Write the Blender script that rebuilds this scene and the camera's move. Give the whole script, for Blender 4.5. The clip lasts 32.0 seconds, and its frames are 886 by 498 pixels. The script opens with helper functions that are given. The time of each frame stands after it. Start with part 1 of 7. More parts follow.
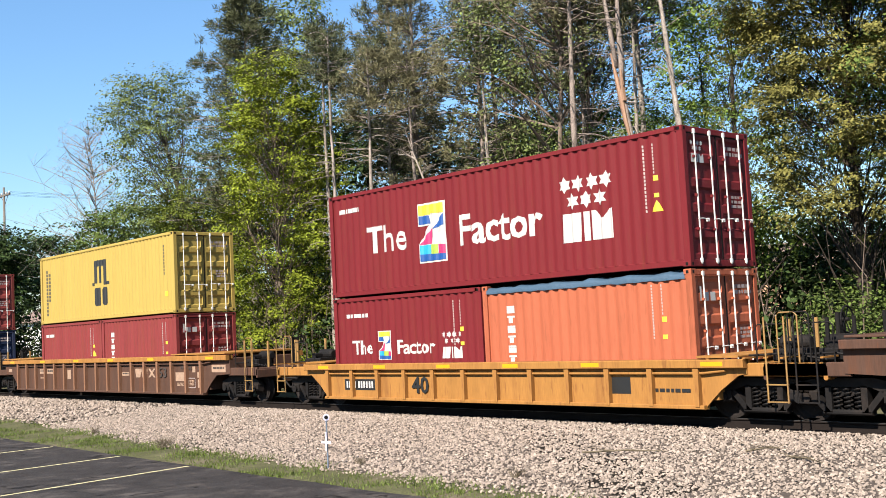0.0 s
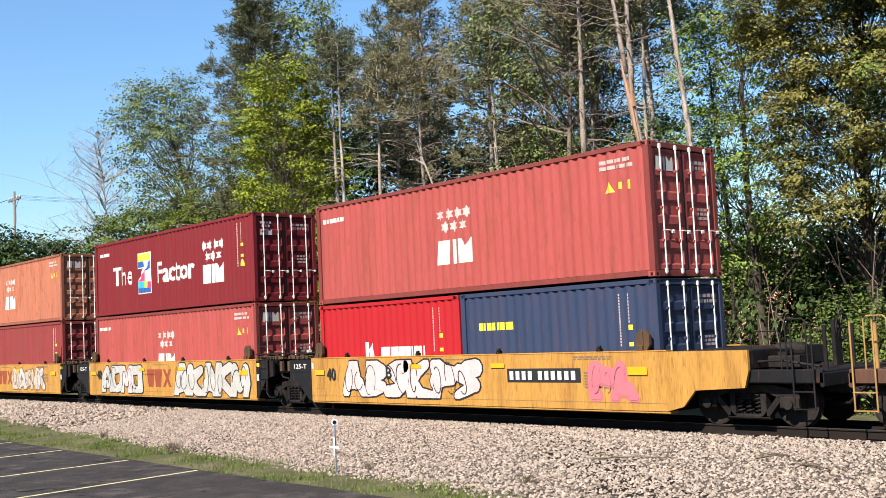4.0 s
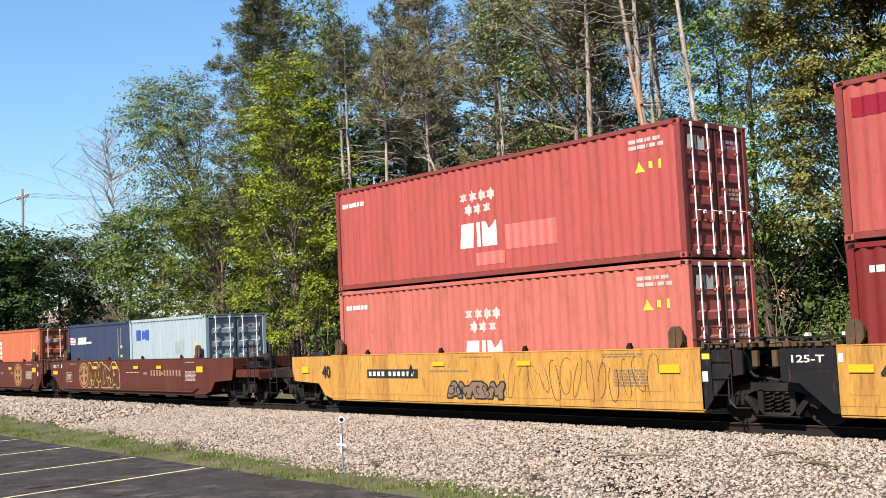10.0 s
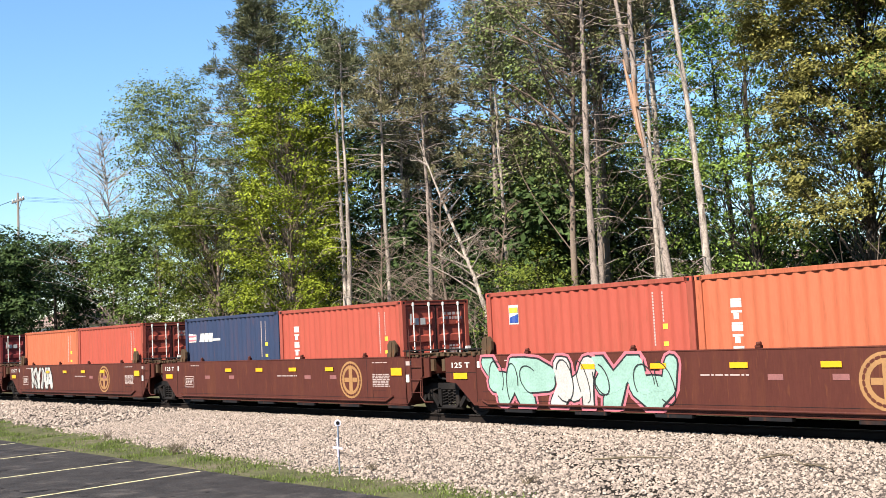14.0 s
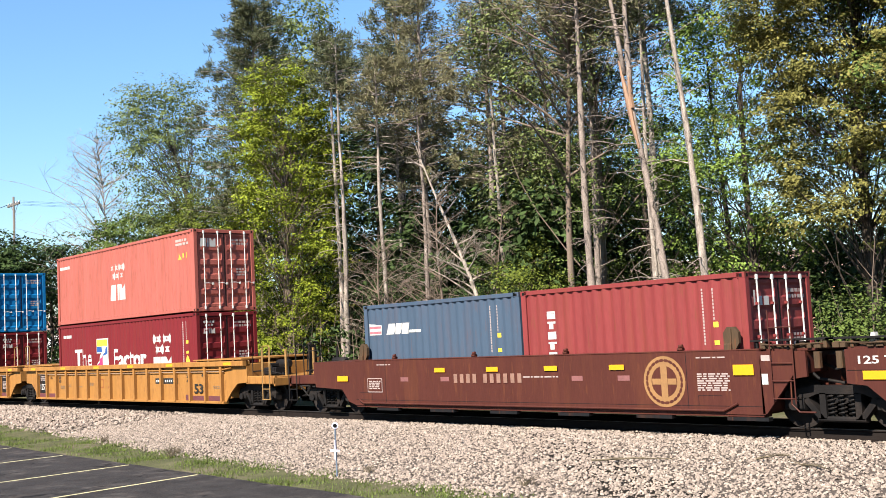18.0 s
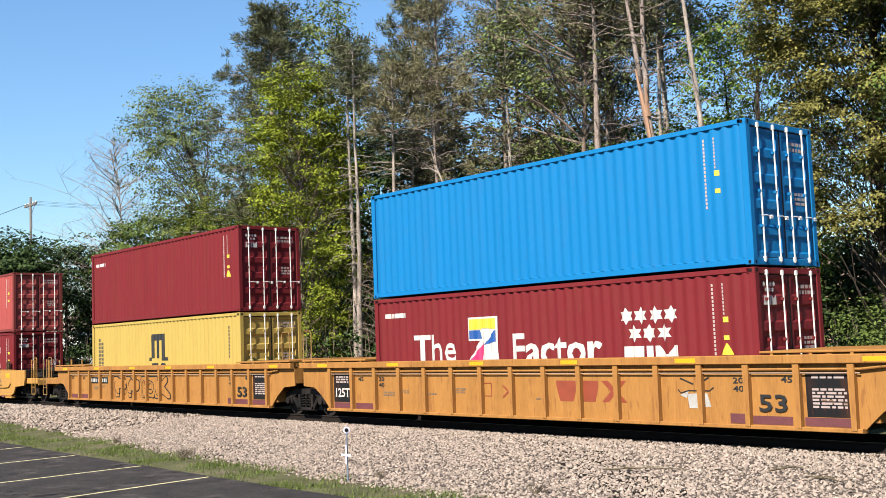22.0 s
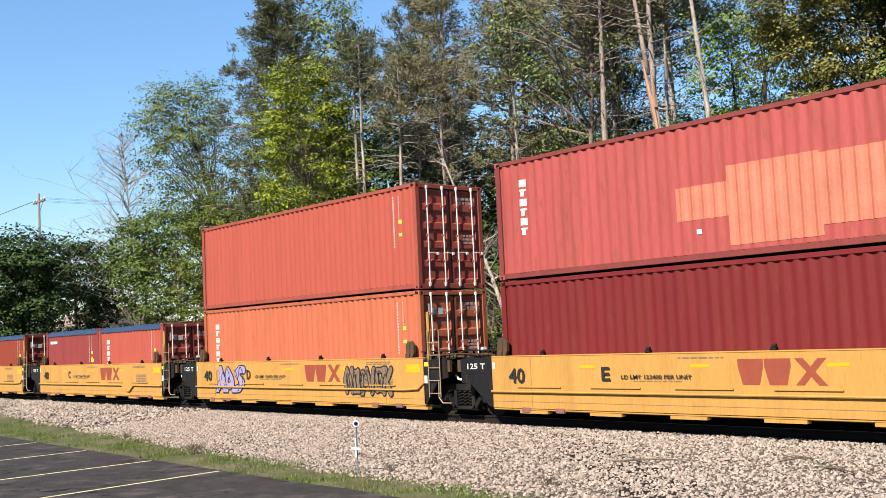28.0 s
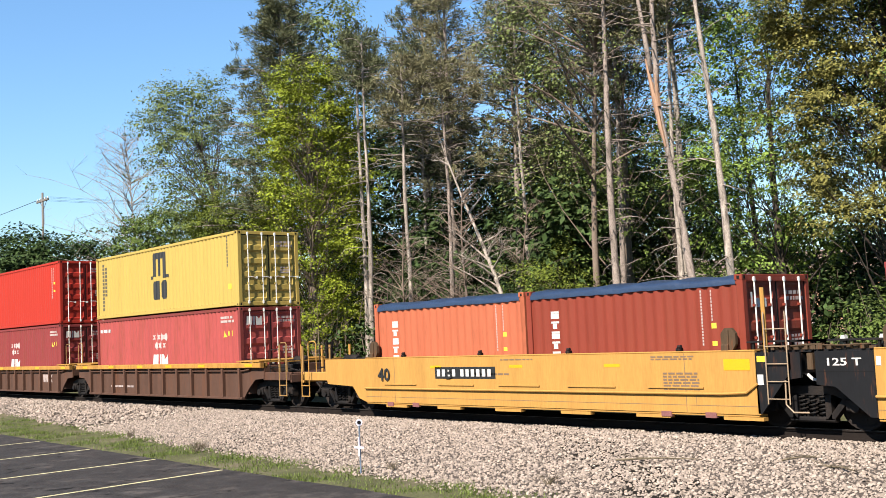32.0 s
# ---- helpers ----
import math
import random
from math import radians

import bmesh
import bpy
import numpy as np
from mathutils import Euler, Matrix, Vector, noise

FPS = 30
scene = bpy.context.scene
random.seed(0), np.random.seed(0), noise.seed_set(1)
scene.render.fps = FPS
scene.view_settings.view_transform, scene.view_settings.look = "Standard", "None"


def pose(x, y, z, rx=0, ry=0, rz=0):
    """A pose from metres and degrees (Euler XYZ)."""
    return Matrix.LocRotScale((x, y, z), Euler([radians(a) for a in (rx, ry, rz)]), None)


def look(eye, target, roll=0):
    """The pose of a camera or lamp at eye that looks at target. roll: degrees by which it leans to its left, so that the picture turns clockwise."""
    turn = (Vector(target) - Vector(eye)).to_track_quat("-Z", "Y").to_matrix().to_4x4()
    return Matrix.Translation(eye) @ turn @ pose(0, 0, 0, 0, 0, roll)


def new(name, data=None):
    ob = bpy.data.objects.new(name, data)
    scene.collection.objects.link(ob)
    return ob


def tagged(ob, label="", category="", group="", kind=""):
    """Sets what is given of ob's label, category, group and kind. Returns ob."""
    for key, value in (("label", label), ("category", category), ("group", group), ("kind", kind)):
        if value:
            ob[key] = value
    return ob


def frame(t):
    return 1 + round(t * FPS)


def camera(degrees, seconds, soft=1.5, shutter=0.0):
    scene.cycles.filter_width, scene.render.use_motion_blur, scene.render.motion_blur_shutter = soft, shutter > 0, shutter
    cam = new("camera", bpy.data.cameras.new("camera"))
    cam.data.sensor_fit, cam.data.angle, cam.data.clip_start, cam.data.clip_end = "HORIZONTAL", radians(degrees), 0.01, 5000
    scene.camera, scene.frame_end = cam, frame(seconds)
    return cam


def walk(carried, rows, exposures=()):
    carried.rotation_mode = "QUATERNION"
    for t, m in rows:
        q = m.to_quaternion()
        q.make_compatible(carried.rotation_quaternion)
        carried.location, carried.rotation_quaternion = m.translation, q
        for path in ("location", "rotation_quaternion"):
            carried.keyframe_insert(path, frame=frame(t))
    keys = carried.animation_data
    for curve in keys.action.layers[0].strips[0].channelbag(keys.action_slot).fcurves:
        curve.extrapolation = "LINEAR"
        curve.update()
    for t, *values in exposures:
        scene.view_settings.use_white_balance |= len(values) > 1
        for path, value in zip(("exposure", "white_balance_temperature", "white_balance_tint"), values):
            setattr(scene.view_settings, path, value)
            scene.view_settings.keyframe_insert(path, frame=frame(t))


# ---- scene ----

# ---------------------------------------------------------------- camera
EYE = Vector((0.0, -19.165, 2.124))


def aim(yaw, pitch, roll):
    a, b = radians(yaw), radians(pitch)
    return look(EYE, EYE + Vector((math.sin(a) * math.cos(b), math.cos(a) * math.cos(b), math.sin(b))), roll)


cam = camera(45.58, 32.0, soft=0.9)
walk(cam, [(t, aim(a, b, c)) for t, a, b, c in (
    (0, -47.76, 4.16, -2.93), (0.5, -47.80, 4.23, -2.87), (1, -47.85, 4.30, -2.77), (1.5, -47.94, 4.39, -2.72),
    (2, -48.05, 4.45, -2.72), (2.5, -48.15, 4.47, -2.77), (3, -48.23, 4.48, -2.73), (3.5, -48.23, 4.47, -2.69),
    (5.5, -48.29, 4.47, -2.85), (6, -48.35, 4.46, -2.88), (6.5, -48.36, 4.42, -2.86), (7, -48.35, 4.37, -2.86),
    (7.5, -48.33, 4.29, -2.81), (8, -48.34, 4.24, -2.82), (8.5, -48.36, 4.22, -2.79), (9, -48.44, 4.24, -2.67),
    (9.5, -48.53, 4.30, -2.69), (10, -48.61, 4.36, -2.64), (10.5, -48.65, 4.42, -2.56), (11, -48.64, 4.47, -2.54),
    (11.5, -48.60, 4.52, -2.50), (12, -48.55, 4.55, -2.53), (12.5, -48.50, 4.55, -2.55), (13, -48.45, 4.55, -2.59),
    (13.5, -48.42, 4.53, -2.70), (14, -48.39, 4.51, -2.77), (14.5, -48.36, 4.48, -2.86), (16.5, -48.08, 4.41, -3.20),
    (17, -48.07, 4.46, -3.21), (17.5, -48.11, 4.52, -3.22), (18, -48.19, 4.61, -3.07), (18.5, -48.30, 4.69, -2.89),
    (19, -48.39, 4.76, -2.73), (19.5, -48.44, 4.82, -2.60), (20, -48.48, 4.86, -2.55), (20.5, -48.55, 4.93, -2.42),
    (21, -48.63, 4.96, -2.31), (21.5, -48.77, 4.97, -2.21), (22, -48.94, 4.97, -2.20), (22.5, -49.08, 4.93, -2.32),
    (23, -49.20, 4.87, -2.49), (23.5, -49.26, 4.76, -2.67), (24, -49.26, 4.67, -2.79), (24.5, -49.23, 4.61, -2.85),
    (25, -49.23, 4.56, -2.83), (25.5, -49.26, 4.56, -2.78), (27.5, -49.35, 4.60, -2.60), (28, -49.38, 4.61, -2.63),
    (28.5, -49.40, 4.62, -2.66), (29, -49.45, 4.63, -2.68), (29.5, -49.50, 4.61, -2.72), (30, -49.52, 4.60, -2.64),
    (30.5, -49.52, 4.60, -2.63), (31, -49.52, 4.59, -2.63), (31.5, -49.52, 4.59, -2.66), (32, -49.55, 4.56, -2.63),
)], exposures=[(0.0, 1.52), (2.0, 1.54), (6.0, 1.46), (9.0, 1.48), (10.5, 1.53), (12.0, 1.68), (18.0, 1.67), (19.5, 1.56), (21.5, 1.43), (23.0, 1.47), (25.0, 1.50), (28.0, 1.48), (30.5, 1.53), (32.0, 1.55)])

# ---------------------------------------------------------------- light
SUN = Vector((0.18, -0.72, 0.66)).normalized()
world = bpy.data.worlds.new("sky")
scene.world = world
world.use_nodes = True
wn = world.node_tree.nodes
sky = wn.new("ShaderNodeTexSky")
sky.sky_type, sky.sun_disc = "NISHITA", False
sky.sun_elevation = math.asin(SUN.z)
sky.sun_rotation = math.atan2(SUN.x, SUN.y)
sky.air_density, sky.dust_density, sky.ozone_density = 1.5, 0.0, 10.0
wn["Background"].inputs["Strength"].default_value = 0.066
world.node_tree.links.new(sky.outputs["Color"], wn["Background"].inputs["Color"])
sun = new("sun", bpy.data.lights.new("sun", "SUN"))
sun.data.energy, sun.data.angle, sun.data.color = 5.0, radians(0.53), (1.0, 0.92, 0.80)
sun.matrix_world = look(SUN * 60, (0, 0, 0))


# ---------------------------------------------------------------- materials
def mat(name, color, rough=0.6, metal=0.0, vary=0.12, scale=2.0, stain=None, stain_amount=0.0, stain_scale=1.2,
        stretch=(1, 1, 1), bump=0.0, bump_scale=40.0, island=0.0, objrand=0.0, through_light=0.0, spec=0.5, spots=0.0, spot_scale=7.0, cracks=0.0):
    """A surface with tone variation at two scales, optional stains, bump and per-piece variation."""
    m = bpy.data.materials.new(name)
    m.use_nodes = True
    nt = m.node_tree
    n, link = nt.nodes, nt.links.new
    p = n["Principled BSDF"]
    p.inputs["Roughness"].default_value, p.inputs["Metallic"].default_value = rough, metal
    p.inputs["Specular IOR Level"].default_value = spec
    tc = n.new("ShaderNodeTexCoord")
    mp = n.new("ShaderNodeMapping")
    mp.inputs["Scale"].default_value = stretch
    link(tc.outputs["Object"], mp.inputs["Vector"])
    big, fine = n.new("ShaderNodeTexNoise"), n.new("ShaderNodeTexNoise")
    big.inputs["Scale"].default_value, fine.inputs["Scale"].default_value = scale, scale * 13
    big.inputs["Detail"].default_value, fine.inputs["Detail"].default_value = 4, 3
    for x in (big, fine):
        link(mp.outputs["Vector"], x.inputs["Vector"])
    add = n.new("ShaderNodeMath")
    add.operation = "ADD"
    link(big.outputs["Fac"], add.inputs[0])
    link(fine.outputs["Fac"], add.inputs[1])
    rng = n.new("ShaderNodeMapRange")
    rng.inputs["From Min"].default_value, rng.inputs["From Max"].default_value = 0.6, 1.4
    rng.inputs["To Min"].default_value, rng.inputs["To Max"].default_value = 1 - vary, 1 + vary
    link(add.outputs[0], rng.inputs["Value"])
    value = rng.outputs["Result"]
    for amount, node, out in ((island, "ShaderNodeNewGeometry", "Random Per Island"), (objrand, "ShaderNodeObjectInfo", "Random")):
        if amount:
            src = n.new(node)
            r2 = n.new("ShaderNodeMapRange")
            r2.inputs["To Min"].default_value, r2.inputs["To Max"].default_value = 1 - amount, 1 + amount
            link(src.outputs[out], r2.inputs["Value"])
            mul = n.new("ShaderNodeMath")
            mul.operation = "MULTIPLY"
            link(value, mul.inputs[0])
            link(r2.outputs["Result"], mul.inputs[1])
            value = mul.outputs[0]
    mix = n.new("ShaderNodeMix")
    mix.data_type, mix.blend_type = "RGBA", "MULTIPLY"
    mix.inputs[0].default_value = 1.0
    mix.inputs[6].default_value = (*color, 1)
    link(value, mix.inputs[7])
    col = mix.outputs[2]
    if stain:
        st = n.new("ShaderNodeTexNoise")
        st.inputs["Scale"].default_value, st.inputs["Detail"].default_value, st.inputs["Roughness"].default_value = stain_scale, 7, 0.65
        link(mp.outputs["Vector"], st.inputs["Vector"])
        sr = n.new("ShaderNodeMapRange")
        sr.inputs["From Min"].default_value, sr.inputs["From Max"].default_value = 0.52, 0.68
        sr.inputs["To Max"].default_value = stain_amount
        link(st.outputs["Fac"], sr.inputs["Value"])
        m2 = n.new("ShaderNodeMix")
        m2.data_type = "RGBA"
        link(sr.outputs["Result"], m2.inputs[0])
        link(col, m2.inputs[6])
        m2.inputs[7].default_value = (*stain, 1)
        col = m2.outputs[2]
    if spots:
        sn = n.new("ShaderNodeTexNoise")
        sn.inputs["Scale"].default_value, sn.inputs["Detail"].default_value = spot_scale, 5
        link(mp.outputs["Vector"], sn.inputs["Vector"])
        sm = n.new("ShaderNodeMapRange")
        sm.inputs["From Min"].default_value, sm.inputs["From Max"].default_value, sm.inputs["To Max"].default_value = 0.61, 0.68, spots
        link(sn.outputs["Fac"], sm.inputs["Value"])
        m3 = n.new("ShaderNodeMix")
        m3.data_type = "RGBA"
        link(sm.outputs["Result"], m3.inputs[0])
        link(col, m3.inputs[6])
        m3.inputs[7].default_value = (*(stain or (0.02, 0.02, 0.02)), 1)
        col = m3.outputs[2]
    if cracks:
        vn = n.new("ShaderNodeTexVoronoi")
        vn.feature = "DISTANCE_TO_EDGE"
        vn.inputs["Scale"].default_value = 0.42
        wob = n.new("ShaderNodeMix")
        wob.data_type = "RGBA"
        wob.inputs[0].default_value = 0.42
        wn2 = n.new("ShaderNodeTexNoise")
        wn2.inputs["Scale"].default_value, wn2.inputs["Detail"].default_value = 1.6, 5
        link(tc.outputs["Object"], wn2.inputs["Vector"])
        link(tc.outputs["Object"], wob.inputs[6])
        link(wn2.outputs["Color"], wob.inputs[7])
        link(wob.outputs[2], vn.inputs["Vector"])
        cm = n.new("ShaderNodeMapRange")
        cm.inputs["From Min"].default_value, cm.inputs["From Max"].default_value = 0.004, 0.012
        cm.inputs["To Min"].default_value, cm.inputs["To Max"].default_value = 1 - cracks, 1.0
        gap = n.new("ShaderNodeMapRange")
        gap.inputs["From Min"].default_value, gap.inputs["From Max"].default_value, gap.inputs["To Max"].default_value = 0.47, 0.56, 0.05
        link(big.outputs["Fac"], gap.inputs["Value"])
        far = n.new("ShaderNodeMath")
        link(vn.outputs["Distance"], far.inputs[0])
        link(gap.outputs["Result"], far.inputs[1])
        link(far.outputs[0], cm.inputs["Value"])
        m4 = n.new("ShaderNodeMix")
        m4.data_type, m4.blend_type = "RGBA", "MULTIPLY"
        m4.inputs[0].default_value = 1.0
        link(col, m4.inputs[6])
        link(cm.outputs["Result"], m4.inputs[7])
        col = m4.outputs[2]
    link(col, p.inputs["Base Color"])
    if bump:
        bt = n.new("ShaderNodeTexNoise")
        bt.inputs["Scale"].default_value, bt.inputs["Detail"].default_value = bump_scale, 4
        link(tc.outputs["Object"], bt.inputs["Vector"])
        b = n.new("ShaderNodeBump")
        b.inputs["Strength"].default_value, b.inputs["Distance"].default_value = bump, 0.02
        link(bt.outputs["Fac"], b.inputs["Height"])
        link(b.outputs["Normal"], p.inputs["Normal"])
    if through_light:
        tr = n.new("ShaderNodeBsdfTranslucent")
        link(col, tr.inputs["Color"])
        ms = n.new("ShaderNodeMixShader")
        ms.inputs[0].default_value = through_light
        link(p.outputs[0], ms.inputs[1])
        link(tr.outputs[0], ms.inputs[2])
        link(ms.outputs[0], n["Material Output"].inputs["Surface"])
    return m


RUST = (0.10, 0.035, 0.015)


def paint(name, color, rust=0.35, vary=0.10, rough=0.6):
    return mat(name, color, rough=rough, vary=vary, scale=1.3, stain=RUST, stain_amount=rust, stain_scale=1.1,
               stretch=(2.2, 1, 0.28), bump=0.12, bump_scale=9, spec=0.12, spots=min(0.8, rust * 1.1))


PAINT = {
    "maroon": paint("maroon_paint", (0.106, 0.011, 0.014), 0.15),
    "dark_red": paint("dark_red_paint", (0.094, 0.010, 0.011), 0.2),
    "red": paint("faded_red_paint", (0.222, 0.045, 0.041), 0.36, 0.14),
    "salmon": paint("salmon_paint", (0.258, 0.073, 0.058), 0.32, 0.12),
    "dusty_red": paint("dusty_red_paint", (0.141, 0.026, 0.026), 0.30, 0.16),
    "coral": paint("coral_paint", (0.227, 0.048, 0.033), 0.18, 0.08),
    "orange": paint("orange_paint", (0.273, 0.076, 0.039), 0.20, 0.10),
    "tan": paint("faded_orange_paint", (0.254, 0.091, 0.055), 0.50, 0.16),
    "brick": paint("brick_red_paint", (0.136, 0.026, 0.016), 0.15),
    "scarlet": paint("scarlet_paint", (0.237, 0.009, 0.013), 0.10, 0.06),
    "vermilion": paint("vermilion_paint", (0.254, 0.021, 0.013), 0.05, 0.06),
    "yellow": paint("yellow_paint", (0.282, 0.203, 0.053), 0.08, 0.06),
    "blue": paint("bright_blue_paint", (0.003, 0.108, 0.270), 0.04, 0.06),
    "navy": paint("navy_paint", (0.019, 0.028, 0.057), 0.14),
    "slate": paint("slate_blue_paint", (0.038, 0.058, 0.088), 0.16),
    "pale_blue": paint("pale_blue_paint", (0.178, 0.222, 0.246), 0.14),
}
RAILS = {
    "tan": paint("rusted_orange_frame_paint", (0.165, 0.060, 0.038), 0.75, 0.25),
    "red": paint("rusted_red_frame_paint", (0.120, 0.026, 0.024), 0.60, 0.22),
    "orange": paint("worn_orange_frame_paint", (0.235, 0.066, 0.034), 0.55, 0.2),
    "coral": paint("worn_coral_frame_paint", (0.180, 0.042, 0.030), 0.50, 0.2),
}
CAR = {
    "yellow": paint("railcar_yellow_paint", (0.272, 0.140, 0.033), 0.45, 0.30),
    "clean": paint("clean_railcar_yellow_paint", (0.288, 0.153, 0.040), 0.11, 0.15),
    "orange": paint("weathered_railcar_orange_paint", (0.232, 0.109, 0.030), 0.42, 0.20),
    "brown": paint("railcar_brown_paint", (0.051, 0.015, 0.011), 0.30, 0.16, 0.55),
    "rusty": paint("rusty_railcar_brown_paint", (0.058, 0.031, 0.022), 0.35, 0.28, 0.7),
    # rib paint: worn orange, also lightened to paint in the sunlit rib edges
    "worn_edge": paint("worn_orange_edge_paint", (0.158, 0.082, 0.050), 0.45, 0.30, 0.7),
    "guide": paint("brown_guide_paint", (0.050, 0.032, 0.019), 0.5, 0.30, 0.7),
}
BLACK = paint("railcar_black_paint", (0.008, 0.008, 0.009), 0.25, 0.2, 0.5)
STEEL = mat("greasy_cast_steel", (0.009, 0.008, 0.008), 0.65, 0.0, 0.35, 3, stain=(0.030, 0.022, 0.018), stain_amount=0.6, bump=0.3, spec=0.1)
WHEEL = mat("worn_wheel_steel", (0.016, 0.013, 0.012), 0.7, 0.0, 0.3, 4, spec=0.08)
RODW = mat("galvanised_lock_rod", (0.56, 0.55, 0.52), 0.45, 0.0, 0.12, 5, stain=RUST, stain_amount=0.3)
SEAL = mat("black_rubber_seal", (0.006, 0.006, 0.006), 0.8, spec=0.1)
WHITE = mat("white_lettering_paint", (0.335, 0.33, 0.315), 0.55, vary=0.10, scale=3, stain=(0.5, 0.25, 0.22), stain_amount=0.25)
OFFWHITE = mat("worn_white_lettering_paint", (0.255, 0.20, 0.185), 0.6, vary=0.15, scale=4)
INK = mat("black_lettering_paint", (0.008, 0.008, 0.008), 0.5, vary=0.2)
GOLD = mat("gold_emblem_paint", (0.193, 0.097, 0.033), 0.6, vary=0.2)
LOGORED = mat("rust_red_logo_paint", (0.161, 0.029, 0.011), 0.55, vary=0.2, scale=3)
REFLECT = mat("amber_reflector", (0.457, 0.226, 0.006), 0.3, vary=0.08)
TARPB = mat("blue_tarpaulin", (0.034, 0.062, 0.095), 0.45, vary=0.25, scale=4, stretch=(0.4, 3, 1), bump=0.5, bump_scale=12)
TARPN = mat("navy_tarpaulin", (0.013, 0.024, 0.051), 0.4, vary=0.25, scale=4, stretch=(0.4, 3, 1), bump=0.5, bump_scale=12)
PATCH = {
    "cream": mat("cream_patch", (0.276, 0.234, 0.179), 0.6, vary=0.25), "dark": mat("darker_red_patch", (0.141, 0.008, 0.018), 0.7, spec=0.08),
    "light": mat("light_red_patch", (0.289, 0.067, 0.057), 0.55), "peach": mat("orange_patch", (0.300, 0.088, 0.047), 0.55, vary=0.25),
    "sky": mat("sky_blue_print", (0.010, 0.217, 0.387), 0.5), "cobalt": mat("cobalt_print", (0.005, 0.047, 0.186), 0.5),
    "lemon": mat("lemon_print", (0.438, 0.320, 0.021), 0.5), "magenta": mat("magenta_print", (0.336, 0.015, 0.082), 0.5),
    "teal": mat("turquoise_print", (0.051, 0.300, 0.269), 0.5), "pink": mat("pink_spray_paint", (0.320, 0.082, 0.103), 0.6),
    "mint": mat("mint_spray_paint", (0.151, 0.248, 0.207), 0.6, vary=0.25), "lilac": mat("lilac_spray_paint", (0.179, 0.151, 0.289), 0.6, vary=0.15),
    "spray": mat("white_spray_paint", (0.265, 0.255, 0.241), 0.6, vary=0.25), "olive": mat("yellow_green_spray_paint", (0.233, 0.207, 0.051), 0.6, vary=0.3),
    "lime": mat("lime_print", (0.207, 0.289, 0.034), 0.5),
    "umber": mat("umber_spray_paint", (0.103, 0.041, 0.031), 0.6, vary=0.3),
    "worn": mat("pinkish_worn_patch", (0.138, 0.051, 0.048), 0.6, vary=0.3),
    "blueflag": mat("royal_blue_print", (0.010, 0.036, 0.181), 0.5),
}


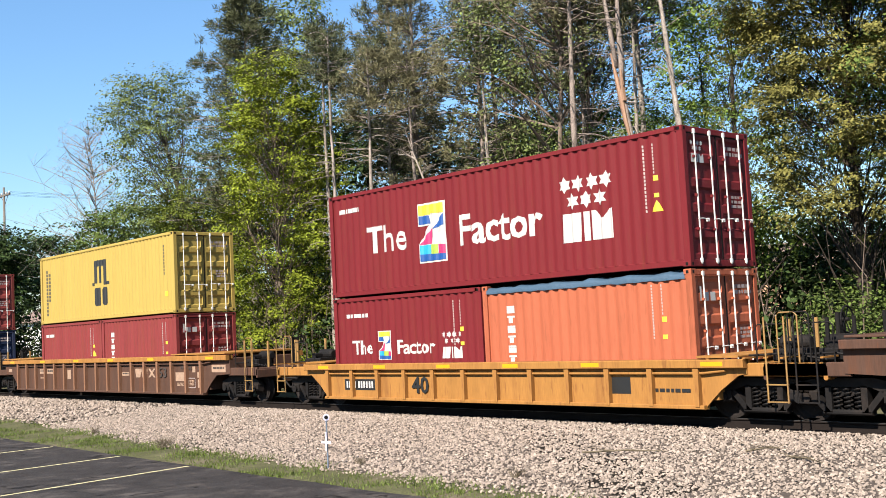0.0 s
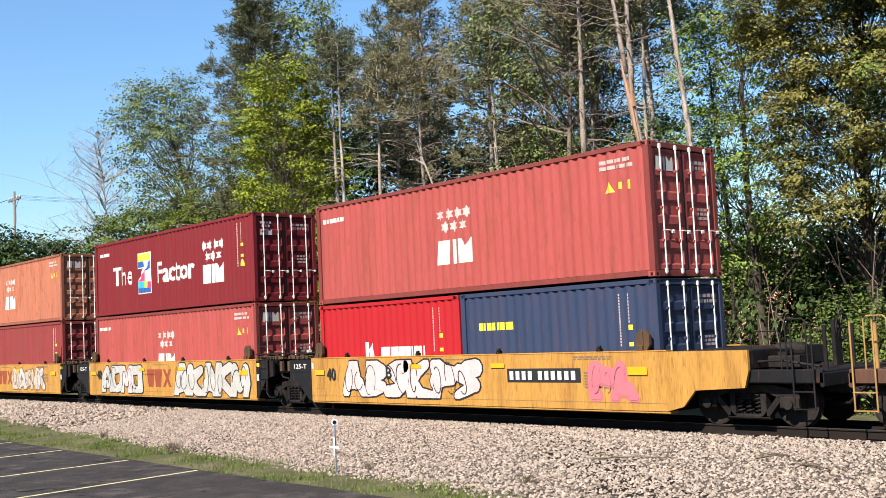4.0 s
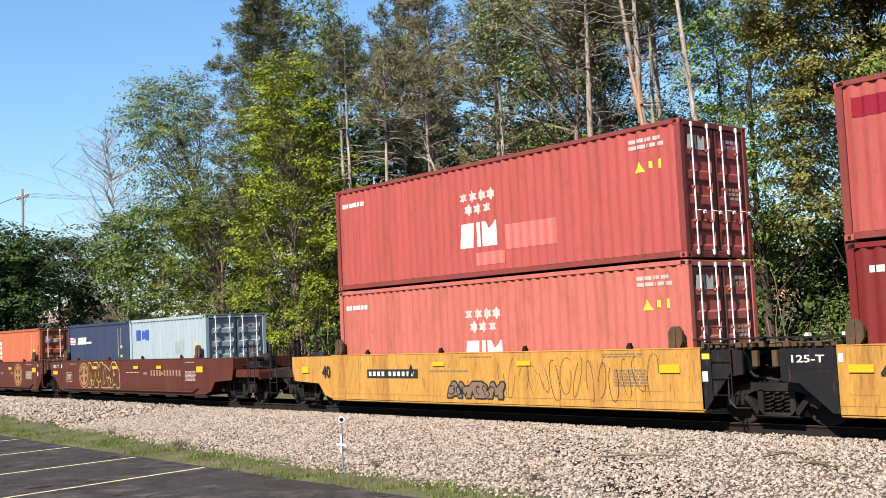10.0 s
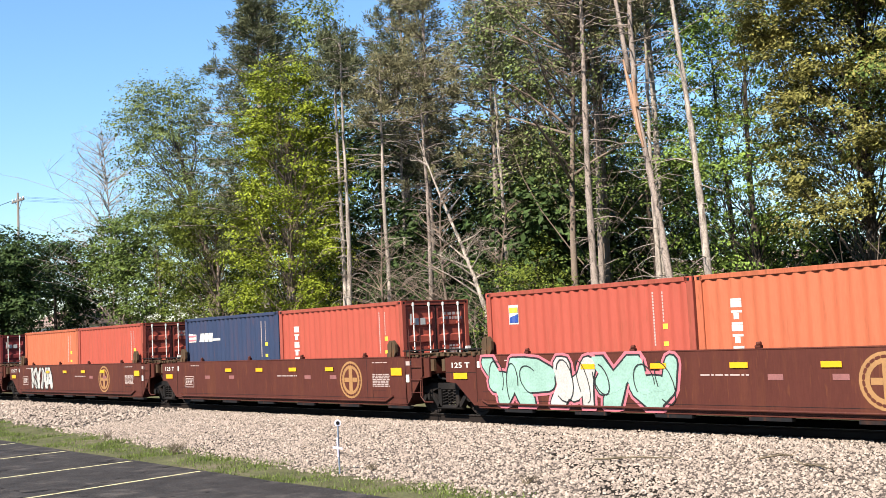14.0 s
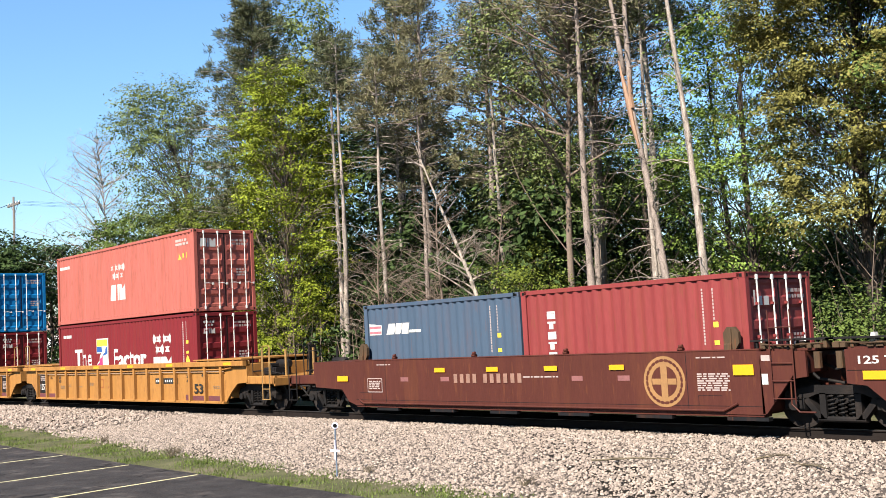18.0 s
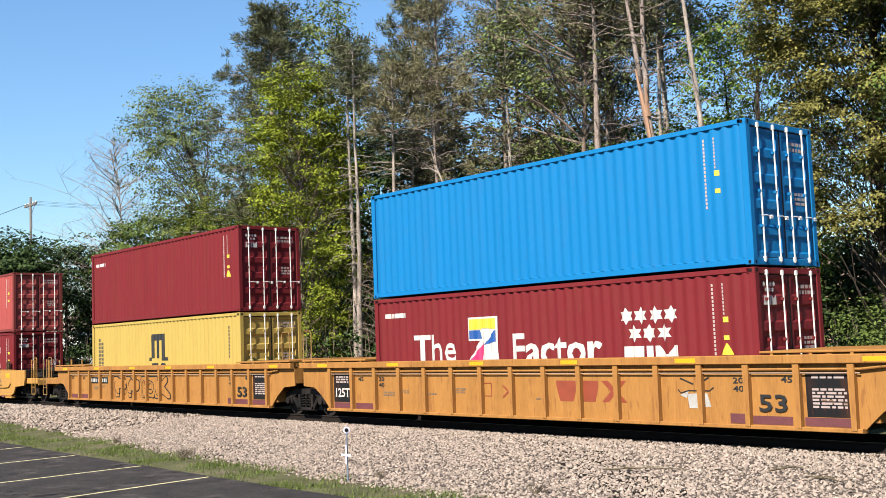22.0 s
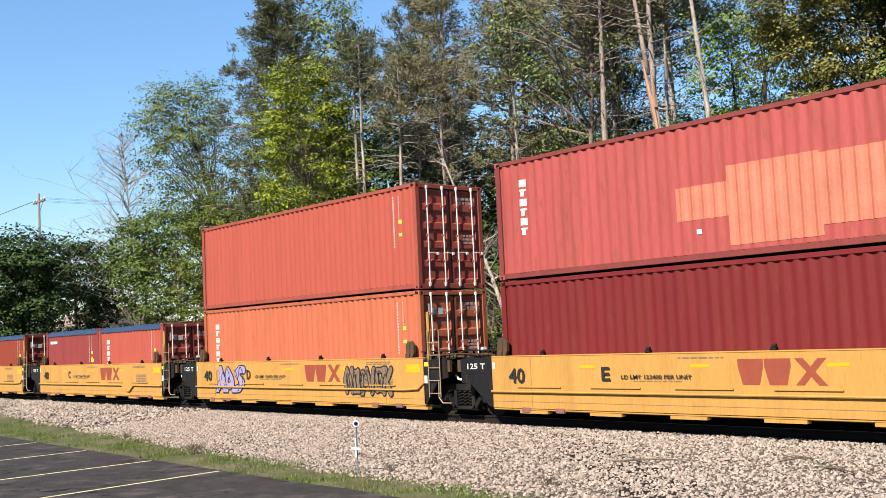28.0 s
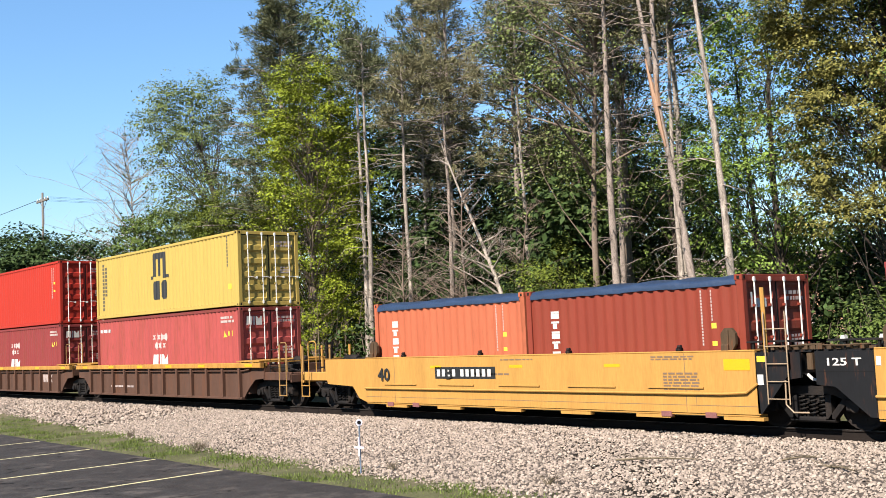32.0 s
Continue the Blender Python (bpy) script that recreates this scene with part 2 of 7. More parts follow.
# ---------------------------------------------------------------- mesh helpers
class MB:
    """Collects vertices and faces for one mesh."""

    def __init__(self):
        self.v, self.f, self.m, self.k = [], [], [], 0

    def face(self, pts):
        i = len(self.v)
        self.v.extend(tuple(p) for p in pts)
        self.f.append(tuple(range(i, i + len(pts))))
        self.m.append(self.k)

    def grid(self, rows):
        """Joins rows of points into quads."""
        i, w = len(self.v), len(rows[0])
        for r in rows:
            self.v.extend(tuple(p) for p in r)
        for a in range(len(rows) - 1):
            for b in range(w - 1):
                self.f.append((i + a * w + b, i + a * w + b + 1, i + (a + 1) * w + b + 1, i + (a + 1) * w + b))
                self.m.append(self.k)

    def box(self, x0, x1, y0, y1, z0, z1, c=0.0):
        """A box, with its long edges chamfered by c."""
        if x0 > x1: x0, x1 = x1, x0
        if y0 > y1: y0, y1 = y1, y0
        if z0 > z1: z0, z1 = z1, z0
        if c:
            c = min(c, (x1 - x0) / 3, (y1 - y0) / 3, (z1 - z0) / 3)
            dx, dy, dz = x1 - x0, y1 - y0, z1 - z0
            ring = lambda a0, a1, b0, b1: [(a0 + c, b0), (a1 - c, b0), (a1, b0 + c), (a1, b1 - c), (a1 - c, b1), (a0 + c, b1), (a0, b1 - c), (a0, b0 + c)]
            if dx >= dy and dx >= dz:
                self.prism([(p, q) for p, q in ring(y0, y1, z0, z1)], x0, x1, "x")
            elif dz >= dy:
                self.prism([(p, q) for p, q in ring(x0, x1, y0, y1)], z0, z1, "z")
            else:
                self.prism([(p, q) for p, q in ring(x0, x1, z0, z1)], y1, y0, "y")
            return
        self.prism([(x0, y0), (x1, y0), (x1, y1), (x0, y1)], z0, z1, "z")

    def prism(self, poly, a, b, axis):
        """A polygon pushed from a to b along an axis."""
        put = {"x": lambda p, t: (t, p[0], p[1]), "y": lambda p, t: (p[0], t, p[1]), "z": lambda p, t: (p[0], p[1], t)}[axis]
        i, n = len(self.v), len(poly)
        self.v.extend(put(p, a) for p in poly)
        self.v.extend(put(p, b) for p in poly)
        self.f.append(tuple(range(i + n - 1, i - 1, -1)))
        self.f.append(tuple(range(i + n, i + 2 * n)))
        for j in range(n):
            self.f.append((i + j, i + (j + 1) % n, i + n + (j + 1) % n, i + n + j))
        self.m.extend([self.k] * (n + 2))

    def tube(self, pts, radii, sides=8, cap=True):
        """A tapered tube along points."""
        rings = []
        pts = [Vector(p) for p in pts]
        if not hasattr(radii, "__len__"):
            radii = [radii] * len(pts)
        for j, p in enumerate(pts):
            d = (pts[min(j + 1, len(pts) - 1)] - pts[max(j - 1, 0)]).normalized()
            a = d.cross(Vector((0, 0, 1)) if abs(d.z) < 0.9 else Vector((1, 0, 0))).normalized()
            b = d.cross(a)
            rings.append([p + (a * math.cos(6.28318 * s / sides) + b * math.sin(6.28318 * s / sides)) * radii[j] for s in range(sides)])
        i = len(self.v)
        for r in rings:
            self.v.extend(tuple(q) for q in r)
        for j in range(len(pts) - 1):
            for s in range(sides):
                s2 = (s + 1) % sides
                self.f.append((i + j * sides + s, i + j * sides + s2, i + (j + 1) * sides + s2, i + (j + 1) * sides + s))
                self.m.append(self.k)
        if cap:
            self.f.append(tuple(i + s for s in range(sides)))
            self.f.append(tuple(i + (len(pts) - 1) * sides + s for s in range(sides - 1, -1, -1)))
            self.m.extend([self.k] * 2)

    def mesh(self, name, mats, smooth=False, outward=True):
        me = bpy.data.meshes.new(name)
        me.from_pydata(self.v, [], self.f)
        for m in (mats if isinstance(mats, (list, tuple)) else [mats]):
            me.materials.append(m)
        me.polygons.foreach_set("material_index", self.m)
        if outward:
            bm = bmesh.new()
            bm.from_mesh(me)
            bmesh.ops.recalc_face_normals(bm, faces=bm.faces[:])
            bm.to_mesh(me)
            bm.free()
        if smooth:
            me.polygons.foreach_set("use_smooth", [True] * len(me.polygons))
        me.update()
        return me


MESHES = {}


def shared(key, build):
    """One mesh for all pieces of the same key."""
    if key not in MESHES:
        MESHES[key] = build()
    return MESHES[key]


def part(name, data, parent, at=(0, 0, 0), turn=(0, 0, 0), label="", kind=""):
    ob = new(name, data)
    ob.parent = parent
    ob.location = at
    ob.rotation_euler = turn
    return tagged(ob, label, kind=kind) if kind else tagged(ob, label)


def thing(name, at, label, category, group="", kind=""):
    ob = new(name)
    ob.empty_display_size = 0.3
    ob.location = at
    return tagged(ob, label, category, group, kind)


def numpy_mesh(name, verts, faces, material, smooth=False):
    """A mesh from equal-sided faces held in arrays."""
    me = bpy.data.meshes.new(name)
    n, k = faces.shape
    me.vertices.add(len(verts))
    me.vertices.foreach_set("co", np.asarray(verts, dtype=np.float32).ravel())
    me.loops.add(n * k)
    me.loops.foreach_set("vertex_index", faces.astype(np.int32).ravel())
    me.polygons.add(n)
    me.polygons.foreach_set("loop_start", np.arange(0, n * k, k, dtype=np.int32))
    me.polygons.foreach_set("use_smooth", np.full(n, smooth))
    me.materials.append(material)
    me.update(calc_edges=True)
    return me


# ---------------------------------------------------------------- painted shapes
PITCH, DEPTH = 0.2771, 0.040


def ripple(x):
    """How far the corrugated side lies behind its outermost faces at x."""
    u = (x / PITCH) % 1.0
    for a, b, p, q in ((0.0, 0.27, 0, 0), (0.27, 0.5, 0, 1), (0.5, 0.77, 1, 1), (0.77, 1.0, 1, 0)):
        if u <= b:
            return DEPTH * (p + (q - p) * (u - a) / (b - a))
    return 0.0


def breaks(x0, x1):
    out, k = [x0], math.floor(x0 / PITCH)
    while k * PITCH < x1:
        out += [(k + u) * PITCH for u in (0.0, 0.27, 0.5, 0.77) if x0 + 1e-4 < (k + u) * PITCH < x1 - 1e-4]
        k += 1
    return out + [x1]


def clip(poly, x, keep_right):
    out = []
    for i, a in enumerate(poly):
        b = poly[i - 1]
        ia, ib = (a[0] >= x) == keep_right, (b[0] >= x) == keep_right
        if ia != ib:
            t = (x - a[0]) / (b[0] - a[0])
            out.append((x, a[1] + (b[1] - a[1]) * t))
        if ia:
            out.append(a)
    return out


def paint_mesh(name, polys, material, plane, wavy, lift=0.004):
    """Painted convex shapes laid on the near side of a container or car."""
    mb = MB()
    base = lift
    for k, poly in enumerate(polys):
        lift = base + (0.0012 * (k % 8) if len(polys) < 16 else 0)
        if not wavy:
            mb.face([(x, plane - lift, z) for x, z in poly])
            continue
        cuts = breaks(min(p[0] for p in poly), max(p[0] for p in poly))
        for a, b in zip(cuts, cuts[1:]):
            piece = clip(clip(poly, a, True), b, False)
            if len(piece) > 2:
                e = (b - a) * 0.01
                slope = (ripple(b - e) - ripple(a + e)) / (b - a - 2 * e)
                mb.face([(x, plane + ripple(a + e) + slope * (x - a - e) - lift, z) for x, z in piece])
    return mb.mesh(name, material)


def rect(x0, x1, z0, z1):
    return [(x0, z0), (x1, z0), (x1, z1), (x0, z1)]


GLYPHS = {}


def words(text, x0, x1, z0, z1):
    """The built-in font's letters as triangles that fill a box."""
    if text not in GLYPHS:
        cu = bpy.data.curves.new("letters", "FONT")
        cu.body, cu.resolution_u = text, 2
        cu.offset = 0.02
        ob = bpy.data.objects.new("letters", cu)
        scene.collection.objects.link(ob)
        bpy.context.view_layer.update()
        me = bpy.data.meshes.new_from_object(ob)
        GLYPHS[text] = [[(me.vertices[v].co.x, me.vertices[v].co.y) for v in f.vertices] for f in me.polygons]
        bpy.data.objects.remove(ob)
        bpy.data.curves.remove(cu)
        bpy.data.meshes.remove(me)
    tris = GLYPHS[text]
    xs, ys = [p[0] for t in tris for p in t], [p[1] for t in tris for p in t]
    lox, sx, loy, sy = min(xs), (x1 - x0) / (max(xs) - min(xs)), min(ys), (z1 - z0) / (max(ys) - min(ys))
    return [[(x0 + (p[0] - lox) * sx, z0 + (p[1] - loy) * sy) for p in t] for t in tris]


def star(x, z, r):
    """A six-pointed star as two triangles."""
    tri = lambda s: [(x + r * math.sin(2.0944 * k + s), z + r * math.cos(2.0944 * k + s)) for k in range(3)]
    return [tri(0), tri(math.pi)]


def stars(x0, x1, z0, z1):
    w, r = x1 - x0, (z1 - z0) * 0.25
    return ([q for k in range(4) for q in star(x0 + w * (0.1 + 0.267 * k), z1 - r, r)]
            + [q for k in range(3) for q in star(x0 + w * (0.24 + 0.267 * k), z0 + r, r)])


def block_mark(x0, x1, z0, z1):
    """A word mark as three plain blocks."""
    w, h = x1 - x0, z1 - z0
    return [[(x0, z0), (x0 + 0.36 * w, z0), (x0 + 0.40 * w, z1), (x0 + 0.04 * w, z1)], rect(x0 + 0.45 * w, x0 + 0.55 * w, z0, z1),
            rect(x0 + 0.61 * w, x1, z0, z0 + 0.72 * h), [(x0 + 0.61 * w, z0 + 0.72 * h), (x0 + 0.78 * w, z0 + 0.72 * h), (x0 + 0.68 * w, z1), (x0 + 0.61 * w, z1)],
            [(x0 + 0.83 * w, z0 + 0.72 * h), (x1, z0 + 0.72 * h), (x1, z1), (x0 + 0.93 * w, z1)]]


def bars(x0, x1, z0, z1, n, seed=1):
    """Writing too small to read: n rows of short bars."""
    r = random.Random(seed)
    out, h = [], (z1 - z0) / n
    for k in range(n):
        x, top = x0, z1 - k * h
        while x < x1 - 0.04:
            w = min(r.uniform(0.06, 0.22) * max(1, h * 4), x1 - x)
            out.append(rect(x, x + w, top - h * 0.62, top))
            x += w + 0.035
    return out


def upright(x0, x1, z0, z1, n):
    """A column of plain blocks."""
    h = (z1 - z0) / n
    return [rect(x0, x1, z0 + k * h, z0 + (k + 0.72) * h) for k in range(n)]


STROKES = (((0.2, 0, 0.1, 1), (0.2, 1, 0.85, 0.75), (0.15, 0.5, 0.8, 0.55)), ((0.1, 1, 0.5, 0), (0.5, 0, 0.95, 1), (0.3, 0.45, 0.7, 0.5)),
           ((0.15, 0, 0.2, 1), (0.2, 1, 0.8, 0.7), (0.8, 0.7, 0.2, 0.5), (0.2, 0.5, 0.9, 0.2), (0.9, 0.2, 0.15, 0.0)), ((0.1, 0, 0.45, 1), (0.45, 1, 0.9, 0), (0.25, 0.3, 0.75, 0.3)),
           ((0.85, 0.95, 0.2, 0.8), (0.2, 0.8, 0.8, 0.4), (0.8, 0.4, 0.1, 0.05)), ((0.1, 0, 0.15, 1), (0.15, 1, 0.5, 0.4), (0.5, 0.4, 0.85, 1), (0.85, 1, 0.9, 0)),
           ((0.2, 0.1, 0.1, 0.9), (0.1, 0.9, 0.9, 0.95), (0.9, 0.95, 0.85, 0.1), (0.85, 0.1, 0.2, 0.1)), ((0.15, 1, 0.15, 0), (0.2, 0.45, 0.85, 1), (0.25, 0.5, 0.95, 0)))


def sprayed_letters(x0, x1, z0, z1, n, seed, grow=0.0):
    """Fat overlapping sprayed strokes, one list of convex pieces for each figure."""
    r = random.Random(seed)
    out, w, h = [], (x1 - x0) / n, z1 - z0
    for k in range(n):
        ax, sx, tilt = x0 + k * w - 0.04 * w, w * r.uniform(0.98, 1.15), r.uniform(-0.12, 0.12)
        dz, sz = r.uniform(0, 0.12) * h, h * r.uniform(0.86, 1.0)
        pieces = []
        for a, b, c, d in r.choice(STROKES):
            p, q = Vector((ax + a * sx + tilt * b, z0 + dz + b * sz * 0.88)), Vector((ax + c * sx + tilt * d, z0 + dz + d * sz * 0.88))
            ta, tb = min(h, sx) * r.uniform(0.15, 0.24) + grow, min(h, sx) * r.uniform(0.13, 0.21) + grow
            bow = Vector((-(q - p).y, (q - p).x)) * r.uniform(-0.18, 0.18)
            mid = (p + q) / 2 + bow
            for u, v, ra, rb in ((p, mid, ta, (ta + tb) / 2), (mid, q, (ta + tb) / 2, tb)):
                pieces.append([(a0, min(max(b0, z0 - grow), z1 + grow)) for a0, b0 in capsule(u, v, ra, rb)])
        out.append(pieces)
    return out


def capsule(p, q, ra, rb, n=5):
    """A round-ended stroke as one convex outline."""
    a = math.atan2(q[1] - p[1], q[0] - p[0])
    return ([(p[0] + ra * math.cos(a + math.pi / 2 + math.pi * k / n), p[1] + ra * math.sin(a + math.pi / 2 + math.pi * k / n)) for k in range(n + 1)]
            + [(q[0] + rb * math.cos(a - math.pi / 2 + math.pi * k / n), q[1] + rb * math.sin(a - math.pi / 2 + math.pi * k / n)) for k in range(n + 1)])


def ribbon(pts, w):
    """A thin drawn line as short quads."""
    out = []
    for (a, b), (c, d) in zip(pts, pts[1:]):
        ln = math.hypot(c - a, d - b) or 1
        u, v = (d - b) / ln * w / 2, -(c - a) / ln * w / 2
        out.append([(a + u, b + v), (c + u, d + v), (c - u, d - v), (a - u, b - v)])
    return out


def scrawl(x0, x1, z0, z1, n, seed, w=0.022):
    """Loose hand-drawn loops, a list of lines."""
    r = random.Random(seed)
    out, step = [], (x1 - x0) / n
    for k in range(n):
        x, a, b = x0 + (k + 0.5) * step, step * r.uniform(0.3, 0.62), (z1 - z0) * r.uniform(0.32, 0.5)
        zc, s, sw, tilt = (z0 + z1) / 2 + r.uniform(-0.1, 0.1) * (z1 - z0), r.uniform(0, 6.28), r.uniform(3.4, 6.0), r.uniform(-0.3, 0.3)
        pts = [(x + a * math.cos(s + sw * i / 12) * (1 - 0.3 * i / 12) + tilt * b * math.sin(s + sw * i / 12), min(max(zc + b * math.sin(s + sw * i / 12), z0), z1)) for i in range(13)]
        out.append(ribbon(pts, w * r.uniform(0.7, 1.2)))
    return out


def clusters(polys):
    """Groups of shapes whose boxes touch."""
    box = lambda q: (min(p[0] for p in q), max(p[0] for p in q), min(p[1] for p in q), max(p[1] for p in q))
    out = []
    for q in polys:
        a = box(q)
        near = [g for g in out if any(a[0] < b[1] + 0.02 and b[0] < a[1] + 0.02 and a[2] < b[3] + 0.03 and b[2] < a[3] + 0.03 for b in map(box, g))]
        out = [g for g in out if g not in near] + [sum(near, []) + [q]]
    return out


# ---------------------------------------------------------------- containers
SIDE = 1.205


def container(name, s, z, length, high, color, decor, label, tarp=None, door_kind=""):
    """A corrugated shipping container with doors at its leading end."""
    hl, tall, pm = length / 2, high, PAINT[color]
    ob = thing(name, (s, 0, z), label, "container", "containers on the train")
    key = (length, high, color)
    op = tarp is not None
    roof_z = tall - (0.15 if op else 0.02)

    def panel():
        mb = MB()
        xs = breaks(-hl + 0.14, hl - 0.14)
        ys = [-(SIDE - ripple(x)) for x in xs]
        mb.grid([[(x, y0, 0.15) for x, y0 in zip(xs, ys)], [(x, y0, tall - (0.20 if op else 0.10)) for x, y0 in zip(xs, ys)]])
        return mb.mesh("side_panel", pm, True)

    def frame_mesh():
        mb = MB()
        for y in (-1, 1):
            a, b = sorted((y * 1.219, y * 1.15))
            mb.box(-hl + 0.12, hl - 0.12, a, b, tall - (0.20 if op else 0.10), tall - (0.13 if op else 0.0), 0.008)
            mb.box(-hl + 0.12, hl - 0.12, y * 1.197, y * 1.13, 0.02, 0.16, 0.01)
            for x in (-1, 1):
                c, d = sorted((x * hl, x * (hl - 0.15)))
                e, g = sorted((y * 1.216, y * 1.07))
                mb.box(c, d, e, g, 0.11, tall - 0.11, 0.012)
        for x in (-1, 1):
            c, d = sorted((x * (hl - 0.004), x * (hl - 0.11)))
            mb.box(c, d, -1.07, 1.07, 0.0, 0.14, 0.01)
            mb.box(c, d, -1.07, 1.07, tall - 0.13, tall - 0.01, 0.01)
        return mb.mesh("frame", RAILS.get(color, pm))

    def roof():
        mb = MB()
        mb.box(-hl + 0.1, hl - 0.1, -1.16, 1.16, roof_z - 0.03, roof_z)
        for k in range(int(length / 0.33)):
            x = -hl + 0.3 + k * 0.33
            mb.box(x, x + 0.16, -1.10, 1.10, roof_z, roof_z + 0.016)
        return mb.mesh("roof", pm)

    def end():
        mb = MB()
        pts = []
        for k in range(9):
            y = -1.07 + k * 0.2675
            pts += [(-hl + 0.02, y), (-hl + 0.02, y + 0.08), (-hl + 0.055, y + 0.12), (-hl + 0.055, y + 0.22)]
        pts = [p for p in pts if p[1] <= 1.07] + [(-hl + 0.02, 1.07)]
        mb.grid([[(x, y, 0.13) for x, y in pts], [(x, y, tall - 0.12) for x, y in pts]])
        return mb.mesh("end_wall", pm)

    def door(y0, y1):
        mb = MB()
        x = hl - 0.03
        n = 5
        cell = (tall - 0.30) / n
        zs = [(0.15, 0)]
        for k in range(n):
            a = 0.15 + k * cell
            zs += [(a + 0.10, 0), (a + 0.14, -0.034), (a + cell - 0.12, -0.034), (a + cell - 0.06, 0)]
        zs.append((tall - 0.15, 0))
        mb.grid([[(x, y0, q), (x, y0 + 0.085, q), (x + d, y0 + 0.105, q), (x + d, y1 - 0.105, q), (x, y1 - 0.085, q), (x, y1, q)] for q, d in zs])
        return mb.mesh("door", pm)

    def seal(y0, y1):
        mb = MB()
        x = hl - 0.03
        mb.box(x - 0.02, x + 0.008, y0 - 0.008, y1 + 0.008, tall - 0.155, tall - 0.13)
        mb.box(x - 0.02, x + 0.008, y0 - 0.008, y1 + 0.008, 0.13, 0.155)
        for a in (y0, y1):
            mb.box(x - 0.02, x + 0.008, a - 0.012, a + 0.012, 0.14, tall - 0.14)
        return mb.mesh("door_seal", SEAL)

    def rod():
        mb = MB()
        x = hl + 0.016
        mb.tube([(x, 0, 0.06), (x, 0, tall - 0.05)], 0.016, 6)
        for q in (0.08, tall - 0.15):
            mb.box(x - 0.03, x + 0.018, -0.026, 0.026, q, q + 0.09)
        mb.k = 1
        for q in (0.75, tall * 0.5, tall - 0.65):
            mb.box(x - 0.045, x + 0.012, -0.045, 0.045, q, q + 0.05)
        return mb.mesh("lock_rod", [RODW, pm])

    def handle():
        mb = MB()
        x = hl + 0.020
        mb.tube([(x, -0.02, 0.98), (x + 0.01, 0.15, 0.99), (x + 0.01, 0.36, 0.96)], 0.011, 6)
        mb.box(x - 0.04, x + 0.015, 0.32, 0.37, 0.93, 1.0)
        return mb.mesh("lock_handle", RODW)

    def casting():
        mb = MB()
        mb.box(-0.09, 0.09, -0.083, 0.083, 0, 0.118, 0.012)
        # casting openings stand as black blocks, their inner shade put into the colour
        mb.k = 1
        mb.box(-0.03, 0.03, -0.0865, -0.08, 0.025, 0.09)
        mb.box(-0.0925, -0.088, -0.03, 0.03, 0.025, 0.09)
        mb.box(0.088, 0.0925, -0.03, 0.03, 0.025, 0.09)
        return mb.mesh("corner_casting", [pm, SEAL])

    sp = shared(("panel", *key, op), panel)
    part("side_panel", sp, ob)
    part("side_panel", sp, ob, turn=(0, 0, math.pi))
    part("frame", shared(("frame", *key, op), frame_mesh), ob, label="rust-streaked steel frame" if color in RAILS else "")
    part("roof", shared(("roof", *key, op), roof), ob)
    part("end_wall", shared(("end", *key), end), ob)
    for a, b in ((-1.07, -0.008), (0.008, 1.07)):
        d = part("door", shared(("door", *key, a), lambda: door(a, b)), ob)
        part("door_seal", shared(("seal", high, length, a), lambda: seal(a, b)), d)
        for y in ((a + 0.24), (b - 0.26)):
            part("lock_rod", shared(("rod", *key), rod), d, (0, y, 0), label="white galvanised lock rod")
            part("lock_handle", shared(("handle", *key), handle), d, (0, y - 0.02, 0 if y < 0 else 0.02))
    def door_mark(kind):
        mb = MB()
        x = hl - 0.024
        put = lambda ps: [mb.face([(x + 0.001 * (k % 4), p, q) for p, q in poly]) for k, poly in enumerate(ps)]
        if kind == "block":
            put(block_mark(-0.95, -0.34, tall - 0.62, tall - 0.32))
        elif kind == "stars":
            put(stars(-0.93, -0.50, tall - 0.50, tall - 0.28))
            put(block_mark(-0.93, -0.48, tall - 0.74, tall - 0.56))
        elif kind == "short":
            put([rect(-0.92, -0.86, tall - 0.66, tall - 0.36), rect(-0.80, -0.62, tall - 0.66, tall - 0.48), rect(-0.56, -0.38, tall - 0.66, tall - 0.48)])
        else:
            put(bars(0.30, 0.98, tall - 0.58, tall - 0.34, 2, 3) + bars(0.45, 0.9, tall * 0.42, tall * 0.52, 3, 4))
        return mb.mesh("door_mark", WHITE if kind != "bars" else OFFWHITE)
    if door_kind:
        part("door_mark", shared(("door_mark", door_kind, length, high), lambda: door_mark(door_kind)), ob, label="white mark on the doors")
    part("door_writing", shared(("door_mark", "bars", length, high), lambda: door_mark("bars")), ob, kind="stuff")
    cm = shared(("casting", color), casting)
    for x in (-hl + 0.09, hl - 0.09):
        for y in (-1.136, 1.136):
            for q in (0.0, tall - 0.118):
                part("corner_casting", cm, ob, (x, y, q))
    if op:
        tm = TARPB if tarp == "blue" else TARPN

        def cover():
            mb = MB()
            rows = []
            n = int(length / 0.22)
            r = random.Random(int(length * 7 + (tarp == "blue")))
            for k in range(n + 1):
                x = -hl + 0.16 + (length - 0.32) * k / n
                sag = r.uniform(-0.02, 0.02) + (0.02 if k % 5 == 0 else -0.01)
                rows.append([(x, -1.223, tall - 0.20 + r.uniform(-0.012, 0.012)), (x, -1.224, tall - 0.12 + sag * 0.4), (x, -1.16, tall - 0.05 + sag),
                             (x, -0.6, tall + 0.015 + sag), (x, 0, tall + 0.03 + sag), (x, 0.6, tall + 0.015 + sag), (x, 1.16, tall - 0.05), (x, 1.221, tall - 0.20)])
            mb.grid(rows)
            return mb.mesh("tarpaulin", tm, True)
        part("tarpaulin", shared(("cover", length, high, tarp), cover), ob, label="wrinkled tarpaulin roof cover")
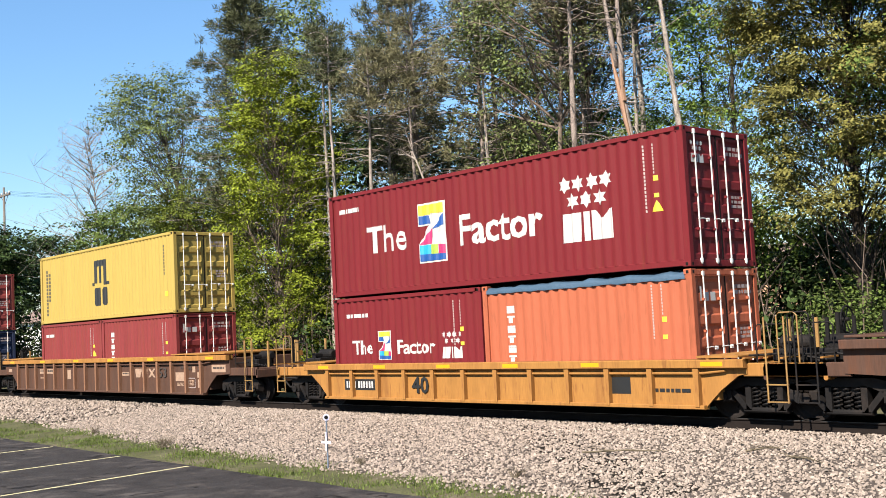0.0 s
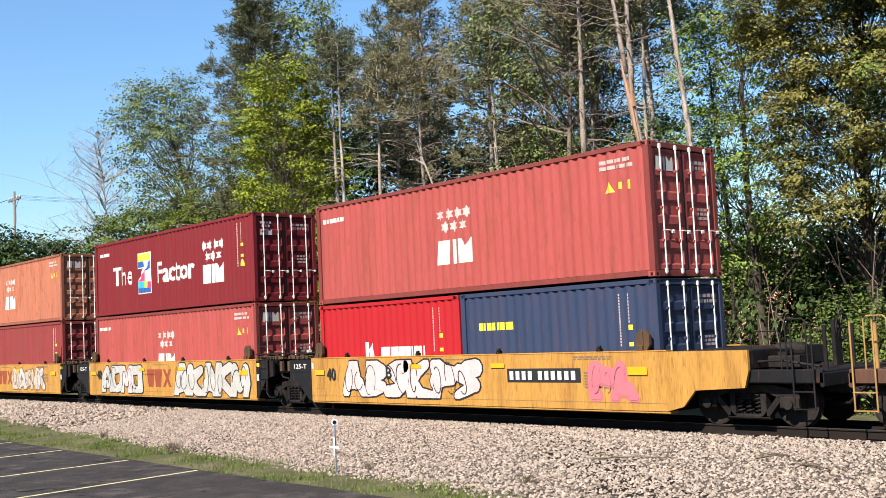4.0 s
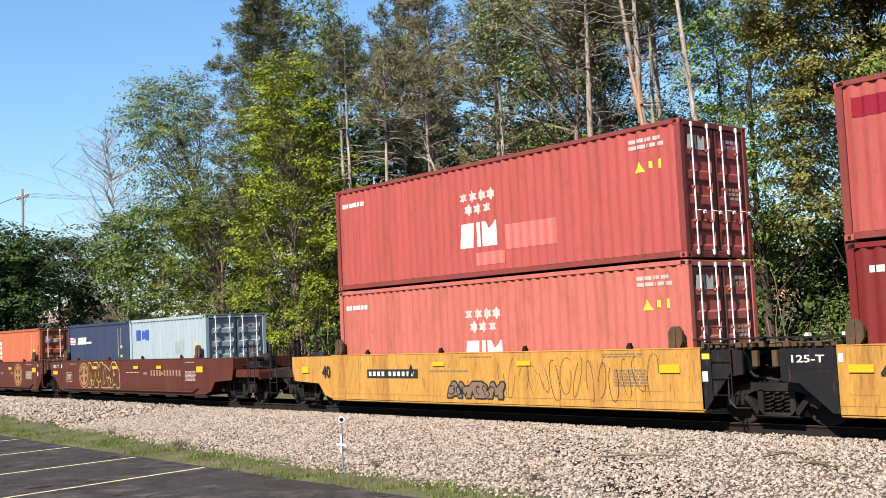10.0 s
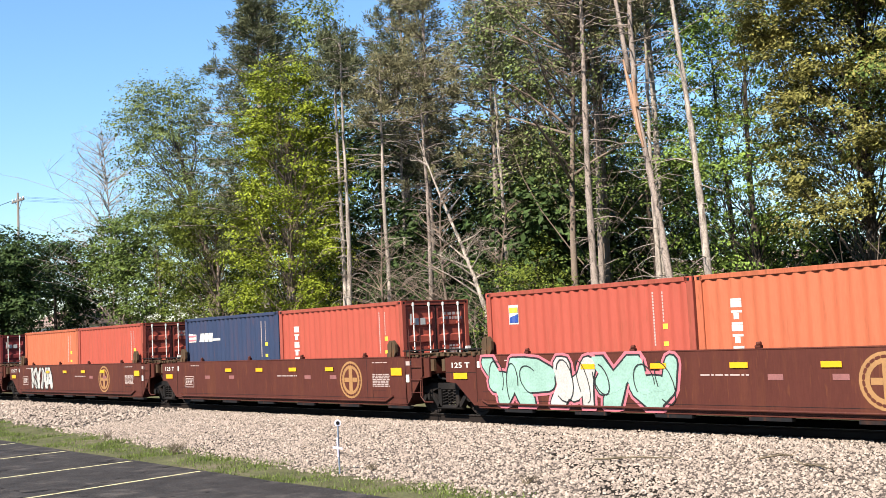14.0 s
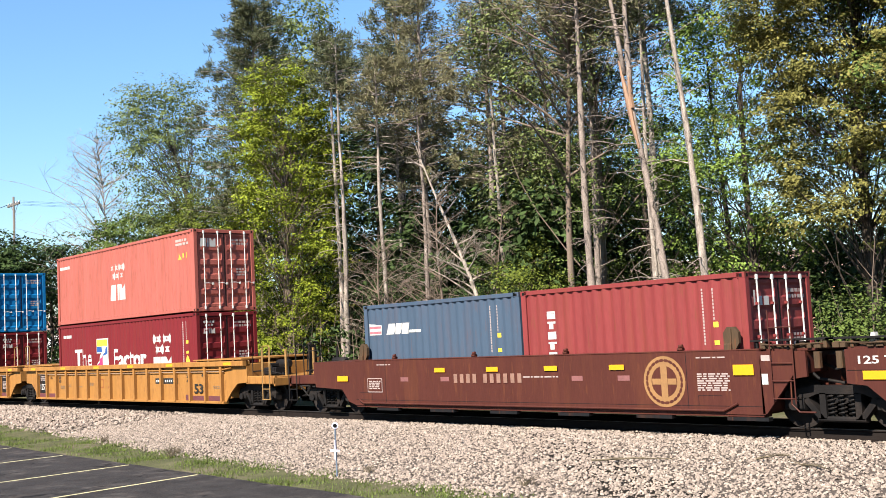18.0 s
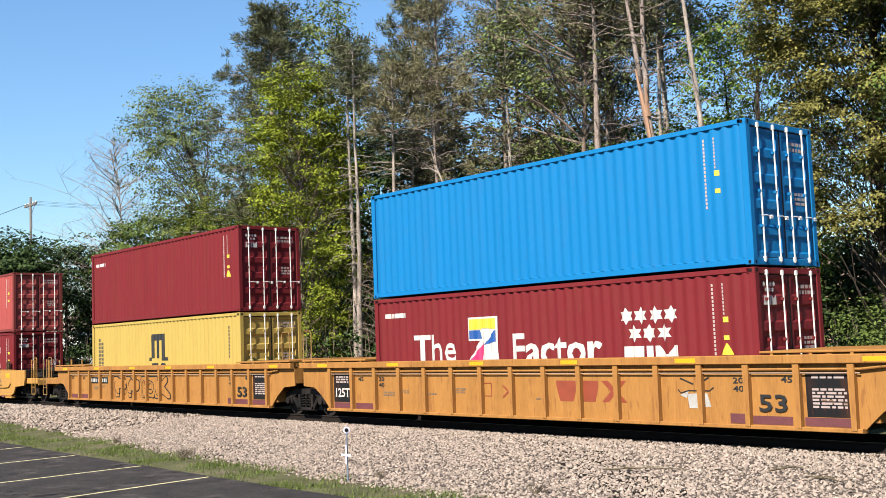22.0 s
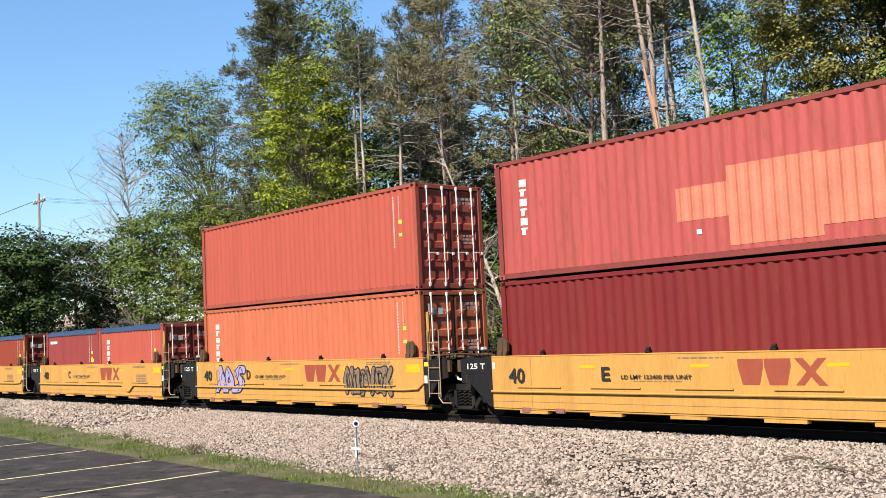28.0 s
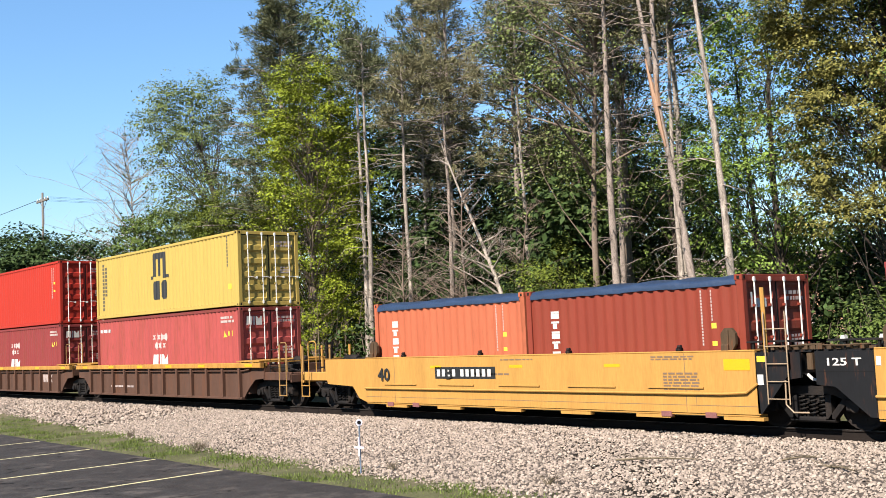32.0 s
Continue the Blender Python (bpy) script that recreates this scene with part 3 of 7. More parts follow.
    for k, (nm, polys, m) in enumerate(decor):
        if nm in ("safety_label", "repainted_patch", "logo_square", "flag_stripe", "emblem_patch"):
            for j, q in enumerate(polys):
                part(nm, paint_mesh(nm, [q], m, -SIDE, True, (0.012 if nm in ("emblem_patch", "flag_stripe") else 0.006) + 0.001 * j), ob)
            continue
        if nm == "star_emblem":
            for j in range(0, len(polys), 2):
                part("star", paint_mesh("star", polys[j:j + 2], m, -SIDE, True, 0.004), ob)
            continue
        if nm == "word_mark":
            for q in clusters(polys):
                part("glyph_block", paint_mesh("glyph_block", q, m, -SIDE, True, 0.004), ob)
            continue
        part(nm, shared((nm, color, length, high, str(polys)[:400], len(polys)), lambda: paint_mesh(nm, polys, m, -SIDE, True, 0.015 if nm in ("emblem_patch", "flag_stripe", "torn_label", "shield_print") else 0.004)), ob, kind="stuff" if nm in ("marking", "small_mark") else "")
    return ob


L40, L20, HC, STD = 12.192, 6.058, 2.896, 2.591


def end_marks(hl, high, style="plain"):
    """The upright number columns and plates beside the doors."""
    x = hl - 1.0
    out = [("marking", upright(x - 0.03, x, 1.2, high - 0.25, 18) + upright(x + 0.22, x + 0.25, high - 0.9, high - 0.25, 9), OFFWHITE),
           ("safety_label", [rect(x + 0.21, x + 0.31, high - 1.05, high - 0.94), rect(x + 0.21, x + 0.31, high - 1.40, high - 1.31)], PATCH["lemon"])]
    if style == "triangle":
        out.append(("warning_triangle", [[(x + 0.12, 1.2), (x + 0.40, 1.2), (x + 0.26, 1.44)]], PATCH["lemon"]))
    return out


def factor(hl, high):
    """The slogan with the coloured numeral-like emblem between two words."""
    if hl > 4:
        t, e, f, st, z, c = (-4.40, -2.72, 1.12, 1.86), (-2.24, -1.19, 0.70, 2.25), (-0.69, 2.12, 1.02, 1.80), (2.70, 4.18, 1.50, 2.26), (2.71, 4.18, 0.77, 1.42), (-5.67, -4.68, 2.28, 2.48)
    else:
        t, e, f, st, z, c = (-2.22, -1.32, 1.01, 1.40), (-1.05, -0.50, 0.86, 1.64), (-0.25, 1.24, 1.00, 1.38), (1.51, 2.27, 1.23, 1.55), (1.50, 2.28, 0.87, 1.16), (-2.43, -1.44, 1.97, 2.14)
    x0, x1, z0, z1 = e
    w, h = x1 - x0, z1 - z0
    q = lambda a, b, c2, d: rect(x0 + a * w, x0 + b * w, z0 + c2 * h, z0 + d * h)
    pt = lambda *ps: [(x0 + a * w, z0 + b * h) for a, b in ps]
    return [("lettering", words("The", *t), WHITE), ("lettering", words("Factor", *f), WHITE), ("star_emblem", stars(*st), WHITE), ("word_mark", block_mark(*z), WHITE),
            ("small_mark", bars(*c, 1, 3), WHITE),
            ("emblem_border", [pt((0, 0), (1, 0), (1, 0.30), (0, 0.30)), pt((0, 0.30), (1, 0.30), (0.97, 0.55), (0.40, 0.62)), pt((0.40, 0.50), (0.98, 0.50), (1, 1), (0.40, 1)), pt((0, 0.62), (0.5, 0.62), (0.5, 1), (0, 1))], WHITE),
            ("emblem_patch", [pt((0.05, 0.80), (0.45, 0.80), (0.45, 0.97), (0.05, 0.97)), pt((0.45, 0.82), (0.93, 0.80), (0.93, 0.97), (0.45, 0.97))], PATCH["lemon"]),
            ("emblem_patch", [pt((0.05, 0.65), (0.45, 0.65), (0.40, 0.79), (0.05, 0.79)), pt((0.55, 0.55), (0.93, 0.60), (0.93, 0.79)), pt((0.05, 0.03), (0.95, 0.03), (0.95, 0.13), (0.05, 0.15))], PATCH["cobalt"]),
            ("emblem_patch", [pt((0.05, 0.31), (0.45, 0.31), (0.55, 0.60))], PATCH["magenta"]),
            ("emblem_patch", [pt((0.05, 0.15), (0.42, 0.14), (0.42, 0.30), (0.05, 0.30))], PATCH["sky"]),
            ("emblem_patch", [pt((0.43, 0.14), (0.68, 0.135), (0.68, 0.29), (0.43, 0.30))], PATCH["lime"]), ("emblem_patch", [pt((0.70, 0.135), (0.95, 0.13), (0.95, 0.28), (0.70, 0.29))], PATCH["magenta"]),
            ("emblem_patch", [pt((0.62, 0.83), (0.92, 0.82), (0.92, 0.96), (0.62, 0.96))], PATCH["peach"])] + end_marks(hl, high, "triangle" if hl > 4 else "plain")


FADEDW = mat("faded_pinkish_white_lettering", (0.317, 0.248, 0.234), 0.6, vary=0.2, scale=5)


def stars_mark(hl, high, pale=WHITE):
    return [("star_emblem", stars(-0.72, 0.52, 1.56, 2.2), FADEDW), ("word_mark", block_mark(-0.77, 0.57, 0.76, 1.38), pale), ("small_mark", bars(-5.76, -4.75, 2.28, 2.48, 1, 3), pale),
            ("marking", bars(4.75, 5.65, 2.35, 2.62, 2, 5), OFFWHITE), ("warning_triangle", [[(4.85, 1.9), (5.13, 1.9), (4.99, 2.14)]], PATCH["lemon"]),
            ("safety_label", [rect(5.25, 5.35, 1.95, 2.1), rect(5.48, 5.58, 1.92, 2.12)], PATCH["lemon"])]


def stars_patched(hl, high):
    """The star mark with a paler repainted strip beside it."""
    return stars_mark(hl, high) + [("repainted_patch", [rect(0.85, 2.55, 0.62, 1.22), rect(-0.2, 0.8, 0.30, 0.62)], PATCH["light"])]


def arch_mark(hl, high, dark=INK):
    """A dark two-storey round-shouldered mark on yellow."""
    out = []
    for a in (-0.62, -0.16, 0.30):
        out.append(rect(a, a + 0.24, 1.45, 2.12))
    out += [[(-0.66, 2.12), (0.54, 2.12), (0.50, 2.36), (-0.5, 2.36)], rect(-0.75, -0.55, 1.36, 1.48), rect(0.30, 0.72, 1.36, 1.48),
            [(-0.56, 0.64), (-0.48, 0.55), (-0.12, 0.55), (-0.03, 0.64), (-0.03, 1.18), (-0.10, 1.27), (-0.48, 1.27), (-0.56, 1.18)],
            [(0.11, 0.64), (0.19, 0.55), (0.54, 0.55), (0.62, 0.64), (0.62, 1.18), (0.54, 1.27), (0.19, 1.27), (0.11, 1.18)]]
    return [("word_mark", out, dark), ("marking", upright(-5.46, -5.32, 0.35, 2.35, 13) + upright(-5.19, -5.05, 0.95, 2.2, 8) + upright(5.3, 5.36, 1.4, 2.5, 9), mat_ink_soft),
            ("safety_label", [rect(5.35, 5.6, 0.62, 0.8)], PATCH["lemon"])]


mat_ink_soft = mat("faded_black_lettering", (0.045, 0.036, 0.018), 0.6)


def column_letters(x0, x1, z0, z1):
    """Six plain worn glyph blocks one above another."""
    out, h, w = [], (z1 - z0) / 6, x1 - x0
    for k in range(6):
        a = z0 + k * h
        out.append(rect(x0 + (0.0 if k % 2 else 0.3 * w), x0 + (w if k % 2 else 0.7 * w), a, a + h * 0.52))
        out.append(rect(x0 + 0.05 * w, x1, a + h * 0.54, a + h * 0.74))
    return out


def column_mark(hl, high):
    """A vertical word mark as a column of white blocks near the trailing end."""
    x = -hl + 0.78
    return [("word_mark", column_letters(x, x + 0.24, high - 1.85, high - 0.45), WHITE)] + end_marks(hl, high)


def flag_mark(hl, high):
    out = [("flag_mark", [[(-2.85, 1.76), (-2.32, 1.76), (-2.30, 2.02), (-2.85, 2.08)]], WHITE),
           ("flag_stripe", [rect(-2.83, -2.33, 1.80, 1.86), rect(-2.83, -2.33, 1.94, 2.0)], PATCH["pink"]),
           ("word_mark", [[(-2.1, 1.76), (-1.78, 1.76), (-1.66, 2.05), (-2.0, 2.05)], [(-1.72, 1.76), (-1.52, 1.76), (-1.36, 2.05), (-1.62, 2.05)], [(-1.46, 1.76), (-1.14, 1.76), (-1.06, 2.05), (-1.34, 2.05)]] + bars(-1.08, -0.66, 1.74, 1.86, 1, 2), WHITE)]
    return out + end_marks(hl, high)


def square_mark(hl, high):
    return [("logo_square", [rect(-2.44, -2.1, 1.80, 2.2), rect(-1.7, -1.36, 1.80, 2.2)], PATCH["blueflag"]), ("logo_disc", [[(-1.9 + 0.16 * math.cos(k), 2.0 + 0.18 * math.sin(k)) for k in np.linspace(0, 5.6, 9)]], PATCH["blueflag"]),
            ("worn_patch", [rect(0.66, 1.4, 1.25, 1.7)], mat("faded_grey_blue_patch", (0.138, 0.172, 0.182), 0.6, vary=0.2))] + end_marks(hl, high)


def shield_mark(hl, high):
    return [("shield_logo", [rect(-2.30, -1.94, 1.80, 2.26)], WHITE), ("shield_print", [[(-2.26, 1.84), (-1.98, 1.84), (-1.98, 2.05), (-2.26, 1.95)]], PATCH["blueflag"]), ("shield_print", [rect(-2.26, -1.98, 2.08, 2.2)], PATCH["lemon"])] + end_marks(hl, high)


def plain_marks(hl, high):
    return [("small_mark", bars(-hl + 0.4, -hl + 1.4, high - 0.62, high - 0.42, 1, 3), WHITE)] + end_marks(hl, high, "triangle")


def patched(hl, high):
    return [("repainted_patch", [rect(-0.93, 0.47, 0.78, 2.28), rect(-5.79, -4.95, 2.2, 2.56)], PATCH["dark"]), ("repainted_patch", [rect(4.4, 5.4, 1.15, 2.2)], PATCH["light"]),
            ("torn_label", [[(0.77, 0.5), (1.0, 0.42), (1.06, 0.7), (0.9, 0.84), (0.77, 0.75)]], WHITE), ("marking", bars(4.9, 5.7, 2.4, 2.65, 2, 5), OFFWHITE),
            ("warning_triangle", [[(5.0, 1.98), (5.28, 1.98), (5.14, 2.22)]], PATCH["lemon"])]


def overpainted(hl, high):
    return [("repainted_patch", [rect(-0.70, 0.58, 0.85, 1.55), rect(0.58, 2.6, 0.25, 1.85), rect(2.6, 4.7, 0.45, 1.80)], PATCH["peach"]), ("torn_label", [rect(-0.2, -0.1, 0.55, 0.65)], WHITE)] + column_mark(hl, high)


def scarlet_mark(hl, high):
    return [("word_mark", [rect(-0.95, -0.75, 0.86, 1.5), [(-0.7, 0.86), (-0.45, 0.86), (-0.6, 1.5), (-0.75, 1.3)]] + bars(-0.2, 1.6, 0.9, 1.35, 1, 6), WHITE)] + end_marks(hl, high)


def navy_mark(hl, high):
    return [("word_mark", bars(-2.4, -1.2, 1.55, 1.85, 1, 4), PATCH["lemon"])] + end_marks(hl, high)


# trailing-to-leading order: middle of the load, lower boxes, upper box
R = "steel container"
FLOOR = 0.43
LOADS = [
    (95.9, [("40", "dusty_red", HC, plain_marks, None)], None),
    (76.75, [("20", "maroon", STD, factor, None), ("20", "orange", STD, column_mark, "blue")], ("maroon", HC, factor)),
    (55.17, [("20", "dusty_red", STD, plain_marks, None), ("20", "dusty_red", STD, column_mark, None)], ("yellow", HC, arch_mark)),
    (33.2, [("20", "scarlet", STD, scarlet_mark, None), ("20", "navy", STD, navy_mark, None)], ("red", HC, stars_mark)),
    (17.45, [("40", "red", HC, stars_mark, None)], ("maroon", HC, factor)),
    (1.75, [("40", "dusty_red", HC, end_marks, None)], ("tan", HC, stars_mark)),
    (-13.85, [("40", "dark_red", HC, plain_marks, None)], ("red", HC, patched)),
    (-29.45, [("40", "salmon", HC, stars_mark, None)], ("red", HC, stars_patched)),
    (-49.6, [("20", "navy", STD, flag_mark, None), ("20", "pale_blue", STD, square_mark, None)], None),
    (-65.1, [("20", "coral", STD, shield_mark, None), ("20", "orange", STD, column_mark, None)], None),
    (-80.55, [("20", "navy", STD, flag_mark, None), ("20", "coral", STD, column_mark, None)], None),
    (-96.1, [("20", "orange", STD, end_marks, None), ("20", "coral", STD, end_marks, None)], None),
    (-111.65, [("20", "slate", STD, flag_mark, None), ("20", "dusty_red", STD, column_mark, None)], None),
    (-133.4, [("40", "maroon", HC, factor, None)], ("salmon", HC, stars_mark)),
    (-153.25, [("40", "maroon", HC, factor, None)], ("blue", HC, end_marks)),
    (-172.85, [("40", "yellow", HC, arch_mark, None)], ("maroon", HC, plain_marks)),
    (-194.55, [("40", "maroon", HC, factor, None)], ("red", HC, end_marks)),
    (-210.15, [("40", "dark_red", HC, end_marks, None)], ("red", HC, overpainted)),
    (-225.5, [("40", "orange", HC, column_mark, None)], ("coral", HC, end_marks)),
    (-241.0, [("20", "dusty_red", STD, plain_marks, "navy"), ("20", "coral", STD, column_mark, "navy")], None),
    (-256.1, [("20", "orange", STD, column_mark, "navy"), ("20", "brick", STD, column_mark, "navy")], None),
    (-275.95, [("40", "red", HC, stars_mark, None)], ("yellow", STD, arch_mark)),
    (-292.4, [("40", "dusty_red", HC, stars_mark, None)], ("vermilion", HC, end_marks)),
]
NOUN = {"maroon": "maroon", "dark_red": "dark red", "red": "faded red", "salmon": "salmon red", "dusty_red": "dusty red", "coral": "coral red", "orange": "orange", "tan": "sun-bleached orange",
        "brick": "brick red", "scarlet": "scarlet", "vermilion": "bright vermilion", "yellow": "yellow", "blue": "bright blue", "navy": "navy blue", "slate": "slate blue", "pale_blue": "pale blue"}
WHAT = {stars_patched: "with star emblem and repainted strip", factor: "with white slogan and coloured emblem", stars_mark: "with white star emblem", arch_mark: "with dark emblem on its side", column_mark: "with white column mark", flag_mark: "with white flag mark",
        plain_marks: "with small white marks", end_marks: "with plain side", patched: "with darker repainted squares", overpainted: "with orange repainted patches", square_mark: "with blue square marks", shield_mark: "with small shield mark",
        scarlet_mark: "with white mark", navy_mark: "with yellow mark"}
MOVING = []
DOORS = {stars_patched: "block", factor: "stars", stars_mark: "block", plain_marks: "stars", column_mark: "short", overpainted: "short", patched: "block"}
for mid, lower, upper in LOADS:
    x = mid - 3.06 if lower[0][0] == "20" else mid
    for size, color, high, deco, tarp in lower:
        ln = L20 if size == "20" else L40
        lab = f"{NOUN[color]} {'20' if size == '20' else '40'}-foot {R} {WHAT[deco]}" + (", tarped" if tarp else "")
        MOVING.append((container("shipping_container", x, FLOOR, ln, high, color, deco(ln / 2, high), lab, tarp, DOORS.get(deco, "")), x, FLOOR))
        x += 6.12
    if upper:
        color, high, deco = upper
        z = FLOOR + lower[0][2] + 0.042
        MOVING.append((container("shipping_container", mid, z, L40, high, color, deco(L40 / 2, high), f"{NOUN[color]} 40-foot {R} {WHAT[deco]}, stacked", None, DOORS.get(deco, "")), mid, z))

# ---------------------------------------------------------------- well cars
TANP = mat("tan_stencil_patch", (0.234, 0.151, 0.103), 0.7, vary=0.3, scale=5)
def truck(car, x, name="truck"):
    """A two-axle bogie: cast side frames, springs, bolster and wheelsets."""
    tk = part(name, shared("bolster", bolster), car, (x, 0, 0))
    for y in (-1, 1):
        part("side_frame", shared(("side_frame", y), lambda: side_frame(y)), tk)
        for x2 in (-0.2, 0.0, 0.2):
            part("spring", shared(("spring", y), lambda: springs(y)), tk, (x2, 0, 0))
    for dx in (-0.89, 0.89):
        WHEELSETS.append(part("wheelset", shared("wheelset", wheelset), tk, (dx, 0, 0.455)))
    return tk


WHEELSETS = []


def bolster():
    mb = MB()
    mb.box(-0.2, 0.2, -1.0, 1.0, 0.50, 0.78, 0.03)
    mb.tube([(0, 0, 0.7), (0, 0, 0.95)], 0.22, 12)
    return mb.mesh("truck", STEEL)


def side_frame(s):
    mb = MB()
    y0, y1 = sorted((s * 0.90, s * 1.08))
    mb.prism([(-1.12, 0.56), (-0.70, 0.56), (-0.45, 0.66), (0.45, 0.66), (0.70, 0.56), (1.12, 0.56), (1.08, 0.70), (0.55, 0.82), (-0.55, 0.82), (-1.08, 0.70)], y0, y1, "y")
    for k in (-1, 1):
        p = [(k * 0.62, 0.58), (k * 0.78, 0.60), (k * 0.44, 0.20), (k * 0.30, 0.20)]
        mb.prism(p if k > 0 else p[::-1], y0, y1, "y")
        mb.box(k * 0.70, k * 1.10, y0 - 0.02, y1 + 0.02, 0.36, 0.60, 0.03)
        mb.box(k * 0.40, k * 0.28, y0, y1, 0.2, 0.68)
        mb.tube([(k * 0.89, s * 1.06, 0.455), (k * 0.89, s * 1.16, 0.455)], 0.10, 10)
    mb.box(-0.46, 0.46, y0, y1, 0.15, 0.25, 0.03)
    return mb.mesh("side_frame", STEEL)


def springs(s):
    mb = MB()
    n = 40
    mb.tube([(0.07 * math.cos(k * 0.785), s * 1.0 + 0.07 * math.sin(k * 0.785), 0.26 + 0.38 * k / n) for k in range(n + 1)], 0.018, 5)
    mb.tube([(0, s * 1.0, 0.25), (0, s * 1.0, 0.64)], 0.03, 6)
    return mb.mesh("spring", STEEL)


def wheelset():
    mb = MB()
    mb.tube([(0, -1.12, 0), (0, 1.12, 0)], 0.08, 10)
    for s in (-1, 1):
        ys = [(0.66, 0.48), (0.70, 0.455), (0.80, 0.452), (0.80, 0.40), (0.775, 0.36), (0.76, 0.17), (0.80, 0.13), (0.80, 0.08)]
        rings = [[(r * math.cos(6.28318 * k / 28), s * y, r * math.sin(6.28318 * k / 28)) for k in range(29)] for y, r in ys]
        mb.grid(rings)
        mb.tube([(0.26, s * 0.765, 0), (0.26, s * 0.785, 0)], 0.035, 6)
        mb.tube([(-0.26, s * 0.765, 0), (-0.26, s * 0.785, 0)], 0.035, 6)
    return mb.mesh("wheelset", [WHEEL, STEEL])


def ladder_mesh(h, w, m):
    mb = MB()
    for x in (0, w):
        mb.tube([(x, 0, 0), (x, 0, h)], 0.013, 6)
    for k in range(int(h / 0.33)):
        mb.tube([(0, 0, 0.1 + k * 0.33), (w, 0, 0.1 + k * 0.33)], 0.011, 6)
    return mb.mesh("ladder", m)


def rail_mesh(m, h=0.95, w=0.42):
    """A grab rail bent from one rod."""
    mb = MB()
    mb.tube([(0, 0, 0), (0, 0, h - 0.06), (0.06, 0, h), (w - 0.06, 0, h), (w, 0, h - 0.06), (w, 0, 0)], 0.015, 7)
    return mb.mesh("grab_rail", m)


def brake_gear(car, x, m):
    """Brake cylinder, spoked brake wheel, valve and hoses on an end platform."""
    mb = MB()
    mb.tube([(x - 0.42, -0.2, 1.45), (x - 0.36, -0.2, 1.45), (x + 0.18, -0.2, 1.45), (x + 0.24, -0.2, 1.45)], [0.10, 0.15, 0.15, 0.10], 14)
    mb.box(x - 0.3, x + 0.12, -0.32, -0.08, 1.10, 1.32, 0.02)
    part("air_reservoir", mb.mesh("air_reservoir", m), car)
    mb = MB()
    ring_pts = [(x + 0.60, 0.55 + 0.26 * math.cos(k * 0.3927), 1.85 + 0.26 * math.sin(k * 0.3927)) for k in range(17)]
    mb.tube(ring_pts, 0.018, 6, False)
    for k in range(5):
        mb.tube([(x + 0.56, 0.55, 1.85), (x + 0.60, 0.55 + 0.26 * math.cos(k * 1.2566), 1.85 + 0.26 * math.sin(k * 1.2566))], 0.013, 5)
    mb.tube([(x + 0.46, 0.55, 1.85), (x + 0.64, 0.55, 1.85)], 0.04, 8)
    mb.box(x + 0.42, x + 0.50, 0.40, 0.70, 1.1, 2.0, 0.02)
    part("hand_brake_wheel", mb.mesh("hand_brake_wheel", STEEL), car)
    mb = MB()
    mb.box(x - 0.2, x + 0.5, -0.9, -0.4, 1.12, 1.36, 0.03)
    mb.box(x - 0.05, x + 0.15, -0.8, -0.55, 1.36, 1.50, 0.03)
    part("brake_valve", mb.mesh("brake_valve", STEEL), car)
    for pts, rad in (([(x + 0.3, -0.6, 1.3), (x + 0.8, -0.7, 1.0), (x + 1.2, -0.4, 0.75), (x + 1.6, -0.15, 0.7)], 0.028), ([(x - 0.6, -1.1, 1.25), (x + 0.2, -1.1, 1.28), (x + 0.9, -0.9, 1.15)], 0.022)):
        mb = MB()
        mb.tube(pts, rad, 7)
        part("air_hose", mb.mesh("air_hose", STEEL), car)
    mb = MB()
    mb.tube([(x - 0.35, -1.22, 1.10), (x - 0.35, -1.22, 1.78), (x - 0.30, -1.22, 1.84), (x + 0.22, -1.22, 1.84), (x + 0.27, -1.22, 1.78), (x + 0.27, -1.22, 1.10)], 0.014, 6)
    part("cross_rail", mb.mesh("cross_rail", m), car)


def coupler(car, x, sgn):
    mb = MB()
    mb.box(x, x + sgn * 0.9, -0.12, 0.12, 0.66, 0.88, 0.03)
    mb.box(x + sgn * 0.75, x + sgn * 1.1, -0.2, 0.2, 0.62, 0.94, 0.05)
    mb.tube([(x + sgn * 0.1, -0.5, 0.8), (x + sgn * 0.5, -0.45, 0.45), (x + sgn * 0.95, -0.25, 0.42)], 0.03, 7)
    part("coupler", mb.mesh("coupler", STEEL), car)


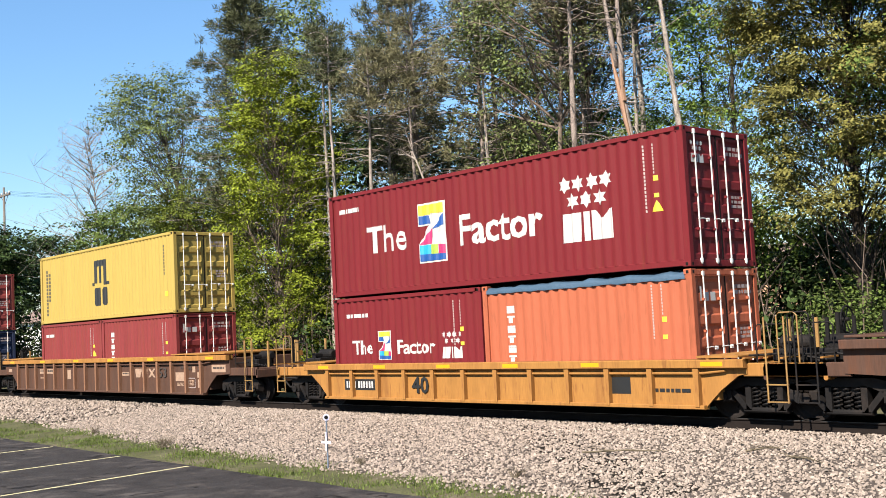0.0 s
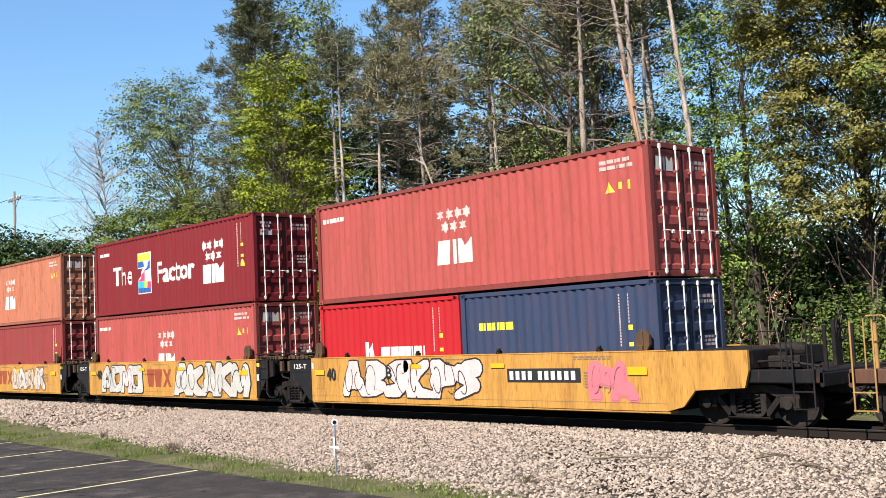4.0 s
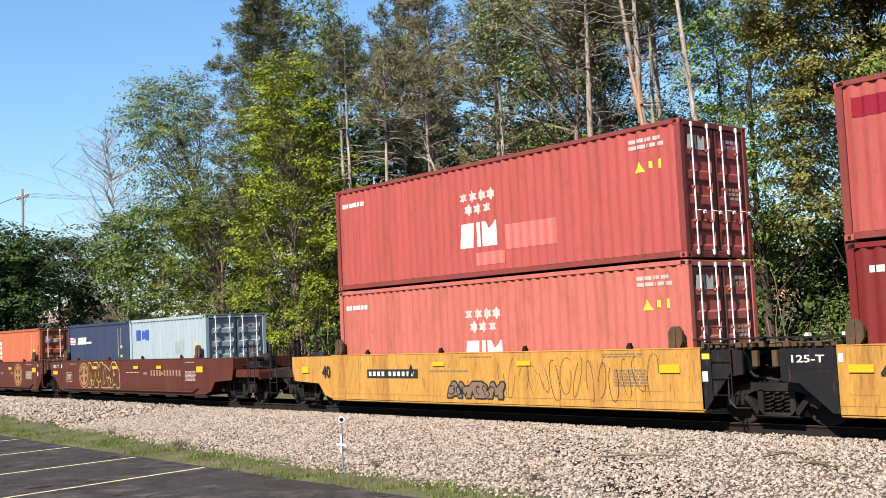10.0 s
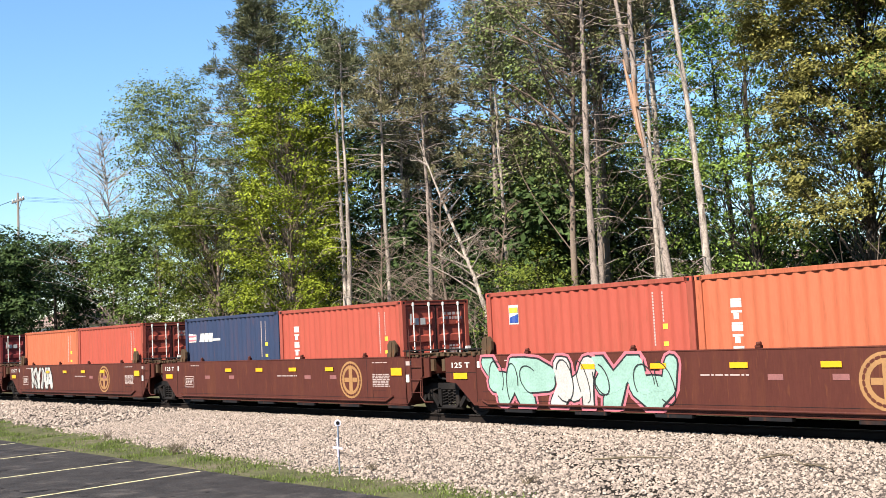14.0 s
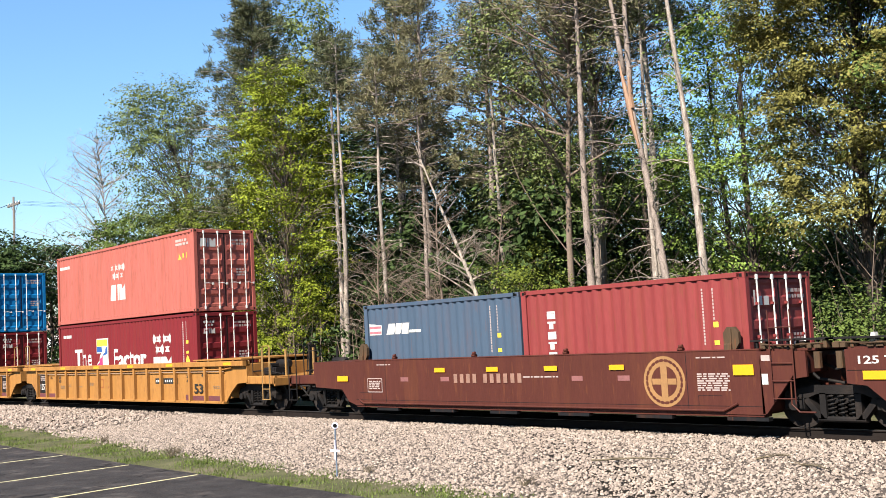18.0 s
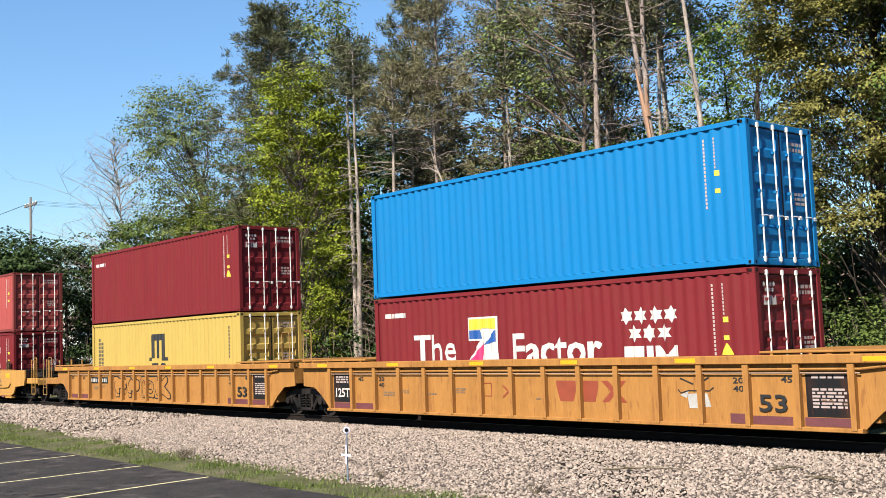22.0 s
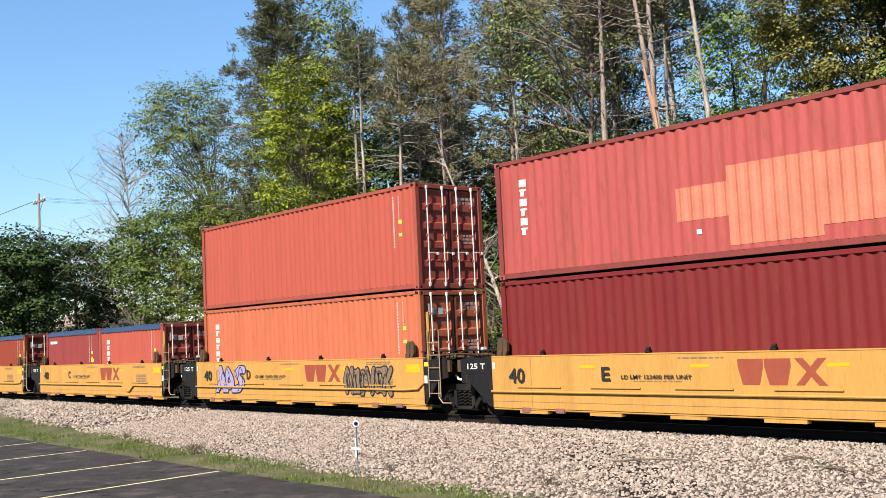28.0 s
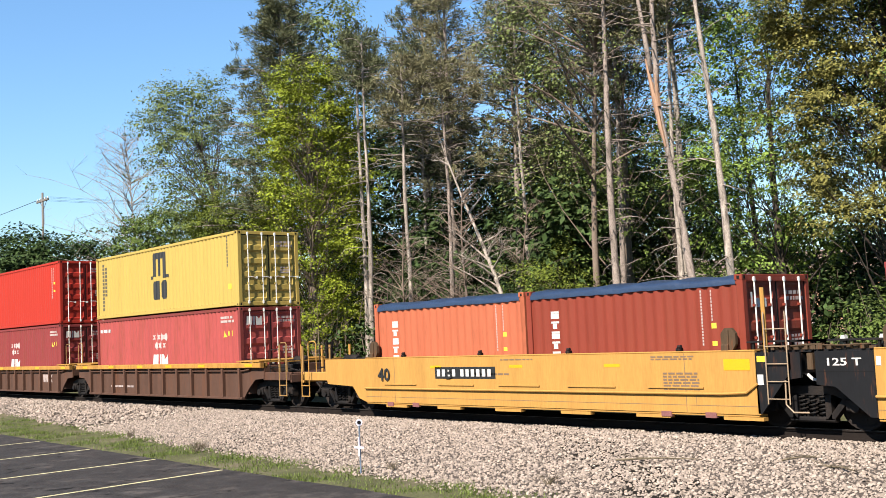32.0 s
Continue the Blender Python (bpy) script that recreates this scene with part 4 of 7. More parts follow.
def end_platform(car, x0, x1, m, top, post):
    """The deck over an outer truck, with grab rails, ladder and steps."""
    s = 1 if x1 > x0 else -1
    mb = MB()
    mb.box(min(x0, x1), max(x0, x1), -1.30, 1.30, 1.02, 1.10, 0.02)
    mb.box(min(x0, x1), max(x0, x1), -1.34, -1.26, 0.86, 1.12, 0.02)
    mb.box(min(x0, x1), max(x0, x1), 1.26, 1.34, 0.86, 1.12, 0.02)
    mb.box(min(x0, x1), max(x0, x1), -0.35, 0.35, 0.62, 1.02, 0.03)
    part("platform", mb.mesh("platform", m), car)
    mb = MB()
    mb.box(x1 - s * 0.06, x1 + s * 0.02, -1.34, 1.34, 0.80, 1.06, 0.02)
    part("end_sill", mb.mesh("end_sill", m), car)
    for dx in (0.30,):
        part("grab_rail", shared(("rail", post.name), lambda: rail_mesh(post)), car, (x1 - s * (dx + (0.42 if s > 0 else 0)), -1.30, 1.10))
    mb = MB()
    for q in (0.72, 0.40):
        mb.box(x1 - s * 0.10, x1 - s * 0.55, -1.465, -1.435, q - 0.012, q + 0.012)
    for dx in (0.12, 0.53):
        mb.tube([(x1 - s * dx, -1.45, 1.98), (x1 - s * dx, -1.45, 1.0), (x1 - s * dx, -1.45, 0.38)], 0.017, 6)
    part("ladder", mb.mesh("ladder", post), car)
    for y in (-0.75, 0.3):
        mb = MB()
        mb.box(x1 - s * 0.20, x1 - s * 0.27, y - 0.03, y + 0.03, 1.10, 1.92, 0.01)
        part("guard_post", mb.mesh("guard_post", post), car)
    brake_gear(car, x0 + s * 0.6, STEEL)
    coupler(car, x1, s)


def floor_beam(w, z0, z1, m):
    """A cross beam that carries the load at the bottom of a well."""
    mb = MB()
    mb.box(0, w, -1.30, 1.30, z0, z1, 0.01)
    return mb.mesh("floor_beam", m)


def mark(car, name, polys, m, plane, lift=0.004):
    if name in ("reflector", "stencil_panel", "placard"):
        for q in polys:
            ob = part(name, paint_mesh(name, [q], m, plane, False, lift), car)
        return ob
    if name == "railway_mark":
        for q in clusters(polys):
            ob = part("mark_block", paint_mesh("mark_block", q, m, plane, False, lift), car)
        return ob
    return part(name, paint_mesh(name, polys, m, plane, False, lift), car, kind="stuff" if name in ("stencil_writing", "number_bars", "emblem_lettering", "worn_patch", "graffiti_line") else "")


def clasp(m):
    mb = MB()
    mb.box(-0.06, 0.06, -0.05, 0.05, 0, 0.07, 0.02)
    mb.tube([(-0.02, -0.03, 0.09), (0.07, -0.03, 0.10)], 0.035, 8)
    return mb.mesh("container_guide", m)


def corner_guide():
    """An eight-sided steel plate that steers a container into the well."""
    mb = MB()
    mb.prism([(-0.09, 0.0), (0.09, 0.0), (0.17, 0.12), (0.17, 0.33), (0.08, 0.44), (-0.08, 0.44), (-0.17, 0.33), (-0.17, 0.12)], -0.06, 0.02, "y")
    mb.box(-0.02, 0.02, -0.085, -0.055, 0.05, 0.40, 0.006)
    mb.box(-0.14, 0.02, -0.11, -0.058, -0.02, 0.12, 0.02)
    return mb.mesh("corner_guide", CAR["guide"])


def line_art(car, lines, m, plane):
    for k, q in enumerate(lines):
        mark(car, "sprayed_line", q, m, plane, 0.016 + 0.001 * (k % 3))


def sprayed(car, x0, x1, z0, z1, n, seed, fill, edge, plane, halo=None):
    under, over = sprayed_letters(x0, x1, z0, z1, n, seed, 0.042), sprayed_letters(x0, x1, z0, z1, n, seed)
    fills = fill if isinstance(fill, tuple) else (fill,)
    if halo:
        for k, q in enumerate(sprayed_letters(x0, x1, z0, z1, n, seed, 0.10)):
            mark(car, "graffiti_halo", q, halo, plane, 0.001)
    for k in range(n):
        p = mark(car, "graffiti_figure", under[k], edge, plane, 0.004 + 0.0015 * (k % 2))
        part("graffiti_fill", paint_mesh("graffiti_fill", over[k], fills[k % len(fills)], plane, False, 0.014), p)
    w = (x1 - x0) / n
    for k, q in enumerate(scrawl(x0, x1, z0 + 0.06, z1 - 0.06, n * 2, seed + 5, 0.024)):
        if k % 4 != 3:
            mark(car, "graffiti_line", q, edge, plane, 0.026)


def plate_unit(s, paint_key, front, rear, letter, art, label, pipe=False, brown=False):
    """One smooth-sided well unit of an articulated car; front or rear True where it carries an outer platform."""
    m, dark = CAR[paint_key], (CAR["brown"] if brown else BLACK)
    car = thing("well_car_unit", (s, 0, 0), label, "rail car", "articulated well cars")
    Y, T, B = 1.46, 1.50, 0.29
    x0, x1 = -6.28, 6.42
    prof = [(x0, B), (x1 - 0.05, B)]
    prof += [(x1 + 0.35, B + 0.1), (x1 + 0.65, 0.72), (8.2, 0.78), (8.3, 1.10), (8.3, T)] if front else [(x1 + 0.05, B), (x1, T)]
    prof += [(x0, T)] if not rear else [(-8.3, T), (-8.3, 1.10), (-8.2, 0.78), (x0 - 0.65, 0.72), (x0 - 0.35, B + 0.1)]
    for y in (-1, 1):
        mb = MB()
        a, b = sorted((y * Y, y * (Y - 0.07)))
        mb.prism(prof, a, b, "y")
        part("side_sill", mb.mesh("side_sill", m), car)
        mb = MB()
        mb.box(x0, x1, *sorted((y * (Y - 0.005), y * (Y - 0.22))), T + 0.002, T + 0.03, 0.008)
        part("top_flange", mb.mesh("top_flange", m), car)
        mb = MB()
        mb.box(x0, x1, *sorted((y * (Y - 0.02), y * (Y - 0.30))), B - 0.05, B - 0.002, 0.008)
        part("bottom_flange", mb.mesh("bottom_flange", m), car)
    for k in range(7):
        part("floor_beam", shared(("floor_beam", dark.name, B), lambda: floor_beam(0.28, B - 0.06, B + 0.06, dark)), car, (x0 + 0.4 + k * 1.95, 0, 0))
    for y in (-1.2, 1.2):
        mb = MB()
        mb.box(x0, x1, y - 0.08, y + 0.08, 0.352, 0.46)
        part("floor_stringer", mb.mesh("floor_stringer", dark), car)
    for k in range(6 if pipe or brown else 0):
        x = x0 + 0.9 + k * 2.2
        mb = MB()
        mb.box(x, x + 0.9, -1.45, -1.30, 0.17, 0.237)
        part("floor_bracket", mb.mesh("floor_bracket", m if pipe else BLACK), car)
    for sg, xe, outer in ((-1, x0, rear), (1, x1, front)):
        mb = MB()
        if outer:
            mb.box(xe, sg * 8.3, -1.39, 1.39, 1.12, T, 0.02)
            mb.box(xe, sg * 6.6, -1.39, 1.39, 0.35, 1.2)
            part("bulkhead", mb.mesh("bulkhead", dark if not brown else m), car)
            end_platform(car, sg * 8.0, sg * 9.75, dark if not pipe else m, T, STEEL if not pipe else m)
            coupler(car, sg * 9.7, sg)
            truck(car, sg * 8.0)
            continue
        e = sg * 6.30
        taper = [(e, 0.30), (sg * 6.42, 0.30), (sg * 7.0, 0.95), (sg * 7.35, 1.0), (sg * 7.35, 1.47), (e, 1.47)]
        for y in (-1, 1):
            mb.prism(taper, *sorted((y * 1.42, y * 1.36)), "y")
        mb.box(e, sg * 7.3, -1.36, 1.36, 1.05, 1.45, 0.02)
        mb.box(e, sg * 6.55, -1.36, 1.36, 0.35, 1.1)
        mb.box(sg * 6.6, sg * 7.55, -0.55, 0.55, 0.72, 1.36, 0.05)
        part("bulkhead", mb.mesh("bulkhead", dark), car)
        mb = MB()
        mb.box(e, sg * 7.5, -1.25, 1.25, 1.47, 1.515, 0.01)
        part("end_deck", mb.mesh("end_deck", dark), car)
        mb = MB()
        mb.box(sg * 6.15, sg * 7.85, -1.30, -0.85, 1.66, 1.69)
        for q in (6.25, 6.9, 7.5):
            mb.box(sg * q, sg * (q + 0.04), -1.27, -1.22, 1.5, 1.665)
            mb.box(sg * q, sg * (q + 0.04), -0.93, -0.88, 1.5, 1.665)
        part("walkway", mb.mesh("walkway", STEEL), car)
        mb = MB()
        r = random.Random(int(s * 3) + sg)
        for k in range(9):
            q = sg * (6.4 + 0.16 * k)
            mb.box(q - 0.04, q + r.uniform(0.02, 0.1), -1.34 + r.uniform(0, 0.1), -1.05, 1.515, 1.55 + r.uniform(0.01, 0.09))
        mb.tube([(sg * 6.4, -1.3, 1.60), (sg * 7.0, -1.32, 1.58), (sg * 7.7, -1.25, 1.61)], 0.016, 6)
        part("latch_gear", mb.mesh("latch_gear", CAR["guide"]), car, kind="stuff")
        if sg < 0:
            mb = MB()
            mb.prism([(-6.42, 0.31), (-6.285, 0.31), (-6.285, 1.48), (-7.42, 1.48), (-7.42, 0.88), (-7.05, 0.84)], -1.462, -1.40, "y")
            hood = part("hood_plate", mb.mesh("hood_plate", dark), car)
            part("lettering", paint_mesh("lettering", words("125 T" if pipe or brown else "125-T", -7.18, -6.52, 1.22, 1.36), WHITE, -1.462, False), hood)
            for q in (rect(-7.40, -6.3, 1.105, 1.115), rect(-6.305, -6.295, 0.4, 1.47)):
                part("seam", paint_mesh("seam", [q], SEAL, -1.462, False), hood)
            part("placard", paint_mesh("placard", [rect(-6.25, -6.16, 1.22, 1.38)], WHITE, -1.46, False, 0.006), car)
            for q in (-7.62, -8.05):
                mb = MB()
                mb.box(q, q + 0.12, -1.42, -1.30, 1.15, 1.45, 0.02)
                part("lift_bracket", mb.mesh("lift_bracket", CAR["guide"]), car)
            truck(car, -7.78)
            for q in (-7.2, -6.45):
                part("end_guide", shared(("white_guide",), lambda: guide_mesh()), car, (q + 0.1, -0.95, 1.515))
        else:
            lm = LADDERM if pipe else dark
            part("ladder", shared(("ladder", lm.name), lambda: ladder_mesh(1.75, 0.46, lm)), car, (6.68, -1.50, 0.50))
            part("placard", paint_mesh("placard", [rect(6.46, 6.68, 1.30, 1.41)], PATCH["lemon"] if not brown else OFFWHITE, -1.46, False, 0.006), car)
            part("placard", paint_mesh("placard", [rect(6.45, 6.58, 0.86, 1.06)], WHITE, -1.46, False, 0.006), car)
            mb = MB()
            mb.prism([(6.42, 0.31), (6.50, 0.31), (7.12, 1.06), (7.12, 1.48), (6.42, 1.48)], -1.46, -1.41, "y")
            part("end_panel", mb.mesh("end_panel", dark), car)
            mb = MB()
            mb.tube([(7.05, -1.47, 0.95), (7.05, -1.49, 0.5), (7.2, -1.49, 0.36), (7.5, -1.46, 0.36)], 0.016, 6)
            part("stirrup", mb.mesh("stirrup", lm), car)
            mb = MB()
            mb.tube([(7.0, -1.0, 1.25), (7.4, -1.1, 0.95), (7.8, -0.9, 0.85), (8.2, -1.0, 1.1)], 0.03, 7)
            mb.tube([(6.9, -0.6, 1.35), (7.6, -0.8, 1.1), (8.4, -0.6, 1.3)], 0.03, 7)
            part("air_hose", mb.mesh("air_hose", RODW if pipe else STEEL), car)
            if pipe:
                mb = MB()
                mb.tube([(6.64, -1.40, 0.75), (6.64, -1.42, 2.72)], 0.045, 7)
                part("corner_post", mb.mesh("corner_post", m), car)
    if pipe:
        mb = MB()
        z = 0.68
        if letter == "C":
            mb.tube([(x0, -1.50, z), (2.9, -1.50, z), (3.4, -1.50, 0.45), (3.6, -1.50, 0.45), (4.0, -1.50, z), (x1, -1.50, z)], 0.028, 7)
        else:
            mb.tube([(x0, -1.50, z), (5.6, -1.50, z), (6.2, -1.50, z + 0.03), (6.45, -1.48, z + 0.2)], 0.028, 7)
        part("brake_pipe", mb.mesh("brake_pipe", m), car)
        for k in range(5):
            mb = MB()
            x = -5.4 + k * 2.3
            mb.box(x, x + 1.4, -1.49, -1.455, 0.78, 0.81)
            part("hand_hold", mb.mesh("hand_hold", m), car)
        for x in (-5.3, -4.2, 4.1, 5.2):
            mb = MB()
            mb.box(x, x + 0.26, -1.465, -1.40, 0.20, 0.31)
            part("jacking_pad", mb.mesh("jacking_pad", PATCH["worn"]), car)
        mark(car, "reflector", [rect(-3.4 + k * 3.0, -2.95 + k * 3.0, 1.22, 1.29) for k in range(3)] + [rect(5.7, 6.3, 1.14, 1.36)], REFLECT, -Y)
    elif brown:
        mb = MB()
        mb.tube([(-6.1, -1.49, 0.44), (-5.9, -1.50, 0.36), (5.6, -1.50, 0.36), (5.9, -1.49, 0.5)], 0.024, 7)
        part("brake_pipe", mb.mesh("brake_pipe", dark), car)
        mark(car, "reflector", [rect(-2.9 + k * 1.9, -2.5 + k * 1.9, 1.17, 1.28) for k in range(4)] + [rect(5.85, 6.3, 1.04, 1.24), rect(-7.1, -6.6, 0.95, 1.10)], REFLECT, -Y, 0.03)
    else:
        mark(car, "reflector", [rect(-7.75, -7.4, 1.02, 1.2) if rear else rect(-6.06, -5.6, 1.04, 1.18), rect(-1.75, -1.3, 1.20, 1.31), rect(1.3, 1.75, 1.20, 1.31), rect(5.42, 5.93, 1.03, 1.2)], REFLECT, -Y, 0.03)
    for x in (-4.6, -1.5, 1.5, 4.6):
        for y in (-1.38, 1.38):
            part("container_guide", shared(("guide", dark.name), lambda: clasp(dark)), car, (x, y, 1.528))
    for x in (-5.95, 5.80):
        for y in (-1.34, 1.34):
            part("corner_guide", shared("corner_guide", corner_guide), car, (x, y, 1.528), (0, 0, 0 if y < 0 else math.pi))
    seams = GREY if not brown else BLACK
    for q in [rect(x0, x1, 0.440, 0.449)] + [rect(x, x + 0.012, 0.31, T - 0.01) for x in (-4.95, 4.75)] + [rect(a, a + 0.55, b, b + 0.008) for a in (-6.1, 5.0) for b in (0.64,)] + [rect(a, a + 0.009, 0.45, 0.64) for a in (-5.56, 5.0)]:
        mark(car, "seam", [q], seams, -Y, 0.003)
    for job in art:
        if job[0] == "spray":
            sprayed(car, *job[1:9], -Y, *job[9:])
        elif job[0] == "lines":
            line_art(car, job[1], job[2], -Y)
        else:
            mark(car, job[0], job[1], job[2], -Y, 0.008 if job[0] in ('number_bars', 'emblem_lettering') else 0.031 if job[0] in ('stencil_letter', 'stencil_number') else 0.004)
    MOVING.append((car, s, 0.0))
    return car


POSTY = mat("dirty_yellow_hand_rail", (0.207, 0.113, 0.031), 0.6, vary=0.3, scale=5, stain=(0.05, 0.03, 0.02), stain_amount=0.6)
LADDERM = mat("weathered_tan_steel", (0.207, 0.144, 0.090), 0.6, vary=0.3, scale=5)


def guide_mesh():
    mb = MB()
    mb.prism([(-0.10, 0), (0.10, 0), (0.03, 0.24), (-0.03, 0.24)], -0.06, 0.06, "y")
    return mb.mesh("end_guide", WHITE)


def ribbed_unit(s, paint_key, half, sheet, top, front, rear, art, label, ribs, black_ends=False, chord=None, edge=None):
    """A rib-sided well car unit with arched ends over its trucks."""
    m = CAR[paint_key]
    post = POSTY
    car = thing("well_car_unit", (s, 0, 0), label, "rail car", "ribbed well cars")
    B, Y = 0.27, 1.36
    for y in (-1, 1):
        mb = MB()
        a, b = sorted((y * Y, y * (Y - 0.05)))
        arch = [(-sheet, B), (sheet, B), (sheet + 0.12, B + 0.12), (sheet + 0.35, 0.60), (sheet + 0.75, 0.88), (half, 0.92), (half, top), (-half, top), (-half, 0.92), (-sheet - 0.75, 0.88), (-sheet - 0.35, 0.60), (-sheet - 0.12, B + 0.12)]
        mb.prism(arch, a, b, "y")
        part("side_sheet", mb.mesh("side_sheet", m), car)
        mb = MB()
        mb.box(-half, half, *sorted((y * 1.50, y * 1.24)), top - 0.17, top, 0.015)
        part("top_chord", mb.mesh("top_chord", CAR[chord] if chord else m), car)
        mb = MB()
        mb.box(-sheet, sheet, *sorted((y * 1.46, y * 1.26)), B - 0.05, B + 0.03, 0.01)
        part("bottom_chord", mb.mesh("bottom_chord", m), car)
        mb = MB()
        mb.tube([(-sheet, y * 1.42, top - 0.27), (sheet, y * 1.42, top - 0.27), (sheet + 0.5, y * 1.42, top - 0.22)], 0.025, 7)
        part("brake_pipe", mb.mesh("brake_pipe", m), car)
        if black_ends:
            mb = MB()
            mb.tube([(-sheet, y * 1.42, top - 0.34), (sheet, y * 1.42, top - 0.34)], 0.014, 6)
            part("brake_pipe", mb.mesh("brake_pipe", TANP), car, label="pale dusty air pipe")

        def rib():
            mb = MB()
            mb.prism([(-0.05, B), (0.05, B), (0.065, top - 0.17), (-0.065, top - 0.17)], *sorted((y * 1.475, y * (Y - 0.01))), "y")
            return mb.mesh("rib", CAR[edge] if edge else m)
        for k in range(ribs):
            part("rib", shared(("rib", m.name, top, y, edge), rib), car, (-sheet + 0.15 + (2 * sheet - 0.3) * k / (ribs - 1), 0, 0))
    for k in range(8):
        part("floor_beam", shared(("floor_beam", "ribbed", B), lambda: floor_beam(0.3, B - 0.06, B + 0.1, BLACK)), car, (-sheet + 0.3 + k * (2 * sheet - 0.9) / 7, 0, 0))
    for sg, outer in ((-1, rear), (1, front)):
        mb = MB()
        a, b = sorted((sg * (sheet + 0.2), sg * half))
        mb.box(a, b, -1.30, 1.30, 0.98, top - 0.1, 0.02)
        mb.box(*sorted((sg * (sheet - 0.1), sg * (sheet + 0.25))), -1.3, 1.3, 0.4, top - 0.12)
        part("bulkhead", mb.mesh("bulkhead", m), car)
        mb = MB()
        mb.box(*sorted((sg * 6.25, sg * (half - 0.1))), -1.48, 1.48, top + 0.03, top + 0.075, 0.01)
        for k in range(4):
            x = sg * (6.5 + k * 0.8)
            mb.box(x - 0.03, x + 0.03, -1.47, 1.47, top, top + 0.03)
        part("walkway", mb.mesh("walkway", CAR[chord] if chord else m), car)
        if outer:
            end_platform(car, sg * (half - 0.1), sg * (half + 1.6), m, top, STEEL if half < 7.5 and sg > 0 else post)
            truck(car, sg * (half + 0.15))
        elif sg < 0:
            truck(car, -half - 0.35)
            mb = MB()
            mb.box(-half - 0.9, -half + 0.2, -0.5, 0.5, 0.75, 1.3, 0.04)
            part("connector", mb.mesh("connector", m), car)
            part("grab_rail", shared(("rail", post.name), lambda: rail_mesh(post)), car, (-half + 0.1, -1.4, top))
        else:
            mb = MB()
            mb.box(half - 0.2, half + 0.7, -0.6, 0.6, 0.72, 1.35, 0.04)
            part("connector", mb.mesh("connector", m), car)
            part("grab_rail", shared(("rail", post.name), lambda: rail_mesh(post)), car, (half - 0.6, -1.4, top))
    if black_ends:
        w = 2 * sheet / (ribs - 1)
        mark(car, "stencil_panel", ([] if rear else [rect(-sheet + 0.24, -sheet + 0.24 + w * 0.82, 0.48, top - 0.32)]) + ([] if front else [rect(sheet - 0.2 - w * 0.82, sheet - 0.2, 0.48, top - 0.32)]), BLACK, -Y)
        mark(car, "stencil_panel", [rect(a, a + 0.9, 0.31, 0.47) for a in (-sheet + 0.24, -sheet + 1.3, sheet - 2.3, sheet - 1.15)] + [rect(sheet - 2.75, sheet - 2.36, 0.31, 0.50)], MAROONP, -Y, 0.006)
        for tx, a, b in (("20", 5.55, 1.08), ("40", 5.55, 0.92), ("45", 6.60, 1.10), ("20", -5.8, 1.08), ("40", -5.8, 0.92), ("45", -6.75, 1.08)):
            mark(car, "stencil_number", words(tx, a, a + 0.24, b, b + 0.12), INK, -Y, 0.008)
        mark(car, "stencil_writing", bars(-4.95, -4.5, 0.75, 0.85, 2, 31) + bars(-3.95, -3.3, 0.72, 0.78, 1, 32) + bars(-2.8, -2.2, 0.78, 0.92, 3, 33) + bars(0.2, 0.6, 0.66, 0.72, 1, 34), GREY, -Y, 0.006)
        mark(car, "stencil_frame", ribbon([(-1.7, 0.74), (-1.3, 0.74), (-1.3, 1.05), (-1.7, 1.05), (-1.7, 0.74)], 0.02) + ribbon([(-0.9, 0.72), (-0.5, 1.0)], 0.04) + ribbon([(-0.9, 1.0), (-0.5, 0.72)], 0.04), LOGORED, -Y, 0.006)
        if rear:
            for tx, a in (("53", -7.95), ("48", -7.30)):
                mark(car, "stencil_number", words(tx, a, a + 0.24, 1.10, 1.22), INK, -Y, 0.008)
        else:
            mark(car, "lettering", words("125T", -sheet + 0.34, -sheet + 0.14 + w * 0.8, 0.62, 0.88), WHITE, -Y, 0.008)
        mark(car, "stencil_writing", ([] if rear else bars(-sheet + 0.36, -sheet + 0.2 + w * 0.7, 1.0, 1.22, 3, 8)) + ([] if front else bars(sheet - 0.1 - w * 0.8, sheet - 0.3, 0.62, 1.0, 6, 9) + bars(sheet - 0.1 - w * 0.8, sheet - 0.3, 1.15, 1.23, 1, 9)), OFFWHITE, -Y, 0.008)
    for job in art:
        if job[0] == "spray":
            sprayed(car, *job[1:9], -Y, *job[9:])
        elif job[0] == "lines":
            line_art(car, job[1], job[2], -Y)
        else:
            mark(car, job[0], job[1], job[2], -Y, 0.008 if job[0] in ('number_bars', 'emblem_lettering') else 0.031 if job[0] in ('stencil_letter', 'stencil_number') else 0.004)
    mark(car, "reflector", [rect(a * half, a * half + 0.5, top - 0.13, top - 0.04) for a in (-0.9, -0.55, -0.2, 0.12, 0.45, 0.87)], REFLECT, -1.5)
    MOVING.append((car, s, 0.0))
    return car


def tri_mark(x0, x1, z0, z1):
    """A railway mark as plain blocks."""
    w, h = (x1 - x0) / 3.2, z1 - z0
    out = []
    for k in range(2):
        a = x0 + k * w
        out += [[(a, z1 - h * 0.3), (a + w * 0.16, z0), (a + w * 0.8, z0), (a + w * 0.96, z1 - h * 0.3)], rect(a, a + w * 0.96, z1 - h * 0.3, z1)]
    a = x0 + 2.1 * w
    return out + [[(a, z0), (a + 0.3 * w, z0), (a + 1.1 * w, z1), (a + 0.8 * w, z1)], [(a + 0.8 * w, z0), (a + 1.1 * w, z0), (a + 0.3 * w, z1), (a, z1)]]


